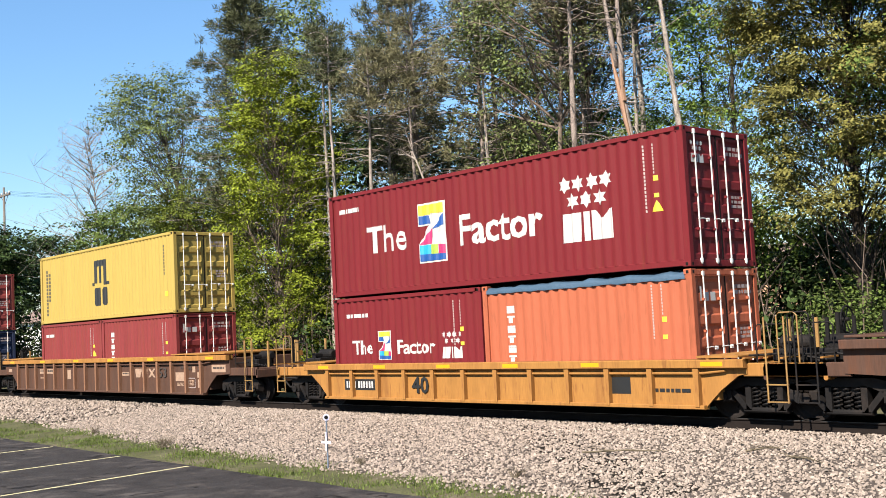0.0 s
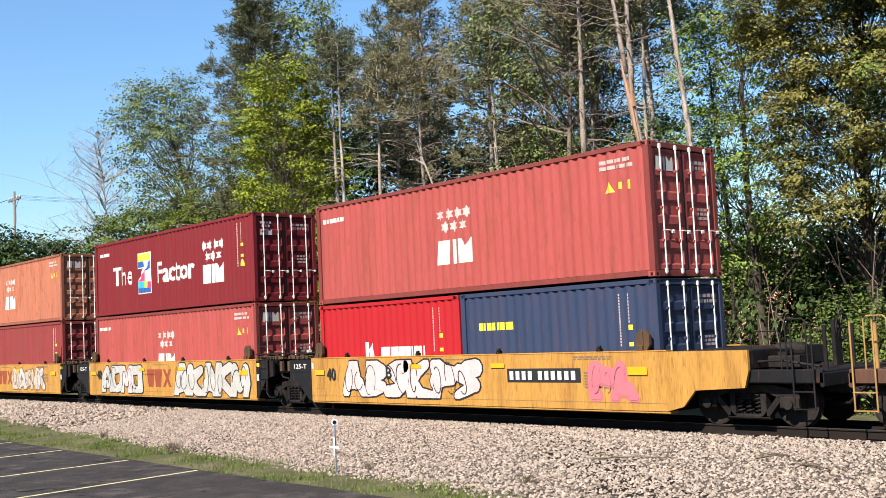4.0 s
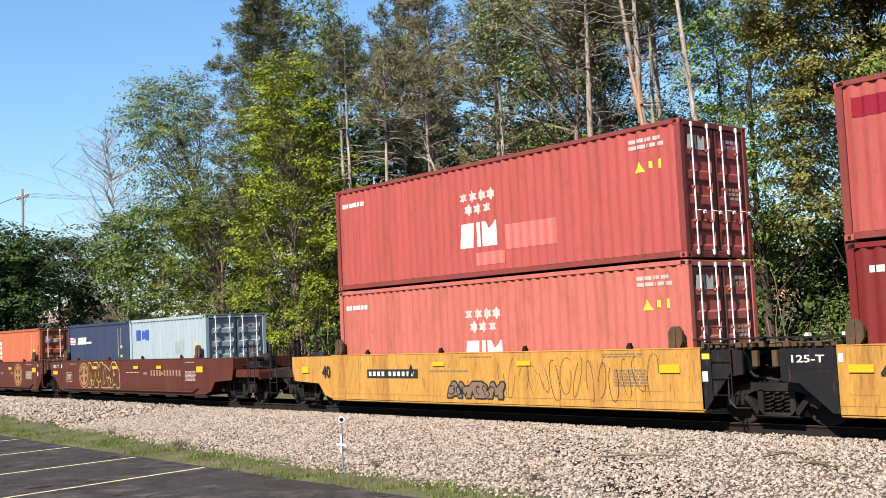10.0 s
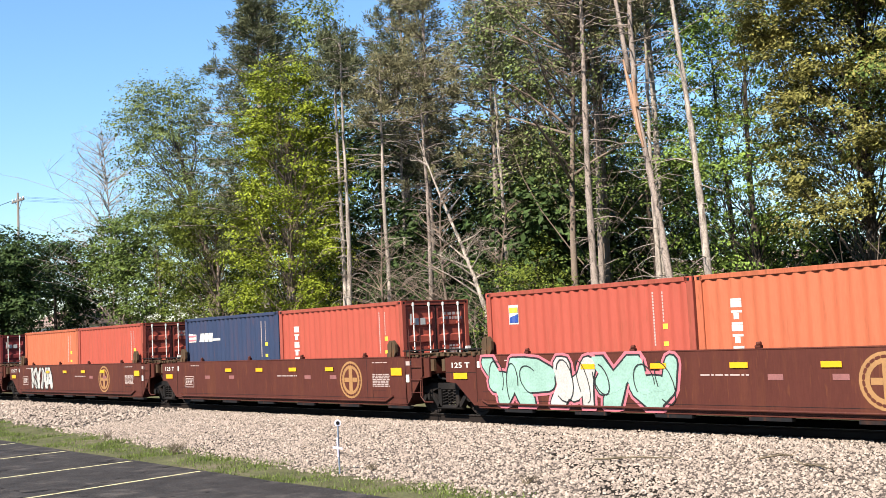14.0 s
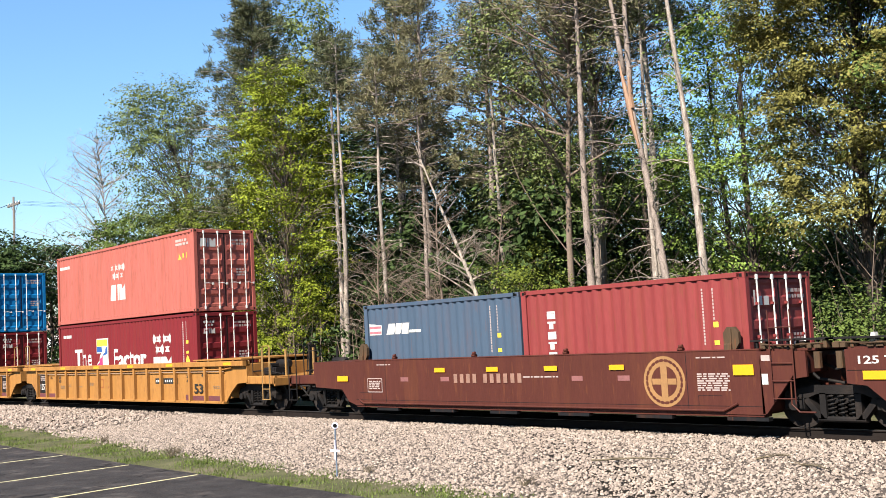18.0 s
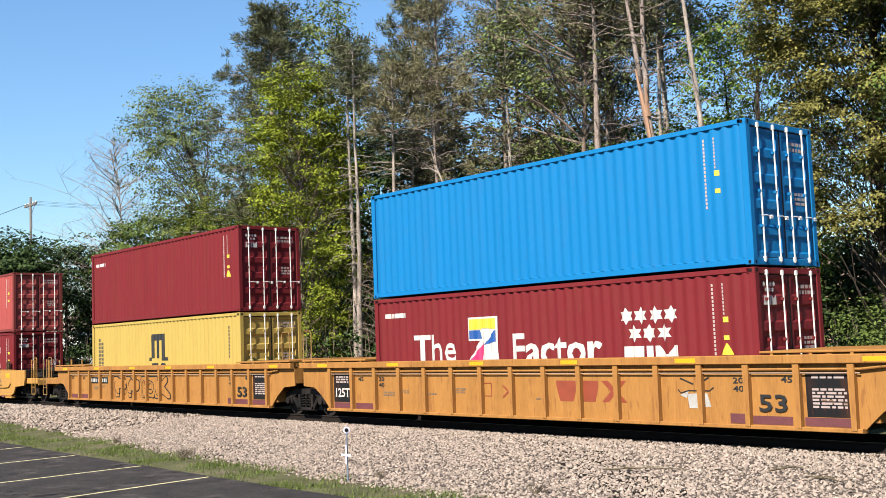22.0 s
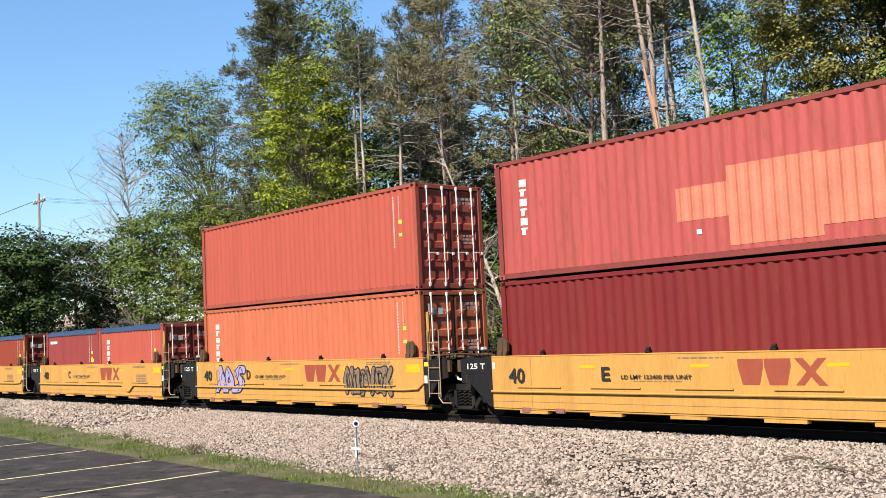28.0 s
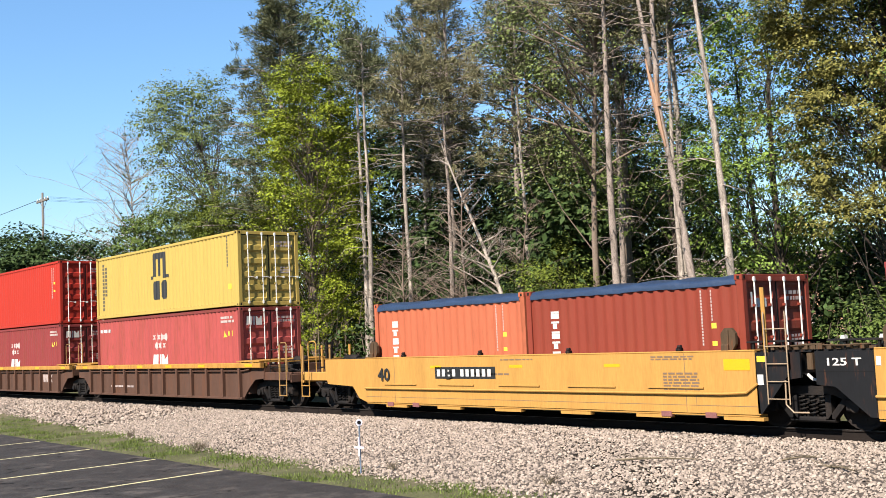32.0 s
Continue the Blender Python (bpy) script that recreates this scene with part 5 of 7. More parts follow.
def number_plate(x0, x1, z0, z1):
    """A dark panel with plain white bars in place of the car's number."""
    n = 10
    w = (x1 - x0 - 0.16) / (n + 0.6)
    row = [rect(x0 + 0.08 + w * (k + (0.6 if k > 3 else 0)), x0 + 0.08 + w * (k + (0.6 if k > 3 else 0) + 0.62), z0 + 0.06, z1 - 0.06) for k in range(n)]
    return [("number_panel", [rect(x0, x1, z0, z1)], INK), ("number_bars", row, WHITE)]


DIM = mat("worn_tan_lettering", (0.162, 0.086, 0.062), 0.65, vary=0.3, scale=6)
MAROONP = mat("maroon_stencil_panel", (0.079, 0.019, 0.022), 0.6, vary=0.25)
GREY = mat("grey_stencil_paint", (0.110, 0.069, 0.041), 0.6)


def yellow_art(letter, sprays, nums=(-5.48, -5.05), logo=None, plate=None, tags=None, limit=False):
    art = [("stencil_number", words("40", nums[0], nums[1], 0.88, 1.24), INK)]
    if letter:
        art.append(("stencil_letter", words(letter, -2.75, -2.5, 0.95, 1.25), INK))
    if logo:
        art.append(("railway_mark", tri_mark(*logo), LOGORED))
    art.append(("stencil_writing", bars(3.9, 5.0, 1.34, 1.44, 2, 11) + bars(4.2, 5.1, 0.72, 1.10, 6, 13) + (bars(-1.9, -0.6, 0.91, 0.95, 1, 12) if limit else bars(-1.9, -0.4, 1.02, 1.09, 1, 12)) + bars(-0.7, 0.4, 1.38, 1.43, 1, 14), GREY))
    if limit:
        art.append(("stencil_letter", words("LD LMT 123400 PER UNIT", -2.2, -0.36, 0.99, 1.08), INK))
    art += [("spray", *sp) for sp in sprays]
    if tags:
        art.append(("lines", scrawl(*tags), INK))
    if plate:
        art += number_plate(*plate)
    return art


PALEPINK = mat("pale_pink_spray_paint", (0.358, 0.276, 0.276), 0.6, vary=0.2)
SW, MI, LI, PK, OL = PATCH["spray"], PATCH["mint"], PATCH["lilac"], PATCH["pink"], PATCH["olive"]
YL = "smooth-sided yellow articulated well car unit"
ribbed_unit(95.9, "rusty", 9.9, 8.4, 1.52, True, True, [], "rusty brown rib-sided well car, empty ends", 15, edge="worn_edge")
ribbed_unit(76.75, "orange", 7.3, 6.35, 1.20, True, True,
            [("stencil_number", words("40", -2.58, -1.92, 0.42, 0.86), INK)] + number_plate(-5.5, -4.1, 0.48, 0.78) + [("stencil_panel", [rect(3.9, 4.5, 0.5, 0.85)], INK), ("stencil_writing", bars(5.0, 6.0, 0.5, 0.62, 1, 4), INK)],
            "weathered orange rib-sided well car carrying containers", 12)
FADE = mat("faded_dark_stencil", (0.031, 0.022, 0.018), 0.7, vary=0.3)
ribbed_unit(55.06, "rusty", 10.0, 8.4, 1.54, True, True, [
    ("stencil_panel", [rect(-5.9, -4.4, 0.94, 1.13), rect(-2.95, -2.6, 0.72, 1.1), rect(2.15, 2.75, 0.86, 1.0), rect(6.35, 6.95, 0.68, 0.98), rect(7.9, 8.12, 0.46, 0.74), rect(7.55, 7.75, 0.98, 1.18), rect(7.88, 8.08, 0.8, 0.98), rect(8.85, 9.75, 0.98, 1.22), rect(-9.6, -9.2, 1.02, 1.16)], TANP),
    ("number_bars", bars(-5.82, -4.48, 0.97, 1.10, 1, 4) + bars(2.2, 2.7, 0.89, 0.97, 1, 5) + bars(8.95, 9.65, 1.05, 1.15, 1, 6), FADE),
    ("railway_mark", tri_mark(3.25, 4.85, 0.80, 1.12), TANP), ("stencil_number", words("53", 5.15, 5.72, 0.80, 1.16), FADE), ("stencil_number", words("45", 6.74, 6.98, 1.08, 1.20), FADE), ("stencil_number", words("48", 7.30, 7.52, 1.06, 1.18), FADE), ("stencil_number", words("53", 7.95, 8.15, 1.06, 1.18), FADE),
    ("stencil_frame", ribbon([(7.27, 0.46), (7.72, 0.46), (7.72, 0.78), (7.27, 0.78), (7.27, 0.46)], 0.022), OFFWHITE),
    ("stencil_writing", bars(7.33, 7.66, 0.52, 0.72, 4, 3) + bars(6.45, 6.9, 0.5, 0.62, 3, 5) + bars(-5.85, -5.3, 0.72, 0.8, 2, 5), TANP)],
            "rusty brown rib-sided well car with worn orange chord", 17, chord="orange", edge="worn_edge")
C = [(33.2, "B", True, False), (17.45, None, False, False), (1.75, "D", False, False), (-13.85, None, False, False), (-29.45, "A", False, True)]
sp = {
    33.2: [(-4.64, 0.95, 0.45, 1.42, 6, 11, PALEPINK, INK), (4.4, 5.6, 0.5, 1.3, 2, 12, PK, PK)],
    17.45: [(-4.95, -1.6, 0.38, 1.40, 4, 21, (SW, SW, PALEPINK), INK), (1.05, 5.9, 0.34, 1.45, 5, 24, SW, INK)],
    1.75: [(-4.9, -2.9, 0.42, 1.36, 4, 31, (MI, PATCH["cream"], PALEPINK), GREY), (0.9, 4.6, 0.42, 1.36, 5, 33, (PATCH["cream"], SW, PATCH["cream"]), PATCH["umber"])],
    -13.85: [(-4.95, -2.3, 0.42, 1.42, 4, 41, (SW, PATCH["cream"]), INK), (1.1, 5.7, 0.38, 1.40, 6, 43, (PATCH["cream"], SW), INK)],
    -29.45: [(-1.17, 0.77, 0.42, 0.80, 4, 51, GREY, INK)],
}
for c, letter, fr, re in C:
    plate_unit(c, "yellow", fr, re, letter or "", yellow_art(letter, sp[c], logo=None if c in (33.2, -29.45) else (-1.13, 0.75, 0.62, 1.25), plate=(1.82, 4.1, 0.86, 1.18) if c == 33.2 else (-4.56, -2.37, 0.88, 1.12) if c == -29.45 else None,
                                                   nums=(-6.7, -6.3) if re else (-5.48, -5.05), tags=(0.6, 5.4, 0.42, 1.42, 14, 79, 0.009) if c == -29.45 else None),
               YL + (" with large bubble-shaped graffiti" if c != -29.45 else " with a dark number panel"))
ring = lambda x, z, a, b, n=14: [[(x + a * math.cos(6.28318 * (k + j) / n), z + a * math.sin(6.28318 * (k + j) / n)) for j in (0, 1)] + [(x + b * math.cos(6.28318 * (k + j) / n), z + b * math.sin(6.28318 * (k + j) / n)) for j in (1, 0)] for k in range(n)]
for c, letter, fr, re, ex, sprays in ((-49.6, "B", True, False, -3.85, [(-3.35, -0.5, 0.45, 1.42, 4, 61, CAR["brown"], OL)]), (-65.1, "C", False, False, 4.0, [(-5.9, -0.4, 0.36, 1.44, 5, 63, (MI, MI, SW), INK, PK)]),
                                      (-80.55, "D", False, False, 4.0, []), (-96.1, "E", False, False, 3.1, [(-4.6, -2.3, 0.50, 1.42, 4, 65, SW, INK)]), (-111.65, "A", False, True, 4.2, [])):
    disc = [ring(ex, 0.92, 0.52, 0.32, 24), [[(ex - 0.30, 0.86), (ex - 0.085, 0.86), (ex - 0.085, 0.98), (ex - 0.30, 0.98)], [(ex + 0.085, 0.86), (ex + 0.30, 0.86), (ex + 0.30, 0.98), (ex + 0.085, 0.98)], rect(ex - 0.08, ex + 0.08, 0.60, 1.24)]]
    glyphs = [capsule((ex + 0.43 * math.cos(a) - 0.03 * math.sin(a), 0.92 + 0.43 * math.sin(a) + 0.03 * math.cos(a)), (ex + 0.43 * math.cos(a) + 0.03 * math.sin(a), 0.92 + 0.43 * math.sin(a) - 0.03 * math.cos(a)), 0.028, 0.028, 3) for a in [0.35 + 0.262 * k for k in range(24)] if not 5.9 < a < 6.1]
    art = [("emblem_ring", disc[0], GOLD), ("emblem_cross", disc[1], GOLD), ("emblem_lettering", glyphs, CAR["brown"]),
           ("stencil_writing", bars(5.0, 5.75, 0.72, 1.08, 8, 7) + bars(5.0, 5.7, 1.36, 1.40, 1, 8) + bars(-5.3, -4.7, 1.36, 1.40, 1, 8) + bars(-5.66, -5.16, 0.72, 0.96, 5, 9) + bars(0.2, 1.3, 1.0, 1.05, 1, 15), OFFWHITE),
           ("graffiti_box", ribbon([(-5.72, 0.66), (-5.1, 0.66), (-5.1, 1.02), (-5.72, 1.02), (-5.72, 0.66)], 0.02), OFFWHITE),
           ("worn_patch", [rect(a, a + 0.32, 0.94, 1.05) for a in (-4.3, -2.7, 1.7, 3.0)], PATCH["worn"])]
    if letter in "AB":
        art.append(("number_bars", [rect(a, a + 0.13, 0.90, 1.12) for a in [(-2.2 if letter == "A" else 2.3) + 0.23 * k + (0.15 if k > 3 else 0) for k in range(10)]], DIM))
    art += [("spray", *q) for q in sprays]
    plate_unit(c, "brown", fr, re, letter, art, "smooth-sided red-brown articulated well car unit with gold round emblem" + (" and graffiti" if sprays else ""), brown=True)
for c, fr, re, logo, sprays in ((-133.4, True, False, None, []), (-153.25, False, False, (0.86, 2.9, 0.66, 1.12), []), (-172.85, False, True, None, [])):
    art = [("stencil_number", words("53", 6.12, 6.72, 0.55, 0.88), INK), ("stencil_writing", bars(-5.6, -5.1, 0.66, 0.8, 2, 5) + bars(7.4, 7.9, 0.7, 0.8, 2, 7), GREY)]
    if logo:
        art.append(("railway_mark", tri_mark(*logo), LOGORED))
        art += [("graffiti", [[(4.5, 0.58), (4.78, 0.58), (4.72, 0.88), (4.46, 0.86)], [(4.8, 0.6), (5.02, 0.62), (4.94, 0.88), (4.74, 0.88)], [(4.28, 0.84), (4.44, 0.78), (4.5, 0.92)]], SW), ("sprayed_line", ribbon([(4.24, 0.95), (4.3, 0.88), (4.5, 0.93), (5.0, 0.93), (5.1, 1.0)], 0.025) + ribbon([(4.3, 1.18), (4.62, 1.06)], 0.03) + ribbon([(4.72, 1.05), (5.0, 1.2)], 0.03), INK)]
    if c == -133.4:
        art += number_plate(3.18, 4.92, 0.88, 1.08)
    if c == -172.85:
        art += [("spray", -3.5, 1.2, 0.42, 1.18, 4, 88, CAR["orange"], INK)] + number_plate(-5.95, -4.2, 0.92, 1.18) + [("stencil_frame", ribbon([(-2.62, 0.98), (-2.2, 0.98), (-2.2, 1.22), (-2.62, 1.22), (-2.62, 0.98)], 0.02), LOGORED)]
    ribbed_unit(c, "orange", 9.55, 8.2, 1.62, fr, re, art, "weathered orange rib-sided articulated well car unit", 16, True)
F = [(-194.55, "A", True, False), (-210.15, "E", False, False), (-225.5, "D", False, False), (-241.0, "C", False, False), (-256.1, "B", False, True)]
for c, letter, fr, re in F:
    sprays = [(-4.8, -3.0, 0.50, 1.40, 3, 71, LI, INK), (2.9, 5.0, 0.50, 1.30, 6, 72, GREY, INK)] if c == -225.5 else []
    plate_unit(c, "clean", fr, re, letter, yellow_art(letter, sprays, (-5.67, -5.13), (0.72, 2.6, 0.88, 1.38) if letter in "EDC" else None, (-3.2, -0.9, 0.95, 1.25) if letter == "B" else (0.3, 3.4, 0.95, 1.22) if letter == "A" else None, limit=letter in "EDC"),
               "clean " + YL + (" with sprayed shapes" if sprays else " with black ends"), pipe=True)
for c, fr, re in ((-275.95, True, False), (-292.4, False, True)):
    ribbed_unit(c, "rusty", 7.85, 6.5, 1.44, fr, re, [("railway_mark", tri_mark(4.2, 5.4, 0.7, 1.05), OFFWHITE)] if not fr else [("number_bars", bars(-4.4, -2.2, 0.5, 0.62, 1, 4), OFFWHITE)], "rusty brown rib-sided well car unit with yellow chord", 12, chord="yellow")

# ---------------------------------------------------------------- ground
GRASSM = mat("grass_and_earth", (0.066, 0.066, 0.032), 0.9, vary=0.45, scale=1.6, stain=(0.125, 0.100, 0.072), stain_amount=0.85, stain_scale=0.7, bump=0.6, bump_scale=30, spec=0.1)
ASPHALT = mat("worn_asphalt", (0.027, 0.0245, 0.024), 0.9, vary=0.55, scale=2.2, stain=(0.080, 0.069, 0.063), stain_amount=0.75, stain_scale=1.3, bump=0.8, bump_scale=60, spec=0.12, spots=0.5, spot_scale=16, cracks=0.75)
LINE = mat("worn_yellow_road_paint", (0.407, 0.360, 0.197), 0.7, vary=0.2, scale=6, stain=(0.047, 0.047, 0.043), stain_amount=0.7, stain_scale=7)
# darker than the loose stones: shade of the gaps painted into the bed
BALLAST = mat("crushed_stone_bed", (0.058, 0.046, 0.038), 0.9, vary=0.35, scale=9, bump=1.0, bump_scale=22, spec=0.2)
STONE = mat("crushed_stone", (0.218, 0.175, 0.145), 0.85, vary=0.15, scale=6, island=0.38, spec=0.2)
TIEM = mat("creosoted_timber", (0.012, 0.009, 0.008), 0.85, vary=0.3, scale=4, stretch=(4, 1, 4), bump=0.5, objrand=0.3, spec=0.03)
RAILM = mat("rusty_rail_steel", (0.013, 0.010, 0.009), 0.8, 0.0, vary=0.3, scale=5, spec=0.05)
# bed stone with the shade below the train put into its colour
SHADE_STONE = mat("oil_darkened_stone", (0.015, 0.013, 0.011), 0.9, vary=0.4, scale=9, bump=1.0, bump_scale=22, spec=0.03)
RAILTOP = mat("polished_rail_head", (0.110, 0.103, 0.100), 0.45, 0.8, vary=0.2)
LOT = -0.5


def toe(x):
    """Where the stone meets the grass."""
    t = min(max((-x - 12) / 40, 0), 1)
    return -7.45 + 4.2 * t ** 1.25 + 0.25 * noise.noise(Vector((x * 0.35, 0, 3)))


def kerb(x):
    """Where the asphalt ends."""
    t = min(max((-x - 12) / 30, 0), 1)
    return -8.42 + 0.85 * t ** 1.5 + 0.08 * noise.noise(Vector((x * 0.6, 5, 0)))


def bed(x, y):
    """Height of the ground at a place near the track."""
    a = abs(y)
    tz = toe(x) if y < 0 else -5.2
    shoulder = 2.0
    if a <= shoulder:
        return -0.20
    if a < -tz:
        u = (a - shoulder) / (-tz - shoulder)
        return -0.20 - (0.50 - 0.22) * (u ** 1.15)
    return -0.50


ys = [-900, -300, -120, -60, -30, -20, -14, -11, -9.6] + [-9.2 + 0.2 * k for k in range(37)] + [-1.7, 0, 1.7, 2.2, 3, 4, 5, 6.5, 9, 13, 20, 35, 60, 120, 300, 900]
xs = [-900, -400, -220, -150, -120] + [-100 + 1.0 * k for k in range(121)] + [30, 50, 90, 160, 400, 900]


def lie(x, y):
    z = bed(x, y) if abs(y) < 9.5 else LOT
    if y < kerb(x):
        return LOT - 0.03
    if y > 6:
        z += 0.18 * noise.noise(Vector((x * 0.12, y * 0.12, 0))) * min(1, (y - 6) / 4)
    elif kerb(x) < y < toe(x):
        z += 0.05 * noise.noise(Vector((x * 1.3, y * 1.3, 0)))
    return z


mb = MB()
mb.grid([[(x, y, lie(x, y) - (0.08 if toe(x) + 0.25 < y < 5.0 else 0)) for y in ys] for x in xs])
tagged(new("ground", mb.mesh("ground", GRASSM, True)), "grass and bare earth beside the railway", "ground", kind="structure")
mb = MB()
lot_x = [-900, -300, -150, -100] + [-80 + 1.5 * k for k in range(64)] + [30, 60, 200, 900]
mb.grid([[(x, -900, LOT), (x, -200, LOT), (x, -60, LOT), (x, -25, LOT), (x, kerb(x) - 0.35, LOT + 0.005), (x, kerb(x), LOT - 0.002), (x, kerb(x) + 0.03, LOT - 0.06)] for x in lot_x])
lot = tagged(new("parking_lot", mb.mesh("parking_lot", ASPHALT)), "worn dark asphalt parking lot with faint cracks", "parking lot", kind="structure")
for x, slant in ((-19.97, 0.46), (-23.36, 0.22), (-27.5, 0.25), (-31.6, 0.3), (-35.6, 0.3)):
    mb = MB()
    n = 14
    rows = []
    for k in range(n + 1):
        y = kerb(x) - 0.12 - 5.4 * k / n
        c = x + slant * k / n * 1.4
        w = 0.055 + 0.008 * noise.noise(Vector((x, y * 3, 0)))
        rows.append([(c - w, y, LOT + 0.009), (c + w, y, LOT + 0.009)])
    mb.grid(rows)
    part("stall_line", mb.mesh("stall_line", LINE), lot, label="faded yellow stall line")
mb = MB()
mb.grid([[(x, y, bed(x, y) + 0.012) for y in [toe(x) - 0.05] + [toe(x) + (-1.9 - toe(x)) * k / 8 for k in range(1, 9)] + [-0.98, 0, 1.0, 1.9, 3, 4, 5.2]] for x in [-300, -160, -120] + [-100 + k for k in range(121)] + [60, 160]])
# index 1 is the stone with painted shade, meant for under the train
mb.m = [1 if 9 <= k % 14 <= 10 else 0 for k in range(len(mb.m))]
tagged(new("ballast_bed", mb.mesh("ballast_bed", [BALLAST, SHADE_STONE])), "pale crushed stone railway bed", "ballast", kind="structure")
rng = np.random.default_rng(5)


def scatter(n, x0, x1, size, name, label):
    """Loose angular stones on the bed, as one sheet of stuff."""
    x = rng.uniform(x0, x1, n)
    u = rng.uniform(0, 1, n)
    ya = np.array([toe(a) - 0.45 * rng.uniform(0, 1) ** 2 for a in x])
    y = ya + (-0.96 - ya) * u
    z = np.array([bed(a, b) for a, b in zip(x, y)])
    s = size * rng.uniform(0.6, 1.45, n)
    base = np.array([(1, 0, 0), (-1, 0, 0), (0, 1, 0), (0, -1, 0), (0, 0, 1.0), (0, 0, -0.6), (0.6, 0.6, 0.45), (-0.6, -0.5, 0.45)], dtype=float)
    tri = np.array([(0, 6, 4), (6, 2, 4), (2, 1, 4), (1, 7, 4), (7, 3, 4), (3, 0, 4), (0, 2, 6), (1, 3, 7)])
    v = base[None] * rng.uniform(0.65, 1.3, (n, 8, 1)) + rng.normal(0, 0.1, (n, 8, 3))
    a, b = rng.uniform(0, 6.283, n), rng.uniform(-0.9, 0.9, n)
    ca, sa, cb, sb = np.cos(a), np.sin(a), np.cos(b), np.sin(b)
    vx, vz = v[..., 0] * cb[:, None] + v[..., 2] * sb[:, None], -v[..., 0] * sb[:, None] + v[..., 2] * cb[:, None]
    px, py = vx * ca[:, None] - v[..., 1] * sa[:, None], vx * sa[:, None] + v[..., 1] * ca[:, None]
    co = np.stack([px * s[:, None] + x[:, None], py * s[:, None] + y[:, None], vz * s[:, None] + (z + s * 0.35)[:, None]], -1).reshape(-1, 3)
    f = (tri[None] + np.arange(n)[:, None, None] * 8).reshape(-1, 3)
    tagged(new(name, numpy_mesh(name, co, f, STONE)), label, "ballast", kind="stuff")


scatter(66000, -34, 0, 0.027, "ballast_stones", "loose pale pink-grey crushed stones")
scatter(11000, -75, -34, 0.05, "ballast_stones_beyond", "loose pale crushed stones further along the track")
track = thing("railway_track", (0, 0, 0), "rusty steel rails on dark timber ties", "railway track", kind="structure")
for y in (-0.755, 0.755):
    mb = MB()
    w = [(-0.07, -0.18), (0.07, -0.18), (0.07, -0.165), (0.012, -0.15), (0.012, -0.045), (0.036, -0.03), (0.036, -0.004), (-0.036, -0.004), (-0.036, -0.03), (-0.012, -0.045), (-0.012, -0.15), (-0.07, -0.165)]
    mb.prism([(y + a, b) for a, b in w], -300, 160, "x")
    mb.k = 1
    mb.box(-300, 160, y - 0.034, y + 0.034, -0.004, 0.0)
    part("rail", mb.mesh("rail", [RAILM, RAILTOP]), track)
mb = MB()
mb.box(-0.115, 0.115, -1.3, 1.3, -0.36, -0.178, 0.012)
tie = mb.mesh("tie", TIEM)
for k in range(200):
    part("tie", tie, track, (-100 + k * 0.56, 0.02 * math.sin(k * 3.1), -0.004 * (k % 3)))

# grass blades and weeds
GREEN = mat("spring_grass_blade", (0.098, 0.128, 0.030), 0.6, vary=0.2, scale=3, island=0.5, through_light=0.3, spec=0.2)


def blades(n, spots, name, label, tall, wide):
    x, y, z = spots
    n = len(x)
    a, lean = rng.uniform(0, 6.283, n), rng.normal(0, 0.35, (n, 2))
    h = tall * rng.uniform(0.4, 1.3, n)
    w = wide * rng.uniform(0.6, 1.3, n)
    dx, dy = np.cos(a) * w, np.sin(a) * w
    tip = np.stack([x + lean[:, 0] * h, y + lean[:, 1] * h, z + h], -1)
    co = np.stack([np.stack([x - dx, y - dy, z], -1), np.stack([x + dx, y + dy, z], -1), tip], 1).reshape(-1, 3)
    f = np.arange(n * 3).reshape(-1, 3)
    tagged(new(name, numpy_mesh(name, co, f, GREEN)), label, "grass", kind="stuff")


gx = rng.uniform(-70, -6, 60000)
gu = rng.uniform(0, 1, 60000)
k0, k1 = np.array([kerb(a) for a in gx]), np.array([toe(a) for a in gx])
gy = k0 - 0.03 + (k1 + 0.35 - k0) * gu
patchy = np.array([noise.noise(Vector((a * 0.9, b * 0.9, 7))) for a, b in zip(gx, gy)]) + rng.normal(0, 0.25, 60000) - 0.5 * np.maximum(0, gu - 0.8) / 0.2
keep = patchy > -0.02
gz = np.array([lie(a, b) for a, b in zip(gx[keep], gy[keep])]) - 0.01
blades(0, (gx[keep], gy[keep], gz), "grass_verge", "patchy spring grass between asphalt and stone", 0.06, 0.009)
sel = patchy > 0.38
blades(0, (gx[sel], gy[sel], np.array([lie(a, b) for a, b in zip(gx[sel], gy[sel])]) - 0.01), "grass_tufts", "taller tufts of yellow-green grass", 0.12, 0.009)

DRY = mat("dry_weed_stalk", (0.090, 0.069, 0.041), 0.8, vary=0.3, island=0.3)
for x, y, h in ((-23.9, -7.0, 0.34), (-24.4, -6.6, 0.26), (-16.4, -6.7, 0.18), (-12.3, -6.6, 0.22), (-30.0, -6.0, 0.25)):
    ob = thing("weed", (x, y, bed(x, y)), "low dry weed growing in the stones", "weed")
    mb = MB()
    r = random.Random(int(x * 10))
    for k in range(34):
        a, ln = r.uniform(0, 6.283), r.uniform(0.4, 1.0) * h
        b = (r.uniform(-0.1, 0.1), r.uniform(-0.1, 0.1), 0)
        e = (b[0] + math.cos(a) * ln * 0.8, b[1] + math.sin(a) * ln * 0.8, ln)
        mb.tube([b, (e[0] * 0.6, e[1] * 0.6, ln * 0.7), e], [0.006, 0.005, 0.002], 3, False)
    part("tuft", mb.mesh("tuft", DRY if k % 2 else GREEN), ob, kind="stuff")
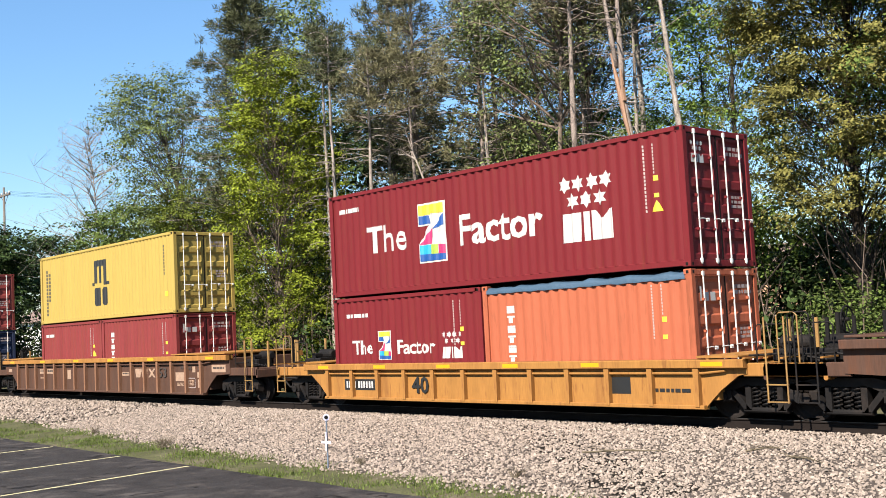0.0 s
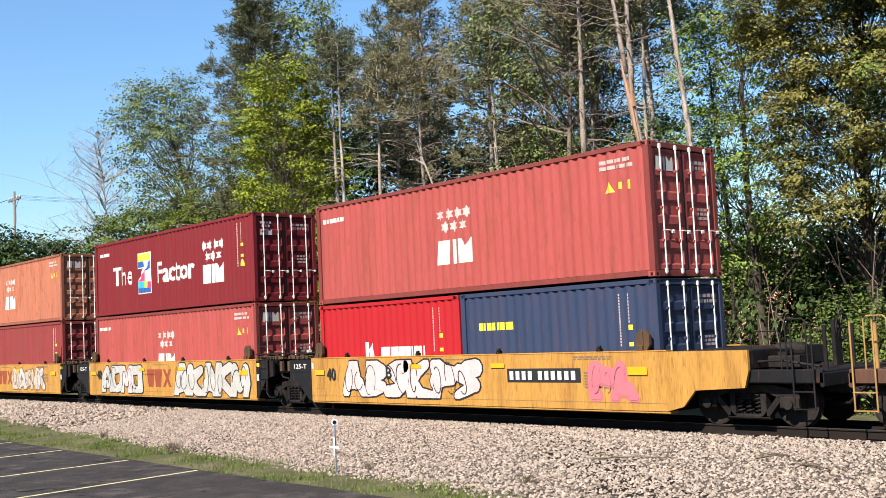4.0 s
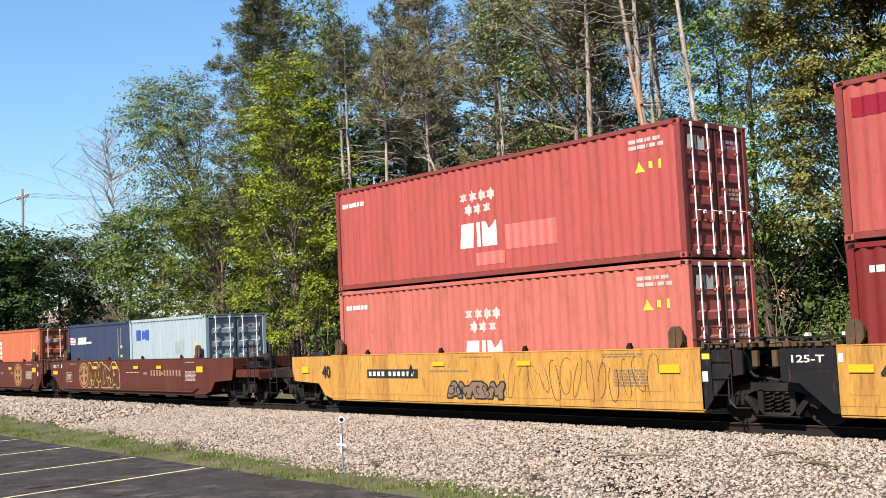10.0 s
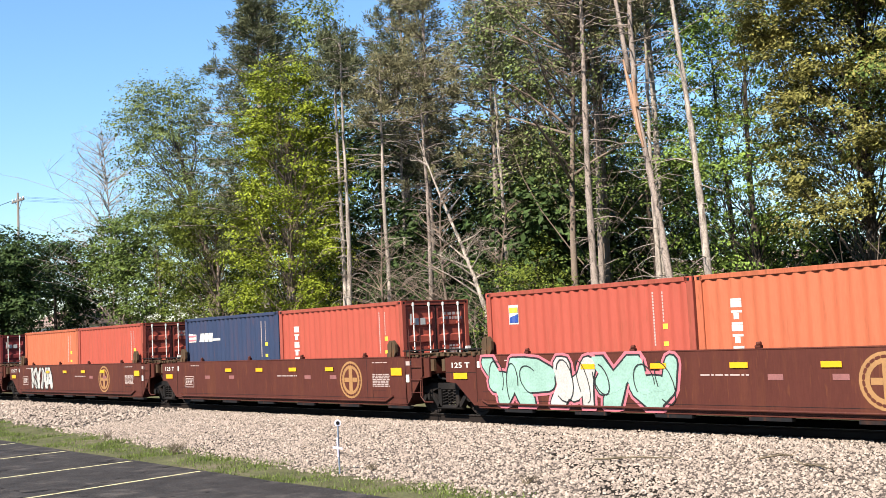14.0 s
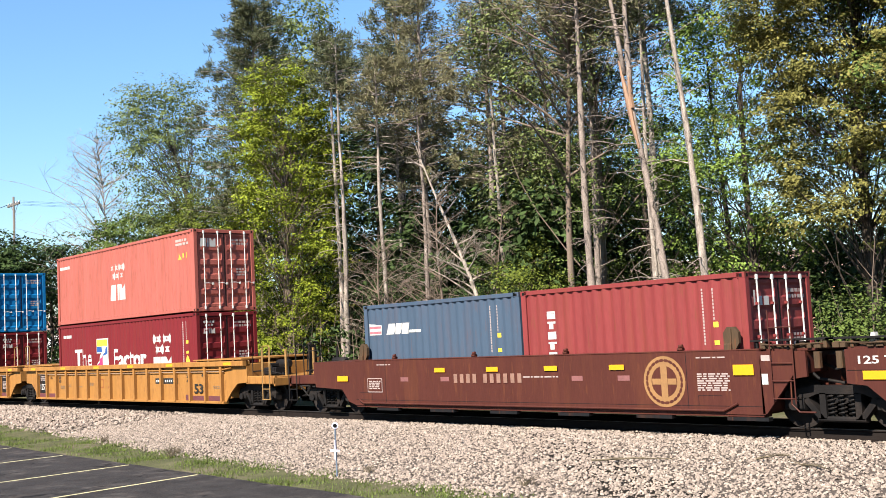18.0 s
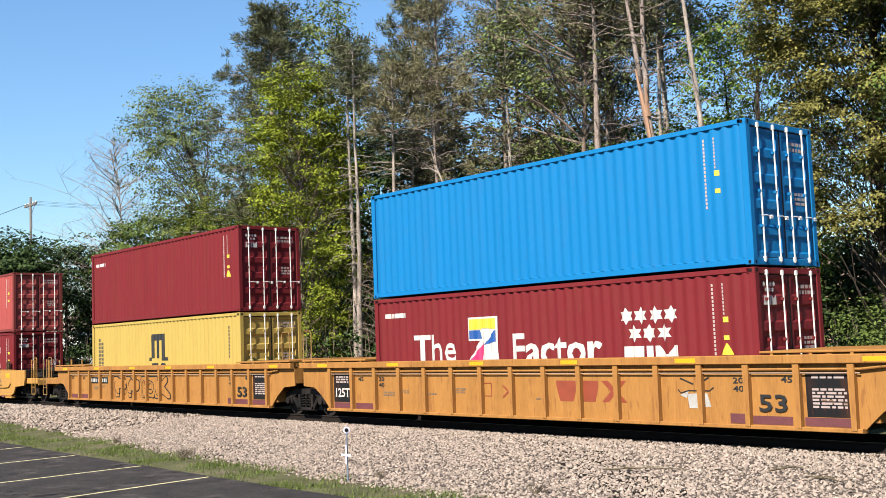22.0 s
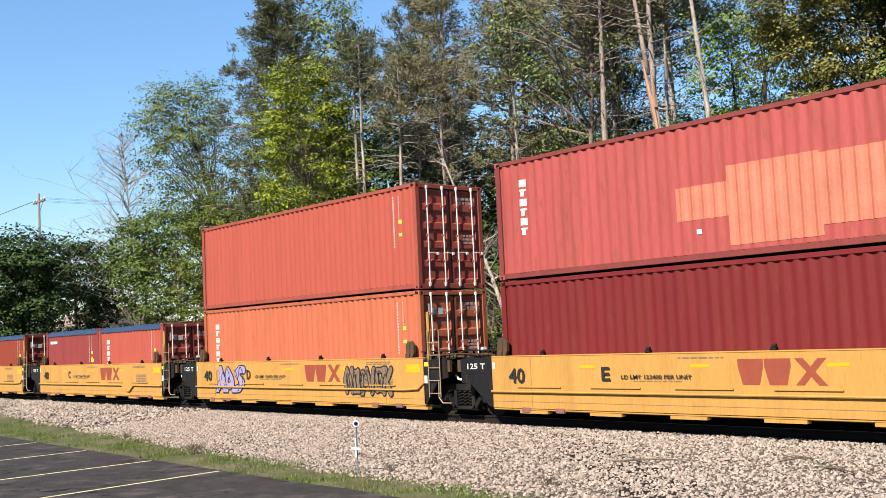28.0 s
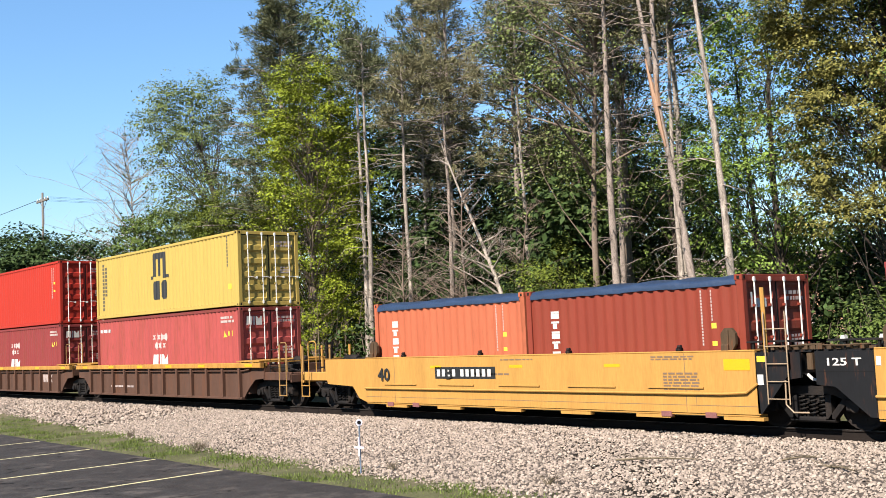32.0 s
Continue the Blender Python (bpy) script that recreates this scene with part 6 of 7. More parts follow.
for x, y, ln, a in ((-11.9, -4.3, 1.5, 0.5), (-8.6, -4.0, 0.9, -0.5), (-9.7, -3.4, 0.6, 1.0)):
    ob = thing("fallen_branch", (x, y, bed(x, y) + 0.05), "small dead branch lying on the stones", "branch")
    mb = MB()
    r = random.Random(int(x * 10))
    mb.tube([(-ln / 2 * math.cos(a), -ln / 2 * math.sin(a), 0), (0, 0.05, 0.03), (ln / 2 * math.cos(a), ln / 2 * math.sin(a), 0.01)], [0.02, 0.015, 0.006], 5)
    for k in range(9):
        t = r.uniform(-0.5, 0.5) * ln
        p = Vector((t * math.cos(a), t * math.sin(a), 0.02))
        mb.tube([p, p + Vector((r.uniform(-0.35, 0.35), r.uniform(-0.35, 0.35), r.uniform(0, 0.12)))], [0.007, 0.003], 4)
    part("stick", mb.mesh("stick", DRY), ob)

# ---------------------------------------------------------------- trees
BARK = mat("grey_brown_bark", (0.134, 0.101, 0.080), 0.9, vary=0.4, scale=2.5, stretch=(4, 4, 0.6), bump=0.8, bump_scale=14, spec=0.1)
PINEBARK = mat("scaly_pine_bark", (0.185, 0.150, 0.130), 0.9, vary=1.1, scale=1.6, stretch=(4, 4, 0.9), stain=(0.045, 0.035, 0.03), stain_amount=0.8, stain_scale=1.6, bump=1.0, bump_scale=12, spec=0.1)
PALEBARK = mat("pale_dead_bark", (0.227, 0.192, 0.164), 0.85, vary=0.95, scale=1.6, stretch=(4, 4, 0.7), stain=(0.07, 0.055, 0.045), stain_amount=0.85, stain_scale=1.5, bump=0.9, spec=0.1)
RAWWOOD = mat("peeled_orange_wood", (0.20, 0.115, 0.07), 0.8, vary=0.6, scale=3, stretch=(4, 4, 0.5))
DARKBARK = mat("dark_bark", (0.046, 0.036, 0.029), 0.9, vary=0.4, scale=3, stretch=(4, 4, 0.6), bump=0.7, spec=0.1)


def leafmat(name, c):
    return mat(name, c, 0.55, vary=0.25, scale=0.35, island=0.5, through_light=0.12, spec=0.05)


# deep serves dark green trees and also paints the wood's inner shade
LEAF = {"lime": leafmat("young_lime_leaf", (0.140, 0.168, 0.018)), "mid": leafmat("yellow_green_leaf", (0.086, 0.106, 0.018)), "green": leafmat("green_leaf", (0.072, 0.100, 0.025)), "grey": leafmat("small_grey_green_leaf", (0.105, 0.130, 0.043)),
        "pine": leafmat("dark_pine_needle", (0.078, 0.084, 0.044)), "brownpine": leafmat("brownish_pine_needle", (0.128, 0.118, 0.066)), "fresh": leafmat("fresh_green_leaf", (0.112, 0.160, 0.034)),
        # hazy has distance haze mixed into the leaf colour as extra blue
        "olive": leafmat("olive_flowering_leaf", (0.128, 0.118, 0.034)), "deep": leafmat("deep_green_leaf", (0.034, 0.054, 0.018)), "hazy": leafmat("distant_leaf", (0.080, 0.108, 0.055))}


def leaves(centres, spread, count, size, hubs=None, up=0.6, out=0.8, thin=0.55):
    """Small leaf quads gathered round centres, turned upwards and away from the hubs of their clumps."""
    c = np.repeat(np.asarray(centres, dtype=float), count, axis=0)
    h = c if hubs is None else np.repeat(np.asarray(hubs, dtype=float), count, axis=0)
    n = len(c)
    sp = np.repeat(np.broadcast_to(np.asarray(spread, dtype=float), (len(centres), 3)), count, axis=0)
    p = c + rng.normal(0, 0.5, (n, 3)) * sp
    d = p - h
    d /= np.linalg.norm(d, axis=1, keepdims=True) + 1e-6
    face = d * out + np.array((0, 0, up)) + rng.normal(0, 0.38, (n, 3))
    face /= np.linalg.norm(face, axis=1, keepdims=True)
    a = np.cross(face, rng.normal(0, 1, (n, 3)))
    a /= np.linalg.norm(a, axis=1, keepdims=True) + 1e-9
    b = np.cross(face, a)
    s = size * rng.uniform(0.55, 1.4, (n, 1))
    u, v = a * s, b * s
    co = np.stack([p - u, p + v * thin - u * 0.1, p + u, p - v * thin - u * 0.1], 1).reshape(-1, 3)
    return co, np.arange(n * 4).reshape(-1, 4)


def needles(tufts, ways, count, length, width):
    """Brushes of needles that fan out from each tuft along its way."""
    c, w = np.repeat(np.asarray(tufts, dtype=float), count, axis=0), np.repeat(np.asarray(ways, dtype=float), count, axis=0)
    n = len(c)
    d = w * 0.55 + np.array((0, 0, 0.35)) + rng.normal(0, 0.55, (n, 3))
    d /= np.linalg.norm(d, axis=1, keepdims=True)
    side = np.cross(d, rng.normal(0, 1, (n, 3)))
    side /= np.linalg.norm(side, axis=1, keepdims=True) + 1e-9
    ln, wd = length * rng.uniform(0.55, 1.3, (n, 1)), width * rng.uniform(0.6, 1.4, (n, 1))
    c = c + rng.normal(0, 0.10, (n, 3))
    co = np.stack([c, c + d * ln * 0.6 + side * wd, c + d * ln, c + d * ln * 0.6 - side * wd], 1).reshape(-1, 3)
    return co, np.arange(n * 4).reshape(-1, 4)


def curve(a, b, r, bend=0.24, n=5):
    a, b = Vector(a), Vector(b)
    d = (b - a).length * bend
    k = Vector((r.uniform(-d, d), r.uniform(-d, d), r.uniform(0, d)))
    return [a.lerp(b, t) + k * math.sin(math.pi * t) for t in [i / (n - 1) for i in range(n)]]


def ground_z(x, y):
    return lie(x, y) - 0.12


def finish(ob, wood, bark, clouds, leaf):
    part("trunk", wood.mesh("trunk", bark, True, False), ob)
    if clouds:
        co, f = [], []
        k = 0
        for c, g in clouds:
            co.append(c)
            f.append(g + k)
            k += len(c)
        part("crown", numpy_mesh("crown", np.concatenate(co), np.concatenate(f), leaf), ob)


def broadleaf(x, y, h, width, low, leaf, bark, seed, clumps=60, count=110, size=0.085, lean=(0, 0), trunk_r=0.2, label="", spread=1.0, lopside=(0, 0), name="tree"):
    """A deciduous tree: tapered leaning trunk, limbs to every clump, ragged crown."""
    r = random.Random(seed)
    if x > -31:
        size, count = size * 0.68, int(count * 1.9)
    ob = thing(name, (x, y, ground_z(x, y)), label, "tree")
    mb = MB()
    top = Vector((lean[0], lean[1], h * 0.86))
    spine = [Vector((lean[0] * t ** 1.4 + 0.15 * math.sin(5 * t + seed), lean[1] * t ** 1.4 + 0.12 * math.sin(4 * t), h * 0.86 * t)) for t in [i / 8 for i in range(9)]]
    mb.tube(spine, [trunk_r * (1.25 if i == 0 else 1) * (1 - 0.9 * (i / 8)) + 0.02 for i in range(9)], 9)
    cs = []
    for k in range(clumps):
        t = r.random() ** 0.8
        z = h * (low + (1 - low) * t)
        wid = width * (0.35 + 0.65 * math.sin(math.pi * min(1, 0.12 + 0.80 * t))) * (0.35 + 0.65 * r.random() ** 0.5)
        a = r.uniform(0, 6.283)
        i = min(int(z / (h * 0.86) * 8), 8)
        c = Vector((spine[i].x + wid * math.cos(a) + lopside[0] * t, spine[i].y + wid * math.sin(a) * 0.9 + lopside[1] * t, z + r.uniform(-0.3, 0.3)))
        cs.append(c)
        j = max(0, min(7, i - 1 - r.randrange(2)))
        mb.tube(curve(spine[j], c, r), [trunk_r * (0.24 if k % 4 == 0 else 0.07) * (1 - j / 10) * q + 0.006 for q in (1, 0.75, 0.5, 0.3, 0.12)], 5, False)
    base = np.repeat(np.array([tuple(c) for c in cs]), 8, axis=0)
    sprays = base + rng.normal(0, 0.5, base.shape) * np.array((1.15, 1.15, 0.8)) * spread
    finish(ob, mb, bark, [leaves(sprays, (0.50 * spread, 0.50 * spread, 0.22 * spread), max(5, int(count * 0.27)), size * 0.90, base - np.array((0, 0, 0.35 * spread)))], leaf)
    return ob


def pine(x, y, h, width, low, leaf, bark, seed, whorls=22, per=5, lean=(0, 0), trunk_r=0.22, dead=0.0, label="", count=26, size=0.13, droop=0.0, name="pine_tree", ragged=0.5):
    """A pine: straight trunk, whorls of branches with needle tufts, bare dead branches below."""
    r = random.Random(seed)
    ob = thing(name, (x, y, ground_z(x, y)), label, "tree")
    mb = MB()
    at = lambda t: Vector((lean[0] * t + 0.08 * math.sin(7 * t + seed), lean[1] * t, h * t))
    wob = lambda t: Vector((0.04 * noise.noise(Vector((t * 9, seed, 0))), 0.04 * noise.noise(Vector((t * 9, seed, 5))), 0))
    mb.tube([at(i / 36) + wob(i / 36) for i in range(37)], [(trunk_r * (1.3 if i == 0 else 1) * (1 - 0.88 * i / 36) + 0.015) * r.uniform(0.86, 1.1) for i in range(37)], 9)
    cs, sp = [], []
    for k in range(whorls):
        t = low + (1 - low) * (k + 0.4) / whorls
        reach = width * (1 - ((t - low) / (1 - low)) ** 2.6 * 0.85) * (0.75 if k < 2 else 1)
        for j in range(per):
            a = r.uniform(0, 6.283)
            ln = reach * r.uniform(ragged, 1.1)
            e = at(t) + Vector((math.cos(a) * ln, math.sin(a) * ln, ln * (0.10 - droop) + r.uniform(-0.2, 0.3)))
            pts = curve(at(t), e, r, 0.1)
            mb.tube(pts, [0.045 * q * (1.1 - t * 0.6) + 0.006 for q in (1, 0.8, 0.6, 0.4, 0.2)], 4, False)
            for q in (0.45, 0.65, 0.85, 1.0):
                if ln * q < 0.3 or r.random() < 0.32:
                    continue
                p = at(t).lerp(e, q) + Vector((r.uniform(-0.3, 0.3), r.uniform(-0.3, 0.3), r.uniform(-0.05, 0.2)))
                for v in range(2):
                    cs.append(p + Vector((r.uniform(-0.3, 0.3), r.uniform(-0.3, 0.3), r.uniform(-0.1, 0.15))))
                    sp.append((math.cos(a), math.sin(a), 0.1))
    if dead:
        for k in range(int(dead * 52)):
            t = r.uniform(0.18, max(low, 0.3) + 0.15)
            a, ln = r.uniform(0, 6.283), r.uniform(0.3, 1.7) * (0.5 + t)
            e = at(t) + Vector((math.cos(a) * ln, math.sin(a) * ln, r.uniform(-0.5, 0.35)))
            mb.tube(curve(at(t), e, r, 0.22, 4), [0.022, 0.015, 0.010, 0.004], 4, False)
            for q in range(3):
                p = at(t).lerp(e, r.uniform(0.35, 0.9))
                mb.tube([p, p + Vector((r.uniform(-0.5, 0.5), r.uniform(-0.5, 0.5), r.uniform(-0.15, 0.35))) * (ln * 0.45)], [0.009, 0.003], 3, False)
    finish(ob, mb, bark, [needles(cs, sp, int(count * 1.3) + 9, size * 2.2, size * 0.16)] if cs else [], leaf)
    return ob


def bare_tree(x, y, h, seed, bark, label, lean=(0, 0), limbs=26, trunk_r=0.12, spreadw=3.0, low=0.3, twig=1.0):
    """A leafless tree with forking twigs."""
    r = random.Random(seed)
    ob = thing("bare_tree", (x, y, ground_z(x, y)), label, "tree")
    mb, tw = MB(), MB()
    at = lambda t: Vector((lean[0] * t + 0.2 * math.sin(6 * t + seed), lean[1] * t, h * t))
    mb.tube([at(i / 9) for i in range(10)], [trunk_r * (1 - 0.9 * i / 9) + 0.008 for i in range(10)], 7)
    for k in range(limbs):
        t = r.uniform(low, 0.95)
        a, ln = r.uniform(0, 6.283), spreadw * (1.15 - t) * r.uniform(0.5, 1.2)
        e = at(t) + Vector((math.cos(a) * ln, math.sin(a) * ln, ln * r.uniform(0.3, 0.9)))
        pts = curve(at(t), e, r, 0.12)
        mb.tube(pts, [trunk_r * 0.35 * q + 0.005 for q in (1, 0.75, 0.5, 0.3, 0.1)], 5, False)
        for q in range(7):
            p = pts[1 + q % 4]
            d = Vector((r.uniform(-1, 1), r.uniform(-1, 1), r.uniform(0.1, 1))) * ln * 0.35
            tw.tube([p, p + d * 0.5, p + d], [0.010 * twig, 0.007 * twig, 0.003 * twig], 3, False)
            for v in range(2):
                d2 = Vector((r.uniform(-1, 1), r.uniform(-1, 1), r.uniform(0.1, 1))) * ln * 0.16
                tw.tube([p + d * (0.4 + 0.4 * v), p + d * (0.4 + 0.4 * v) + d2], [0.006 * twig, 0.003 * twig], 3, False)
    part("trunk", mb.mesh("trunk", bark, True, False), ob)
    part("crown", tw.mesh("crown", bark, False, False), ob)
    return ob


# the wood behind the track, trailing end first
broadleaf(-74.0, 6.0, 10.4, 2.9, 0.12, LEAF["deep"], DARKBARK, 1, 80, 100, 0.16, trunk_r=0.25, label="dark green spreading tree beside the pole", spread=1.3)
broadleaf(-80.0, 12, 10.8, 4.2, 0.15, LEAF["deep"], DARKBARK, 2, 70, 100, 0.16, trunk_r=0.2, label="dark green round tree by the line", spread=1.3)
broadleaf(-98.0, 14, 11.0, 5.0, 0.15, LEAF["deep"], DARKBARK, 3, 60, 100, 0.18, trunk_r=0.2, label="dark green tree further along the line", spread=1.5)
bare_tree(-73.0, 14, 19.5, 4, PALEBARK, "leafless pale grey tree with fine twigs", (-2.4, 0), 90, 0.10, 8.0, 0.2, 1.4)
broadleaf(-67.8, 12, 11.5, 2.6, 0.42, LEAF["green"], BARK, 5, 55, 90, 0.12, trunk_r=0.12, label="small green tree at the edge of the wood")
broadleaf(-62.5, 12, 11.0, 3.4, 0.35, LEAF["green"], BARK, 51, 60, 90, 0.11, trunk_r=0.14, label="green tree under the leaning crown")
broadleaf(-56.5, 13, 20.0, 4.0, 0.34, LEAF["grey"], DARKBARK, 6, 185, 76, 0.09, (-5.6, 0), 0.34, "tall leaning tree with sparse grey-green leaves", 1.1, (-1.5, 0))
pine(-49.6, 11.8, 21.6, 4.8, 0.34, LEAF["pine"], PALEBARK, 7, 32, 10, trunk_r=0.26, dead=0.6, label="tall dense dark pine above the maple", count=14, size=0.14, ragged=0.3)
broadleaf(-62.5, 24, 27.5, 4.2, 0.45, LEAF["grey"], PALEBARK, 8, 70, 80, 0.13, trunk_r=0.22, label="tall pale-leaved poplar behind the pines", spread=1.2)
broadleaf(-43.5, 9.5, 16.0, 3.2, 0.05, LEAF["lime"], BARK, 9, 230, 135, 0.072, trunk_r=0.2, label="bright lime-green young maple in full leaf", spread=0.82)
broadleaf(-52.6, 10.5, 11.0, 4.0, 0.06, LEAF["mid"], BARK, 10, 160, 115, 0.078, trunk_r=0.17, label="yellow-green maple beside the railway", spread=0.85)
pine(-38.9, 9.5, 16.4, 1.7, 0.84, LEAF["pine"], PALEBARK, 11, 7, 4, trunk_r=0.14, dead=0.8, label="slim pale pine trunk with bare branches", lean=(0.2, 0), count=16)
pine(-40.6, 10.5, 17.4, 1.8, 0.82, LEAF["pine"], PALEBARK, 12, 8, 4, trunk_r=0.14, dead=0.8, label="slim pale pine trunk with a small top", count=16)
pine(-37.2, 10.5, 15.5, 1.6, 0.78, LEAF["brownpine"], PALEBARK, 13, 7, 4, trunk_r=0.13, dead=0.9, label="slim grey pine trunk with dead branches", count=16)
pine(-37.5, 13.5, 20.5, 3.6, 0.46, LEAF["brownpine"], PINEBARK, 14, 22, 5, trunk_r=0.21, dead=1.6, label="tall open pine with brownish needles", ragged=0.25, count=9)
pine(-42.2, 16, 21.5, 3.4, 0.50, LEAF["pine"], PINEBARK, 15, 22, 8, trunk_r=0.22, dead=1.0, label="tall open pine with dark needles", ragged=0.3, count=10)
pine(-33.6, 14, 19.5, 3.6, 0.48, LEAF["brownpine"], PINEBARK, 16, 20, 5, trunk_r=0.19, dead=1.2, label="tall pine with sparse brown-green needles", ragged=0.25, count=9)
pine(-35.6, 17, 21.5, 3.4, 0.48, LEAF["pine"], PINEBARK, 17, 20, 5, trunk_r=0.2, dead=0.9, label="dark pine deeper in the wood", ragged=0.3, count=10)
for i, (x, y, h, t) in enumerate(((-40.2, 14, 17.5, 0.80), (-34.9, 11, 15.0, 0.82), (-32.2, 13, 17.0, 0.78), (-28.2, 15, 17.5, 0.75), (-22.6, 11, 16.0, 0.84), (-45.5, 17, 19.0, 0.72), (-30.9, 17, 18.5, 0.70))):
    pine(x, y, h, 2.0, t, LEAF["brownpine" if i % 2 else "pine"], PALEBARK if i % 2 == 0 else PINEBARK, 60 + i, 8, 4, trunk_r=0.12, dead=1.0, label="slim bare-stemmed pine in the wood", count=12, ragged=0.3)
bare_tree(-29.6, 10.5, 11.5, 18, PALEBARK, "leaning dead tree stripped of bark", (-5.0, 0), 18, 0.13, 2.4, 0.35)
bare_tree(-33.0, 10, 9.0, 19, BARK, "leafless young tree with grey twigs", (0.3, 0), 44, 0.08, 3.4, 0.15)
bare_tree(-36.0, 9.5, 7.5, 20, BARK, "leafless grey undergrowth tree", (-0.4, 0), 44, 0.07, 3.2, 0.15)
bare_tree(-31.2, 11.5, 8.0, 52, BARK, "leafless twiggy young tree", (0.5, 0), 44, 0.07, 3.2, 0.15)
pine(-25.1, 10.5, 19.5, 3.8, 0.70, LEAF["brownpine"], PINEBARK, 21, 16, 5, trunk_r=0.175, dead=1.5, label="big red-barked pine with many bare dead limbs", ragged=0.3, count=12)
pine(-26.8, 13, 18.5, 3.4, 0.62, LEAF["pine"], PINEBARK, 22, 16, 5, trunk_r=0.14, dead=0.9, label="grey pine with bare lower limbs", ragged=0.3, count=12)
pine(-23.2, 12, 18.8, 3.0, 0.66, LEAF["brownpine"], PALEBARK, 23, 14, 6, trunk_r=0.17, dead=1.1, label="thin grey pine with broken limbs", ragged=0.3, count=12)
pine(-18.65, 8.5, 18.0, 1.8, 0.86, LEAF["pine"], PALEBARK, 24, 6, 4, trunk_r=0.135, dead=0.7, lean=(-1.2, 0), label="tall slender grey trunk leaning slightly", count=14)
broadleaf(-22.0, 14.5, 14.5, 3.0, 0.15, LEAF["fresh"], DARKBARK, 25, 60, 76, 0.105, trunk_r=0.14, label="fresh green slender tree in the wood")
broadleaf(-25.8, 15, 11.5, 3.2, 0.10, LEAF["green"], DARKBARK, 26, 60, 76, 0.105, trunk_r=0.14, label="green broad-leaved tree behind the pines")
broadleaf(-19.6, 12.5, 14.0, 2.8, 0.28, LEAF["fresh"], DARKBARK, 27, 58, 76, 0.105, trunk_r=0.17, label="dark-stemmed tree with fresh green leaves")
broadleaf(-14.5, 10.5, 15.5, 3.6, 0.32, LEAF["olive"], DARKBARK, 28, 260, 120, 0.088, trunk_r=0.2, label="large maple with olive and brown flowering crown", spread=0.72)
broadleaf(-12.2, 11.0, 14.5, 3.6, 0.42, LEAF["green"], DARKBARK, 29, 110, 80, 0.12, trunk_r=0.2, label="dense green tree beside the olive maple")
broadleaf(-13.4, 8.0, 2.6, 1.4, 0.10, LEAF["green"], DARKBARK, 30, 45, 80, 0.085, trunk_r=0.07, label="leafy shrub growing near the track")
broadleaf(-30.5, 17, 12.0, 3.4, 0.08, LEAF["green"], DARKBARK, 31, 80, 80, 0.11, trunk_r=0.14, label="green understorey tree among the pines")
broadleaf(-35.5, 18, 11.5, 3.6, 0.08, LEAF["deep"], DARKBARK, 32, 80, 80, 0.11, trunk_r=0.14, label="dark understorey tree among the pines")
broadleaf(-27.6, 10.0, 5.2, 1.7, 0.10, LEAF["mid"], BARK, 33, 42, 80, 0.085, trunk_r=0.06, label="small yellow-green sapling under the pines")
broadleaf(-33.5, 12.5, 4.6, 2.4, 0.08, LEAF["deep"], BARK, 34, 42, 80, 0.09, trunk_r=0.05, label="low dark green thicket under the pines")
broadleaf(-38.5, 13.0, 6.0, 2.6, 0.08, LEAF["deep"], BARK, 35, 50, 80, 0.09, trunk_r=0.05, label="dark green thicket behind the slim trunks")
# the deep-leaved ones have the wood's shade in their leaf colour
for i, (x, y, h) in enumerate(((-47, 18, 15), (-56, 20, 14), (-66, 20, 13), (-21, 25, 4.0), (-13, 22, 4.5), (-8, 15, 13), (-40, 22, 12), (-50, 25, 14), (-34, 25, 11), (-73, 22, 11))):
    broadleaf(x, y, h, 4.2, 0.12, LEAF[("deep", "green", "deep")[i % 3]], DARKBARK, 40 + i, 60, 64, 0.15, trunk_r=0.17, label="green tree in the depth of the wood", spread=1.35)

bare_tree(-27.4, 12.0, 18.5, 53, BARK, "tall bare tree with wide grey branches", (0.6, 0), 46, 0.17, 6.5, 0.45)
broadleaf(-27.0, 13.5, 19.0, 4.8, 0.42, LEAF["grey"], BARK, 54, 100, 26, 0.10, trunk_r=0.16, label="tall tree just coming into pale leaf", spread=1.2)
broadleaf(-31.5, 15.5, 18.0, 4.0, 0.42, LEAF["grey"], BARK, 55, 100, 60, 0.10, trunk_r=0.14, label="slender tree coming into pale leaf", spread=1.2)

# thickets whose dark leaf colour stands in for shade behind the trunks
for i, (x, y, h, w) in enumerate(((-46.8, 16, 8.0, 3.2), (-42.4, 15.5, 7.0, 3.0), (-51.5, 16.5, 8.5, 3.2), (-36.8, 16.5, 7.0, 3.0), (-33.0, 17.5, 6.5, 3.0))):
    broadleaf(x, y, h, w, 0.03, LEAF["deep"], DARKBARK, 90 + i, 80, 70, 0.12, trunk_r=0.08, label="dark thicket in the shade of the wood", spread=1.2)

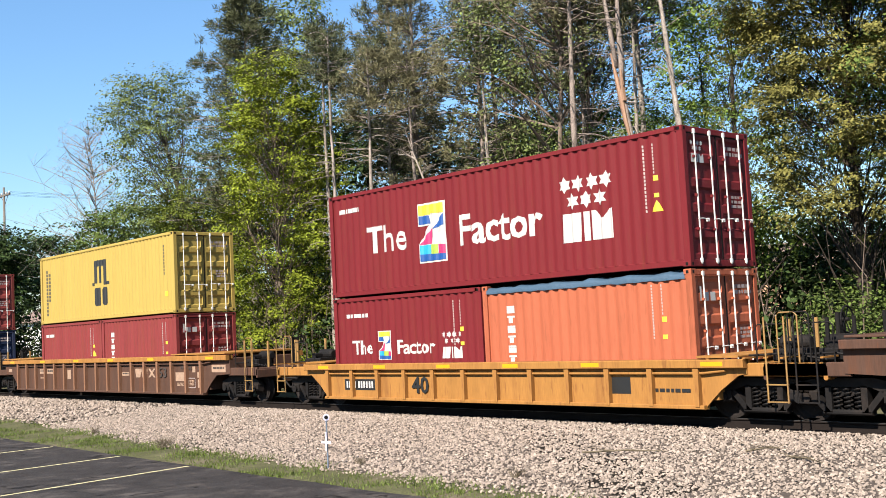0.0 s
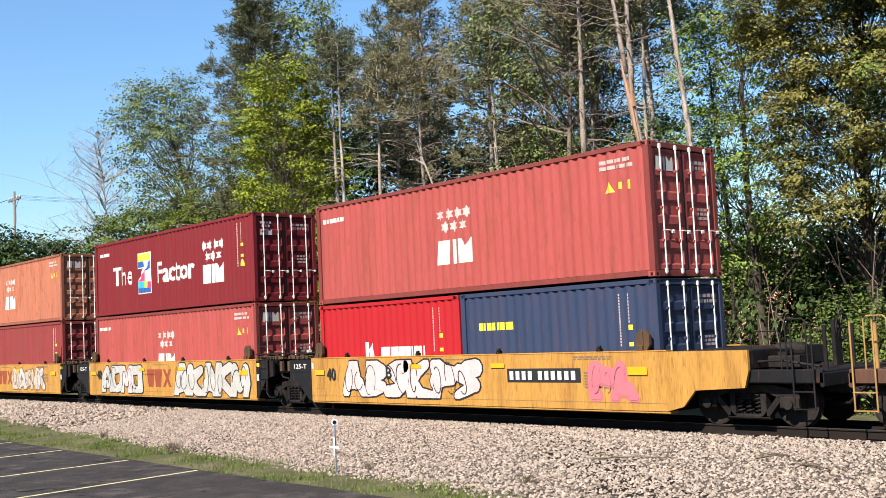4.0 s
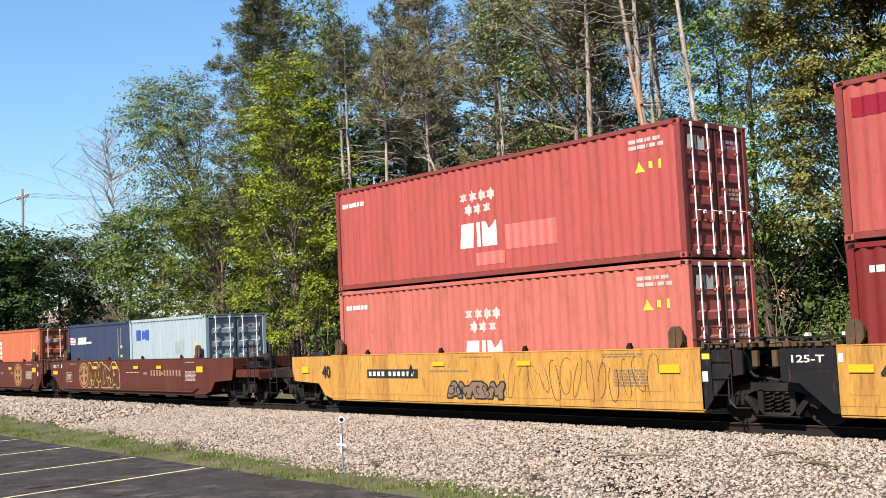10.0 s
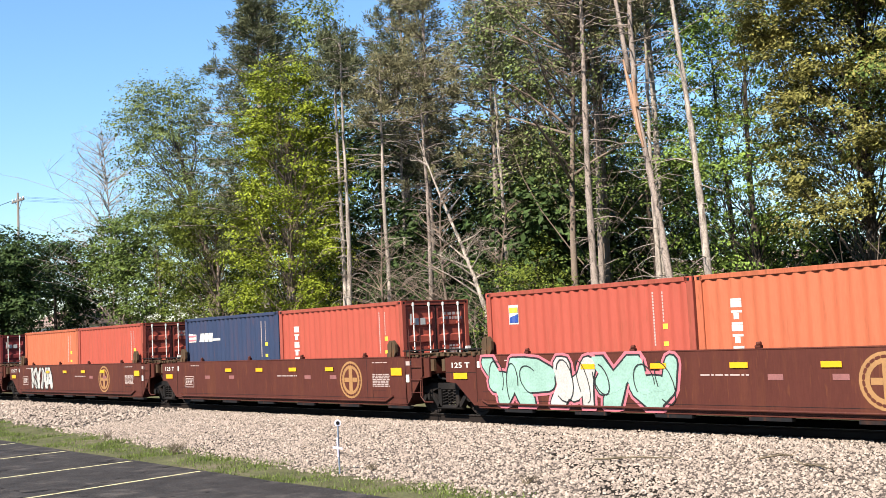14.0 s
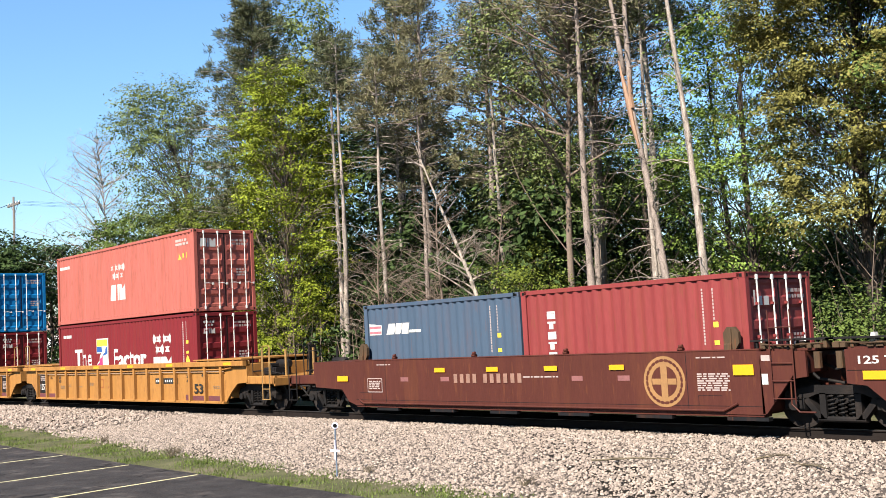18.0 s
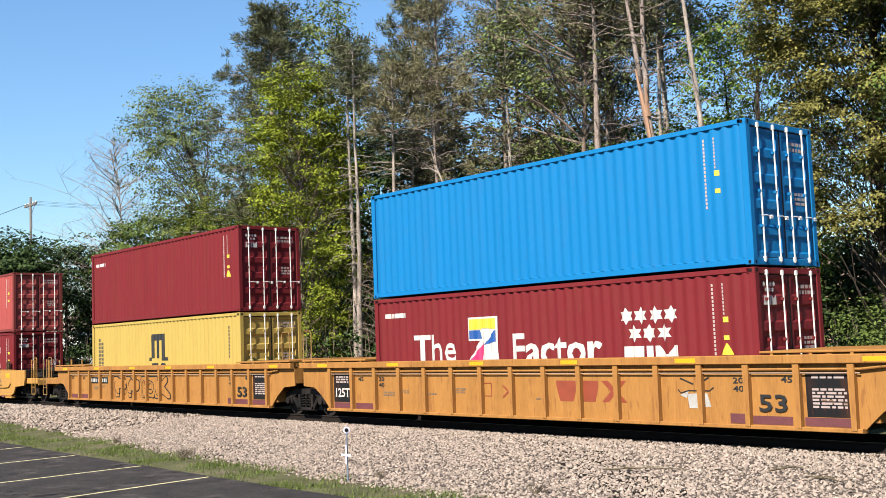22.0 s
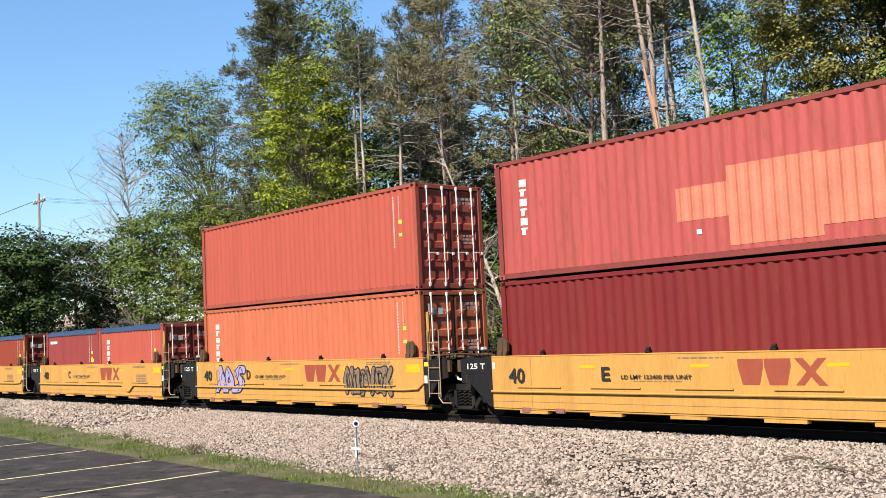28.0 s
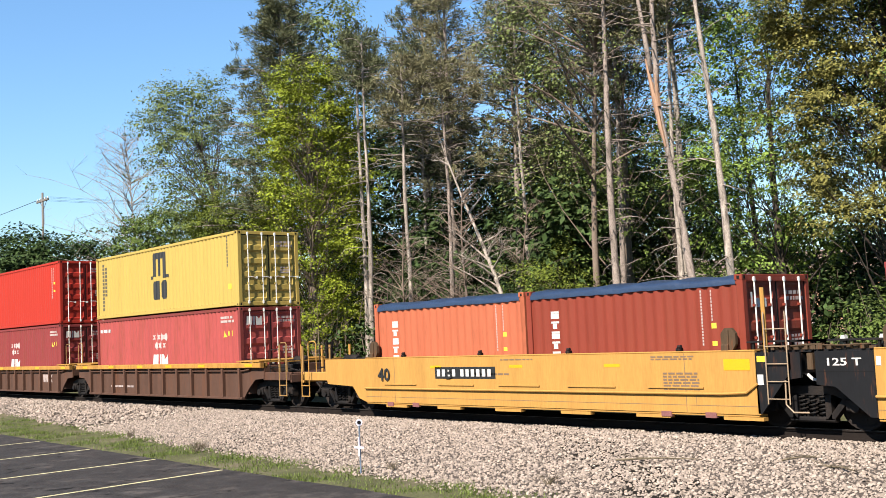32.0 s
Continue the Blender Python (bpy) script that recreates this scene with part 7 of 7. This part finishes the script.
# darker trees fill the wood's depth; their deep leaves hold its shade as colour
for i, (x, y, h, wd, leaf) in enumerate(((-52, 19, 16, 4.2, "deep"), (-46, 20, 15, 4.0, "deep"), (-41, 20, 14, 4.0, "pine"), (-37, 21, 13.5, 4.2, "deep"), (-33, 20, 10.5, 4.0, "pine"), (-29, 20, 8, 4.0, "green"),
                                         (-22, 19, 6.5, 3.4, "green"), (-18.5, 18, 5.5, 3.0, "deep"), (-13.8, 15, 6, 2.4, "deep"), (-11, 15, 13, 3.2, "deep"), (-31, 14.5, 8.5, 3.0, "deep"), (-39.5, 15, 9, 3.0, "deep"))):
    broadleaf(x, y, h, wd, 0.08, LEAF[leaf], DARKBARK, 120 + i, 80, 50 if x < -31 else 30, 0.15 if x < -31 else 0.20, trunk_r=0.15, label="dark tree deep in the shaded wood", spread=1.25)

# the broken leaning trunk with peeled wood
ob = thing("broken_tree", (-20.2, 9.0, ground_z(-20.2, 9.0)), "leaning broken pine with peeled orange wood", "tree")
r = random.Random(8)
mb = MB()
lean_x = lambda z: -0.105 * z - 0.004 * z * z
SNAP = 10.2
mb.tube([(lean_x(z * 0.3) + r.uniform(-0.02, 0.02), 0, z * 0.3) for z in range(35)], [(0.145 - 0.0016 * z) * r.uniform(0.88, 1.1) for z in range(35)], 9)
mb.tube([(lean_x(SNAP), 0, SNAP - 0.1), (lean_x(SNAP) + 0.02, 0.05, SNAP + 1.0), (lean_x(SNAP) - 0.05, 0.1, SNAP + 2.6), (lean_x(SNAP) + 0.05, 0.1, 16.5)], [0.11, 0.10, 0.08, 0.03], 8)
mb.tube([(lean_x(SNAP + 0.4) - 0.08, 0, SNAP + 0.9), (lean_x(SNAP + 1.5) - 0.12, 0.1, SNAP + 2.2), (lean_x(SNAP + 3) - 0.15, 0.2, SNAP + 4), (lean_x(15.5) - 0.2, 0.2, 16.5)], [0.10, 0.08, 0.06, 0.02], 8)
for k in range(60):
    z = r.uniform(3, 15)
    a, ln = r.uniform(0, 6.283), r.uniform(0.4, 1.9)
    x = lean_x(min(z, SNAP))
    mb.tube([(x, 0, z), (x + ln * 0.5 * math.cos(a), ln * 0.5 * math.sin(a), z + r.uniform(-0.05, 0.2)), (x + ln * math.cos(a), ln * math.sin(a), z + r.uniform(-0.3, 0.6))], [0.022, 0.014, 0.004], 4, False)
part("trunk", mb.mesh("trunk", PINEBARK, True), ob)
mb = MB()
mb.tube([(lean_x(SNAP - 1.7) + 0.02, -0.09, SNAP - 1.7), (lean_x(SNAP - 0.9) - 0.02, -0.09, SNAP - 0.9), (lean_x(SNAP - 0.2) - 0.03, -0.08, SNAP - 0.1), (lean_x(SNAP + 0.3) - 0.09, -0.07, SNAP + 0.6), (lean_x(SNAP + 0.9) - 0.14, -0.06, SNAP + 1.4)], [0.04, 0.085, 0.105, 0.07, 0.03], 6)
mb.tube([(lean_x(SNAP - 0.3) + 0.08, -0.07, SNAP - 0.3), (lean_x(SNAP) + 0.10, -0.08, SNAP + 0.3), (lean_x(SNAP + 0.3) + 0.12, -0.07, SNAP + 0.8)], [0.09, 0.06, 0.015], 5)
part("peeled_wood", mb.mesh("peeled_wood", RAWWOOD), ob, label="raw orange wood where the bark is torn off")

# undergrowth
# low leaves in the deep colour, painted dark as the shaded floor
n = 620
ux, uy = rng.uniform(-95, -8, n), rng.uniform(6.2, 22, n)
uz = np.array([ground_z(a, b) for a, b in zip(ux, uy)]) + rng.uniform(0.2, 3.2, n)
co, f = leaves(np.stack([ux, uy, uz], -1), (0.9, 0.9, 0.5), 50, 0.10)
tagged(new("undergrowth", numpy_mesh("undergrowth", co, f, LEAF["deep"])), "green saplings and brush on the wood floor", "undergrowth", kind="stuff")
mb = MB()
r = random.Random(3)
for k in range(900):
    x, y = r.uniform(-90, -8), r.uniform(6, 20)
    h = r.uniform(1.0, 5.0)
    z = ground_z(x, y)
    e = (x + r.uniform(-0.9, 0.9), y + r.uniform(-0.5, 0.5), z + h)
    mb.tube(curve((x, y, z), e, r, 0.12, 4), [0.025, 0.02, 0.013, 0.005], 4, False)
    for q in range(3):
        p = Vector((x, y, z)).lerp(Vector(e), r.uniform(0.3, 0.9))
        mb.tube([p, p + Vector((r.uniform(-0.8, 0.8), r.uniform(-0.5, 0.5), r.uniform(0.1, 0.8)))], [0.012, 0.003], 4, False)
tagged(new("dry_brush", mb.mesh("dry_brush", BARK)), "thin grey leafless stems among the trees", "undergrowth", kind="stuff")
n = 1500
fx = rng.uniform(-190, 30, n)
fy = rng.uniform(34, 60, n)
fz = rng.uniform(0, 1, n) ** 0.8 * (7.5 + 2 * np.sin(fx * 0.11) + 1.5 * np.sin(fx * 0.31)) * np.where((fx < -85) | (fx > -52), 0.5, 1.0)
keep = ~((fx > -47) & (fx < -18) & (fz < 4))
# far leaves take their haze from the tinted colour
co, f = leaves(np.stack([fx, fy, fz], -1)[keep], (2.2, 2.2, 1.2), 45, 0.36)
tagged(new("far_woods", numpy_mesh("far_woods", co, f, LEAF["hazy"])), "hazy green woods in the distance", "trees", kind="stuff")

# ---------------------------------------------------------------- small things
POSTM = mat("pale_blue_painted_steel", (0.10, 0.13, 0.17), 0.5, vary=0.15)
LILAC = mat("pale_violet_painted_wood", (0.427, 0.413, 0.538), 0.6, vary=0.15)
ob = thing("marker_post", (-16.82, -7.16, -0.52), "thin steel marker post with a small pale cross and black cap", "marker post")
mb = MB()
mb.box(-0.013, 0.013, -0.013, 0.013, 0, 0.96, 0.004)
part("stake", mb.mesh("stake", POSTM), ob)
mb = MB()
mb.box(-0.15, 0.15, -0.030, -0.018, 0.50, 0.545, 0.004)
mb.box(-0.022, 0.022, -0.029, -0.019, 0.36, 0.72, 0.004)
part("cross", mb.mesh("cross", LILAC), ob, label="pale violet cross")
mb = MB()
mb.tube([(-0.010, 0.008, 1.0), (0.010, -0.008, 1.0)], 0.065, 16)
cap = part("cap", mb.mesh("cap", LILAC), ob, label="round pale violet disc")
mb = MB()
mb.tube([(0.008, -0.006, 1.0), (0.020, -0.015, 1.0)], 0.038, 14)
part("lens", mb.mesh("lens", SEAL), cap, label="black round centre")

# utility pole and wires
POLE = mat("weathered_pole_timber", (0.095, 0.082, 0.072), 0.85, vary=0.3, stretch=(6, 6, 0.5))
ob = thing("utility_pole", (-80.4, 9.5, -0.55), "weathered timber utility pole with crossarm and wires", "utility pole")
mb = MB()
mb.tube([(0, 0, 0), (0, 0, 6), (0, 0, 14.75)], [0.13, 0.11, 0.08], 10)
part("pole", mb.mesh("pole", POLE, True), ob)
mb = MB()
mb.box(-1.2, 1.2, -0.06, 0.06, 14.05, 14.2, 0.01)
mb.tube([(-0.7, 0.05, 14.05), (0, 0.08, 13.5)], 0.02, 5)
mb.tube([(0.7, 0.05, 14.05), (0, 0.08, 13.5)], 0.02, 5)
part("crossarm", mb.mesh("crossarm", POLE), ob)
for x in (-1.1, -0.5, 0.5, 1.1):
    mb = MB()
    mb.tube([(x, 0, 14.2), (x, 0, 14.27), (x, 0, 14.35)], [0.05, 0.06, 0.03], 8)
    part("insulator", mb.mesh("insulator", RODW, True), ob)
for k, (dx, z) in enumerate(((-1.1, 14.3), (-0.5, 14.3), (0.5, 14.3), (1.1, 14.3), (0, 11.2), (0, 10.4))):
    mb = MB()
    for ex, ey in ((-150, -6), (30, 40)):
        pts = []
        for i in range(15):
            t = i / 14
            pts.append((dx + (ex - dx) * t, ey * t, z - 5.0 * t * (1 - t)))
        mb.tube(pts, 0.007, 4, False)
    part("wire", mb.mesh("wire", SEAL), ob)

# buildings seen between the trunks
BRICK = mat("tan_brick_wall", (0.42, 0.26, 0.17), 0.85, vary=0.15, scale=3, bump=0.3)
ROOFM = mat("brown_shingle_roof", (0.16, 0.11, 0.085), 0.85, vary=0.25, scale=4)
GLASS = mat("dark_window_glass", (0.02, 0.025, 0.03), 0.1, vary=0.1)
SIDING = mat("white_siding", (0.72, 0.72, 0.70), 0.6, vary=0.08)


def house(x, y, w, d, h, wall, label, windows):
    ob = thing("house", (x, y, -0.6), label, "house")
    mb = MB()
    mb.box(-w / 2, w / 2, -d / 2, d / 2, 0, h)
    part("wall", mb.mesh("wall", wall), ob)
    mb = MB()
    mb.prism([(-d / 2 - 0.5, h), (d / 2 + 0.5, h), (0, h + d * 0.22)], -w / 2 - 0.5, w / 2 + 0.5, "x")
    part("roof", mb.mesh("roof", ROOFM), ob)
    for k in range(windows):
        a = -w / 2 + w * (k + 0.5) / windows
        mb = MB()
        mb.box(a - 0.75, a + 0.75, -d / 2 - 0.05, -d / 2 + 0.02, 0.95, 2.35)
        win = part("window", mb.mesh("window", SIDING), ob)
        for p in (-0.34, 0.34):
            mb = MB()
            mb.box(a + p - 0.3, a + p + 0.3, -d / 2 - 0.06, -d / 2 - 0.045, 1.03, 2.27)
            part("pane", mb.mesh("pane", GLASS), win)


house(-42.0, 42.0, 26, 9, 4.9, BRICK, "long low tan brick building behind the trees", 8)
house(-118.0, 30.0, 14, 9, 5.4, SIDING, "white-sided house beyond the pole", 4)
house(-24.0, 48.0, 12, 8, 3.0, SIDING, "pale house behind the wood", 4)


# ---------------------------------------------------------------- movement
def gone(t):
    """How far the train has run along the track at t seconds, in metres."""
    u = t - 9.0
    w = u / 16
    return 10.52411 * u - 1.59429 * w ** 2 - 0.022016 * w ** 3 - 0.021831 * w ** 4 - 0.037875 * w ** 5 - 0.04284 * w ** 6


def motions():
    for ob, s, z in MOVING:
        walk(ob, [(t, pose(s + gone(t), 0, z)) for t in range(0, 33, 2)])
    # the wheels roll without slipping
    times = [k / FPS for k in range(32 * FPS + 1)]
    for ob in WHEELSETS:
        at = tuple(ob.location)
        walk(ob, [(t, pose(*at, 0, math.degrees(gone(t) / 0.455) % 360, 0)) for t in times])


motions()
